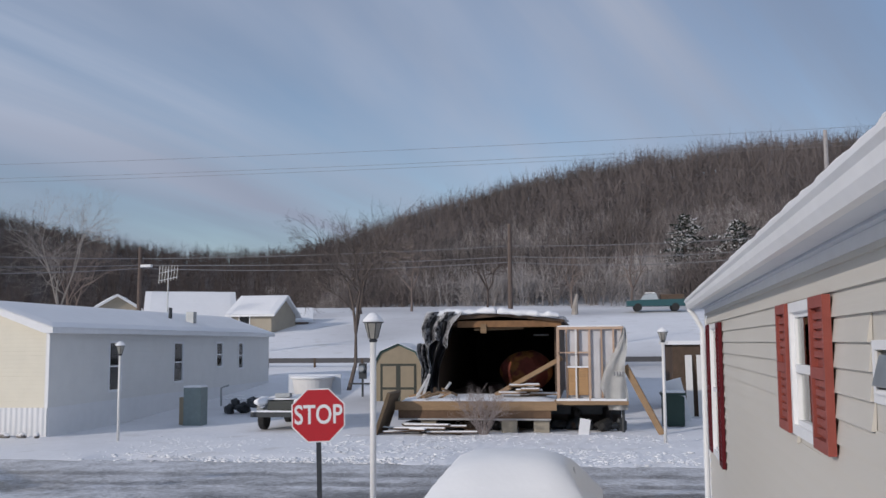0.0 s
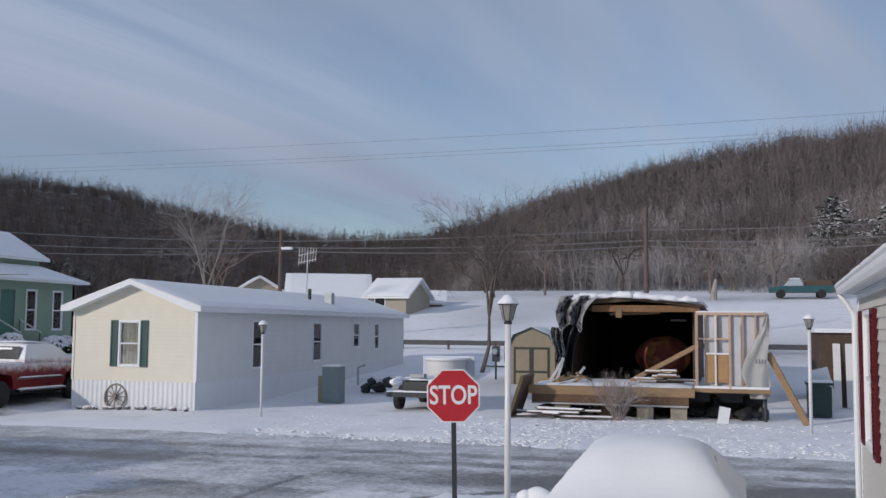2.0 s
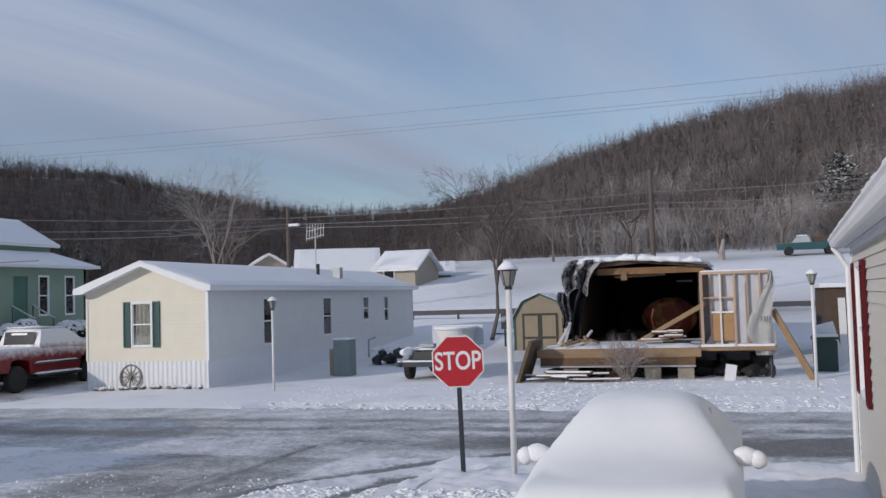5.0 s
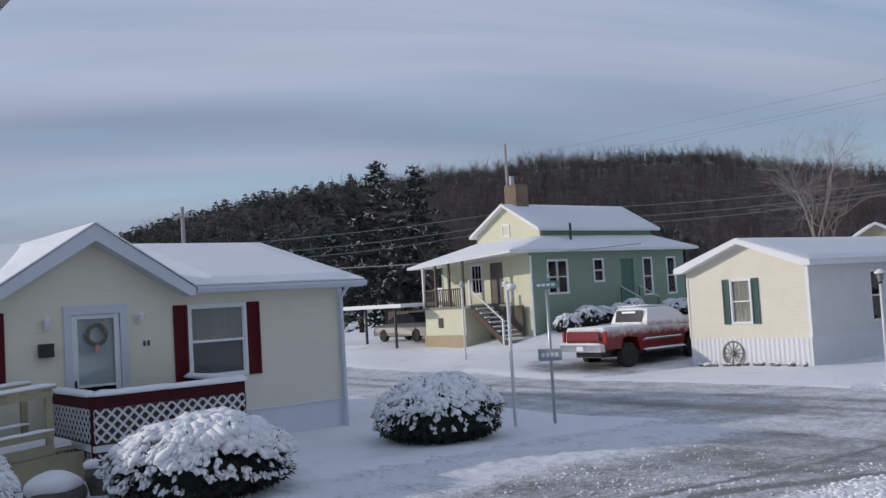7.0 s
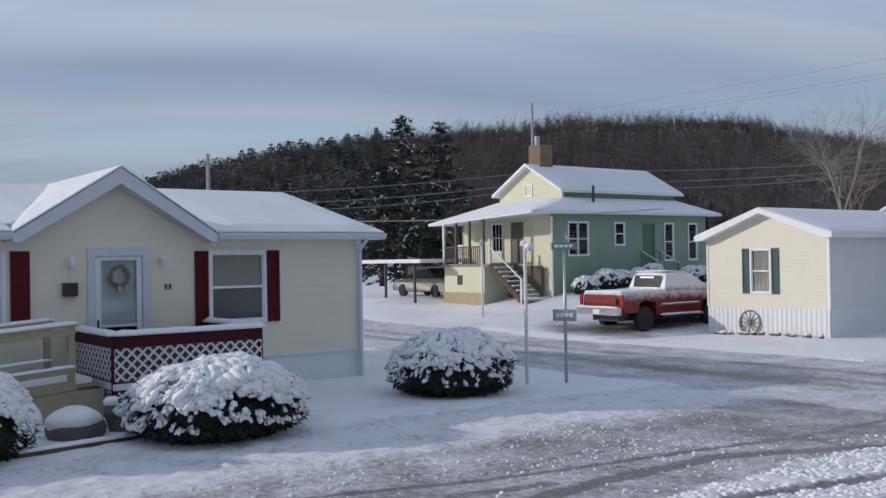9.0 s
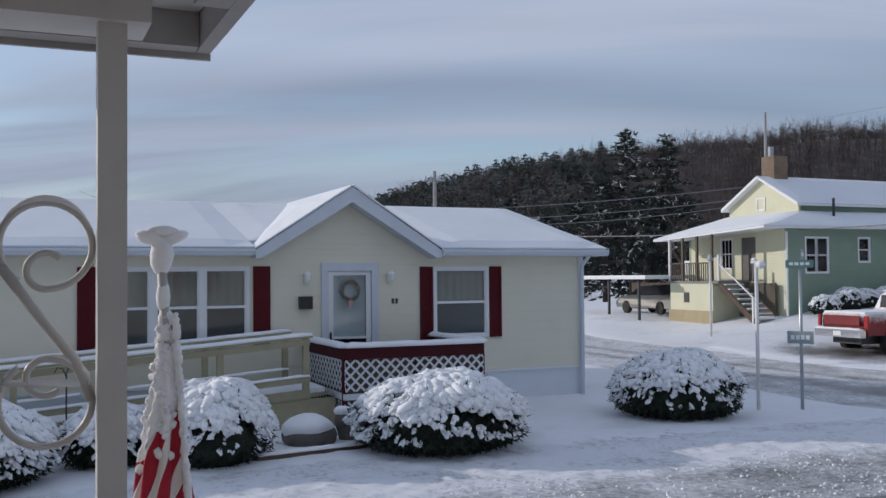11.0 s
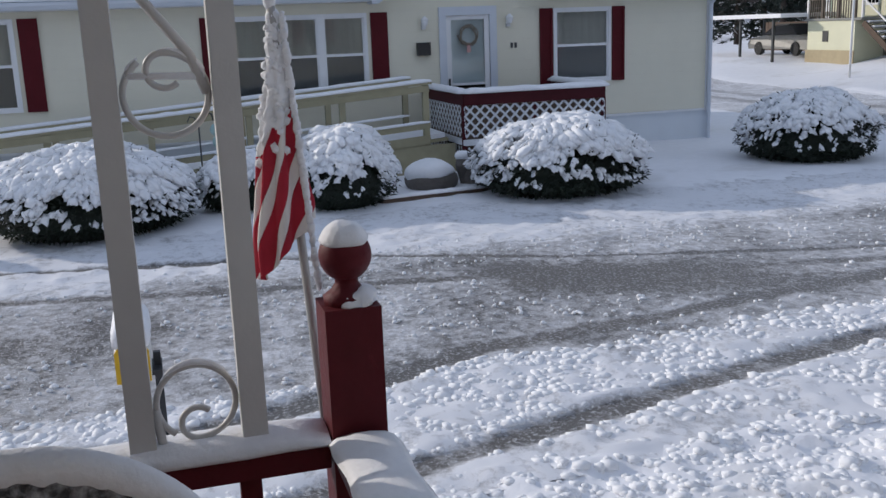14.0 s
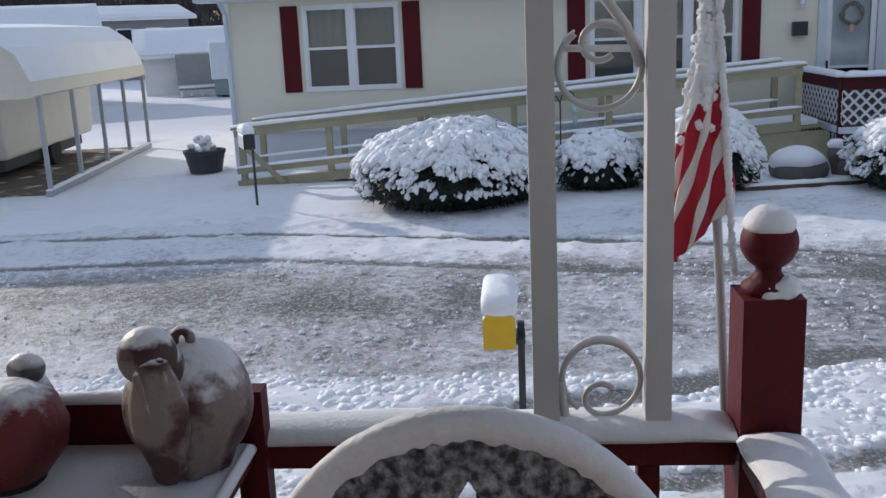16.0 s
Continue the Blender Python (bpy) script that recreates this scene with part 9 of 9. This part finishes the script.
tagged(soup("evergreen_wood", *conifer_soup(pl, 5, 8, 9), mat("hill_pine_needles", (0.040, 0.052, 0.044), 0.85, var=0.5, scale=0.12, color2=(0.11, 0.115, 0.11), patch=(0.06, 0.5, 0.62))), "dark evergreen woods along the descending ridge", "woods", kind="stuff")


# ---- crumbs of slush and frozen snow ----

def crumbs(name, n, x0, x1, y0, y1, rmin, rmax, flat, seed, keep, label):
    rng = np.random.RandomState(seed)
    x, y = rng.uniform(x0, x1, n), rng.uniform(y0, y1, n)
    ok = keep(x, y, bareness(x, y), rng)
    x, y = x[ok], y[ok]
    r = rmin + (rmax - rmin) * rng.uniform(0, 1, len(x)) ** 2.2
    z = np.where(road_mask(x, y) > 0.5, ground_height(x, y) - 0.024 + 0.1 * r, sheet_height(x, y) - 0.15 * r)
    sc_ = np.stack([r * rng.uniform(0.7, 1.4, len(x)), r * rng.uniform(0.7, 1.4, len(x)), r * flat], 1)
    wob = 1 + 0.35 * (rng.uniform(0, 1, (len(x), len(LOW_V), 1)) - 0.5)
    P = LOW_V[None] * wob * sc_[:, None] + np.stack([x, y, z], 1)[:, None]
    F = LOW_F[None] + (np.arange(len(x)) * len(LOW_V))[:, None, None]
    tagged(soup(name, P.reshape(-1, 3).tolist(), F.reshape(-1, 3).tolist(), SNOW, None, True), label, "snow crumbs", kind="stuff")


crumbs("slush_crumbs", 6500, -11.0, -6.3, -9, 13, 0.008, 0.028, 0.8, 3, lambda x, y, b, r: (b < 0.22) & (r.uniform(0, 1, len(x)) < 0.35 + 0.65 * (fbm(x, y, 0.7, 2, 30) > 0)), "crumbs of frozen slush scattered over the lane")
crumbs("verge_snow_lumps", 22000, -6.9, -1.9, -4, 12.5, 0.026, 0.056, 0.5, 4, lambda x, y, b, r: (b < -0.05) & (r.uniform(0, 1, len(x)) < np.clip((-1.9 - x) / 0.9, 0, 1)), "trodden lumpy snow along the verge")

crumbs("yard_snow_lumps", 11000, -14.0, 5.5, 22.8, 30.6, 0.03, 0.085, 0.24, 8, lambda x, y, b, r: r.uniform(0, 1, len(x)) < (0.15 + 0.75 * (fbm(x, y, 0.5, 2, 12) > 0)) * np.clip((5.5 - x) / 4, 0, 1) * np.clip((x + 14) / 2, 0, 1), "trodden lumpy snow before the wrecked home")
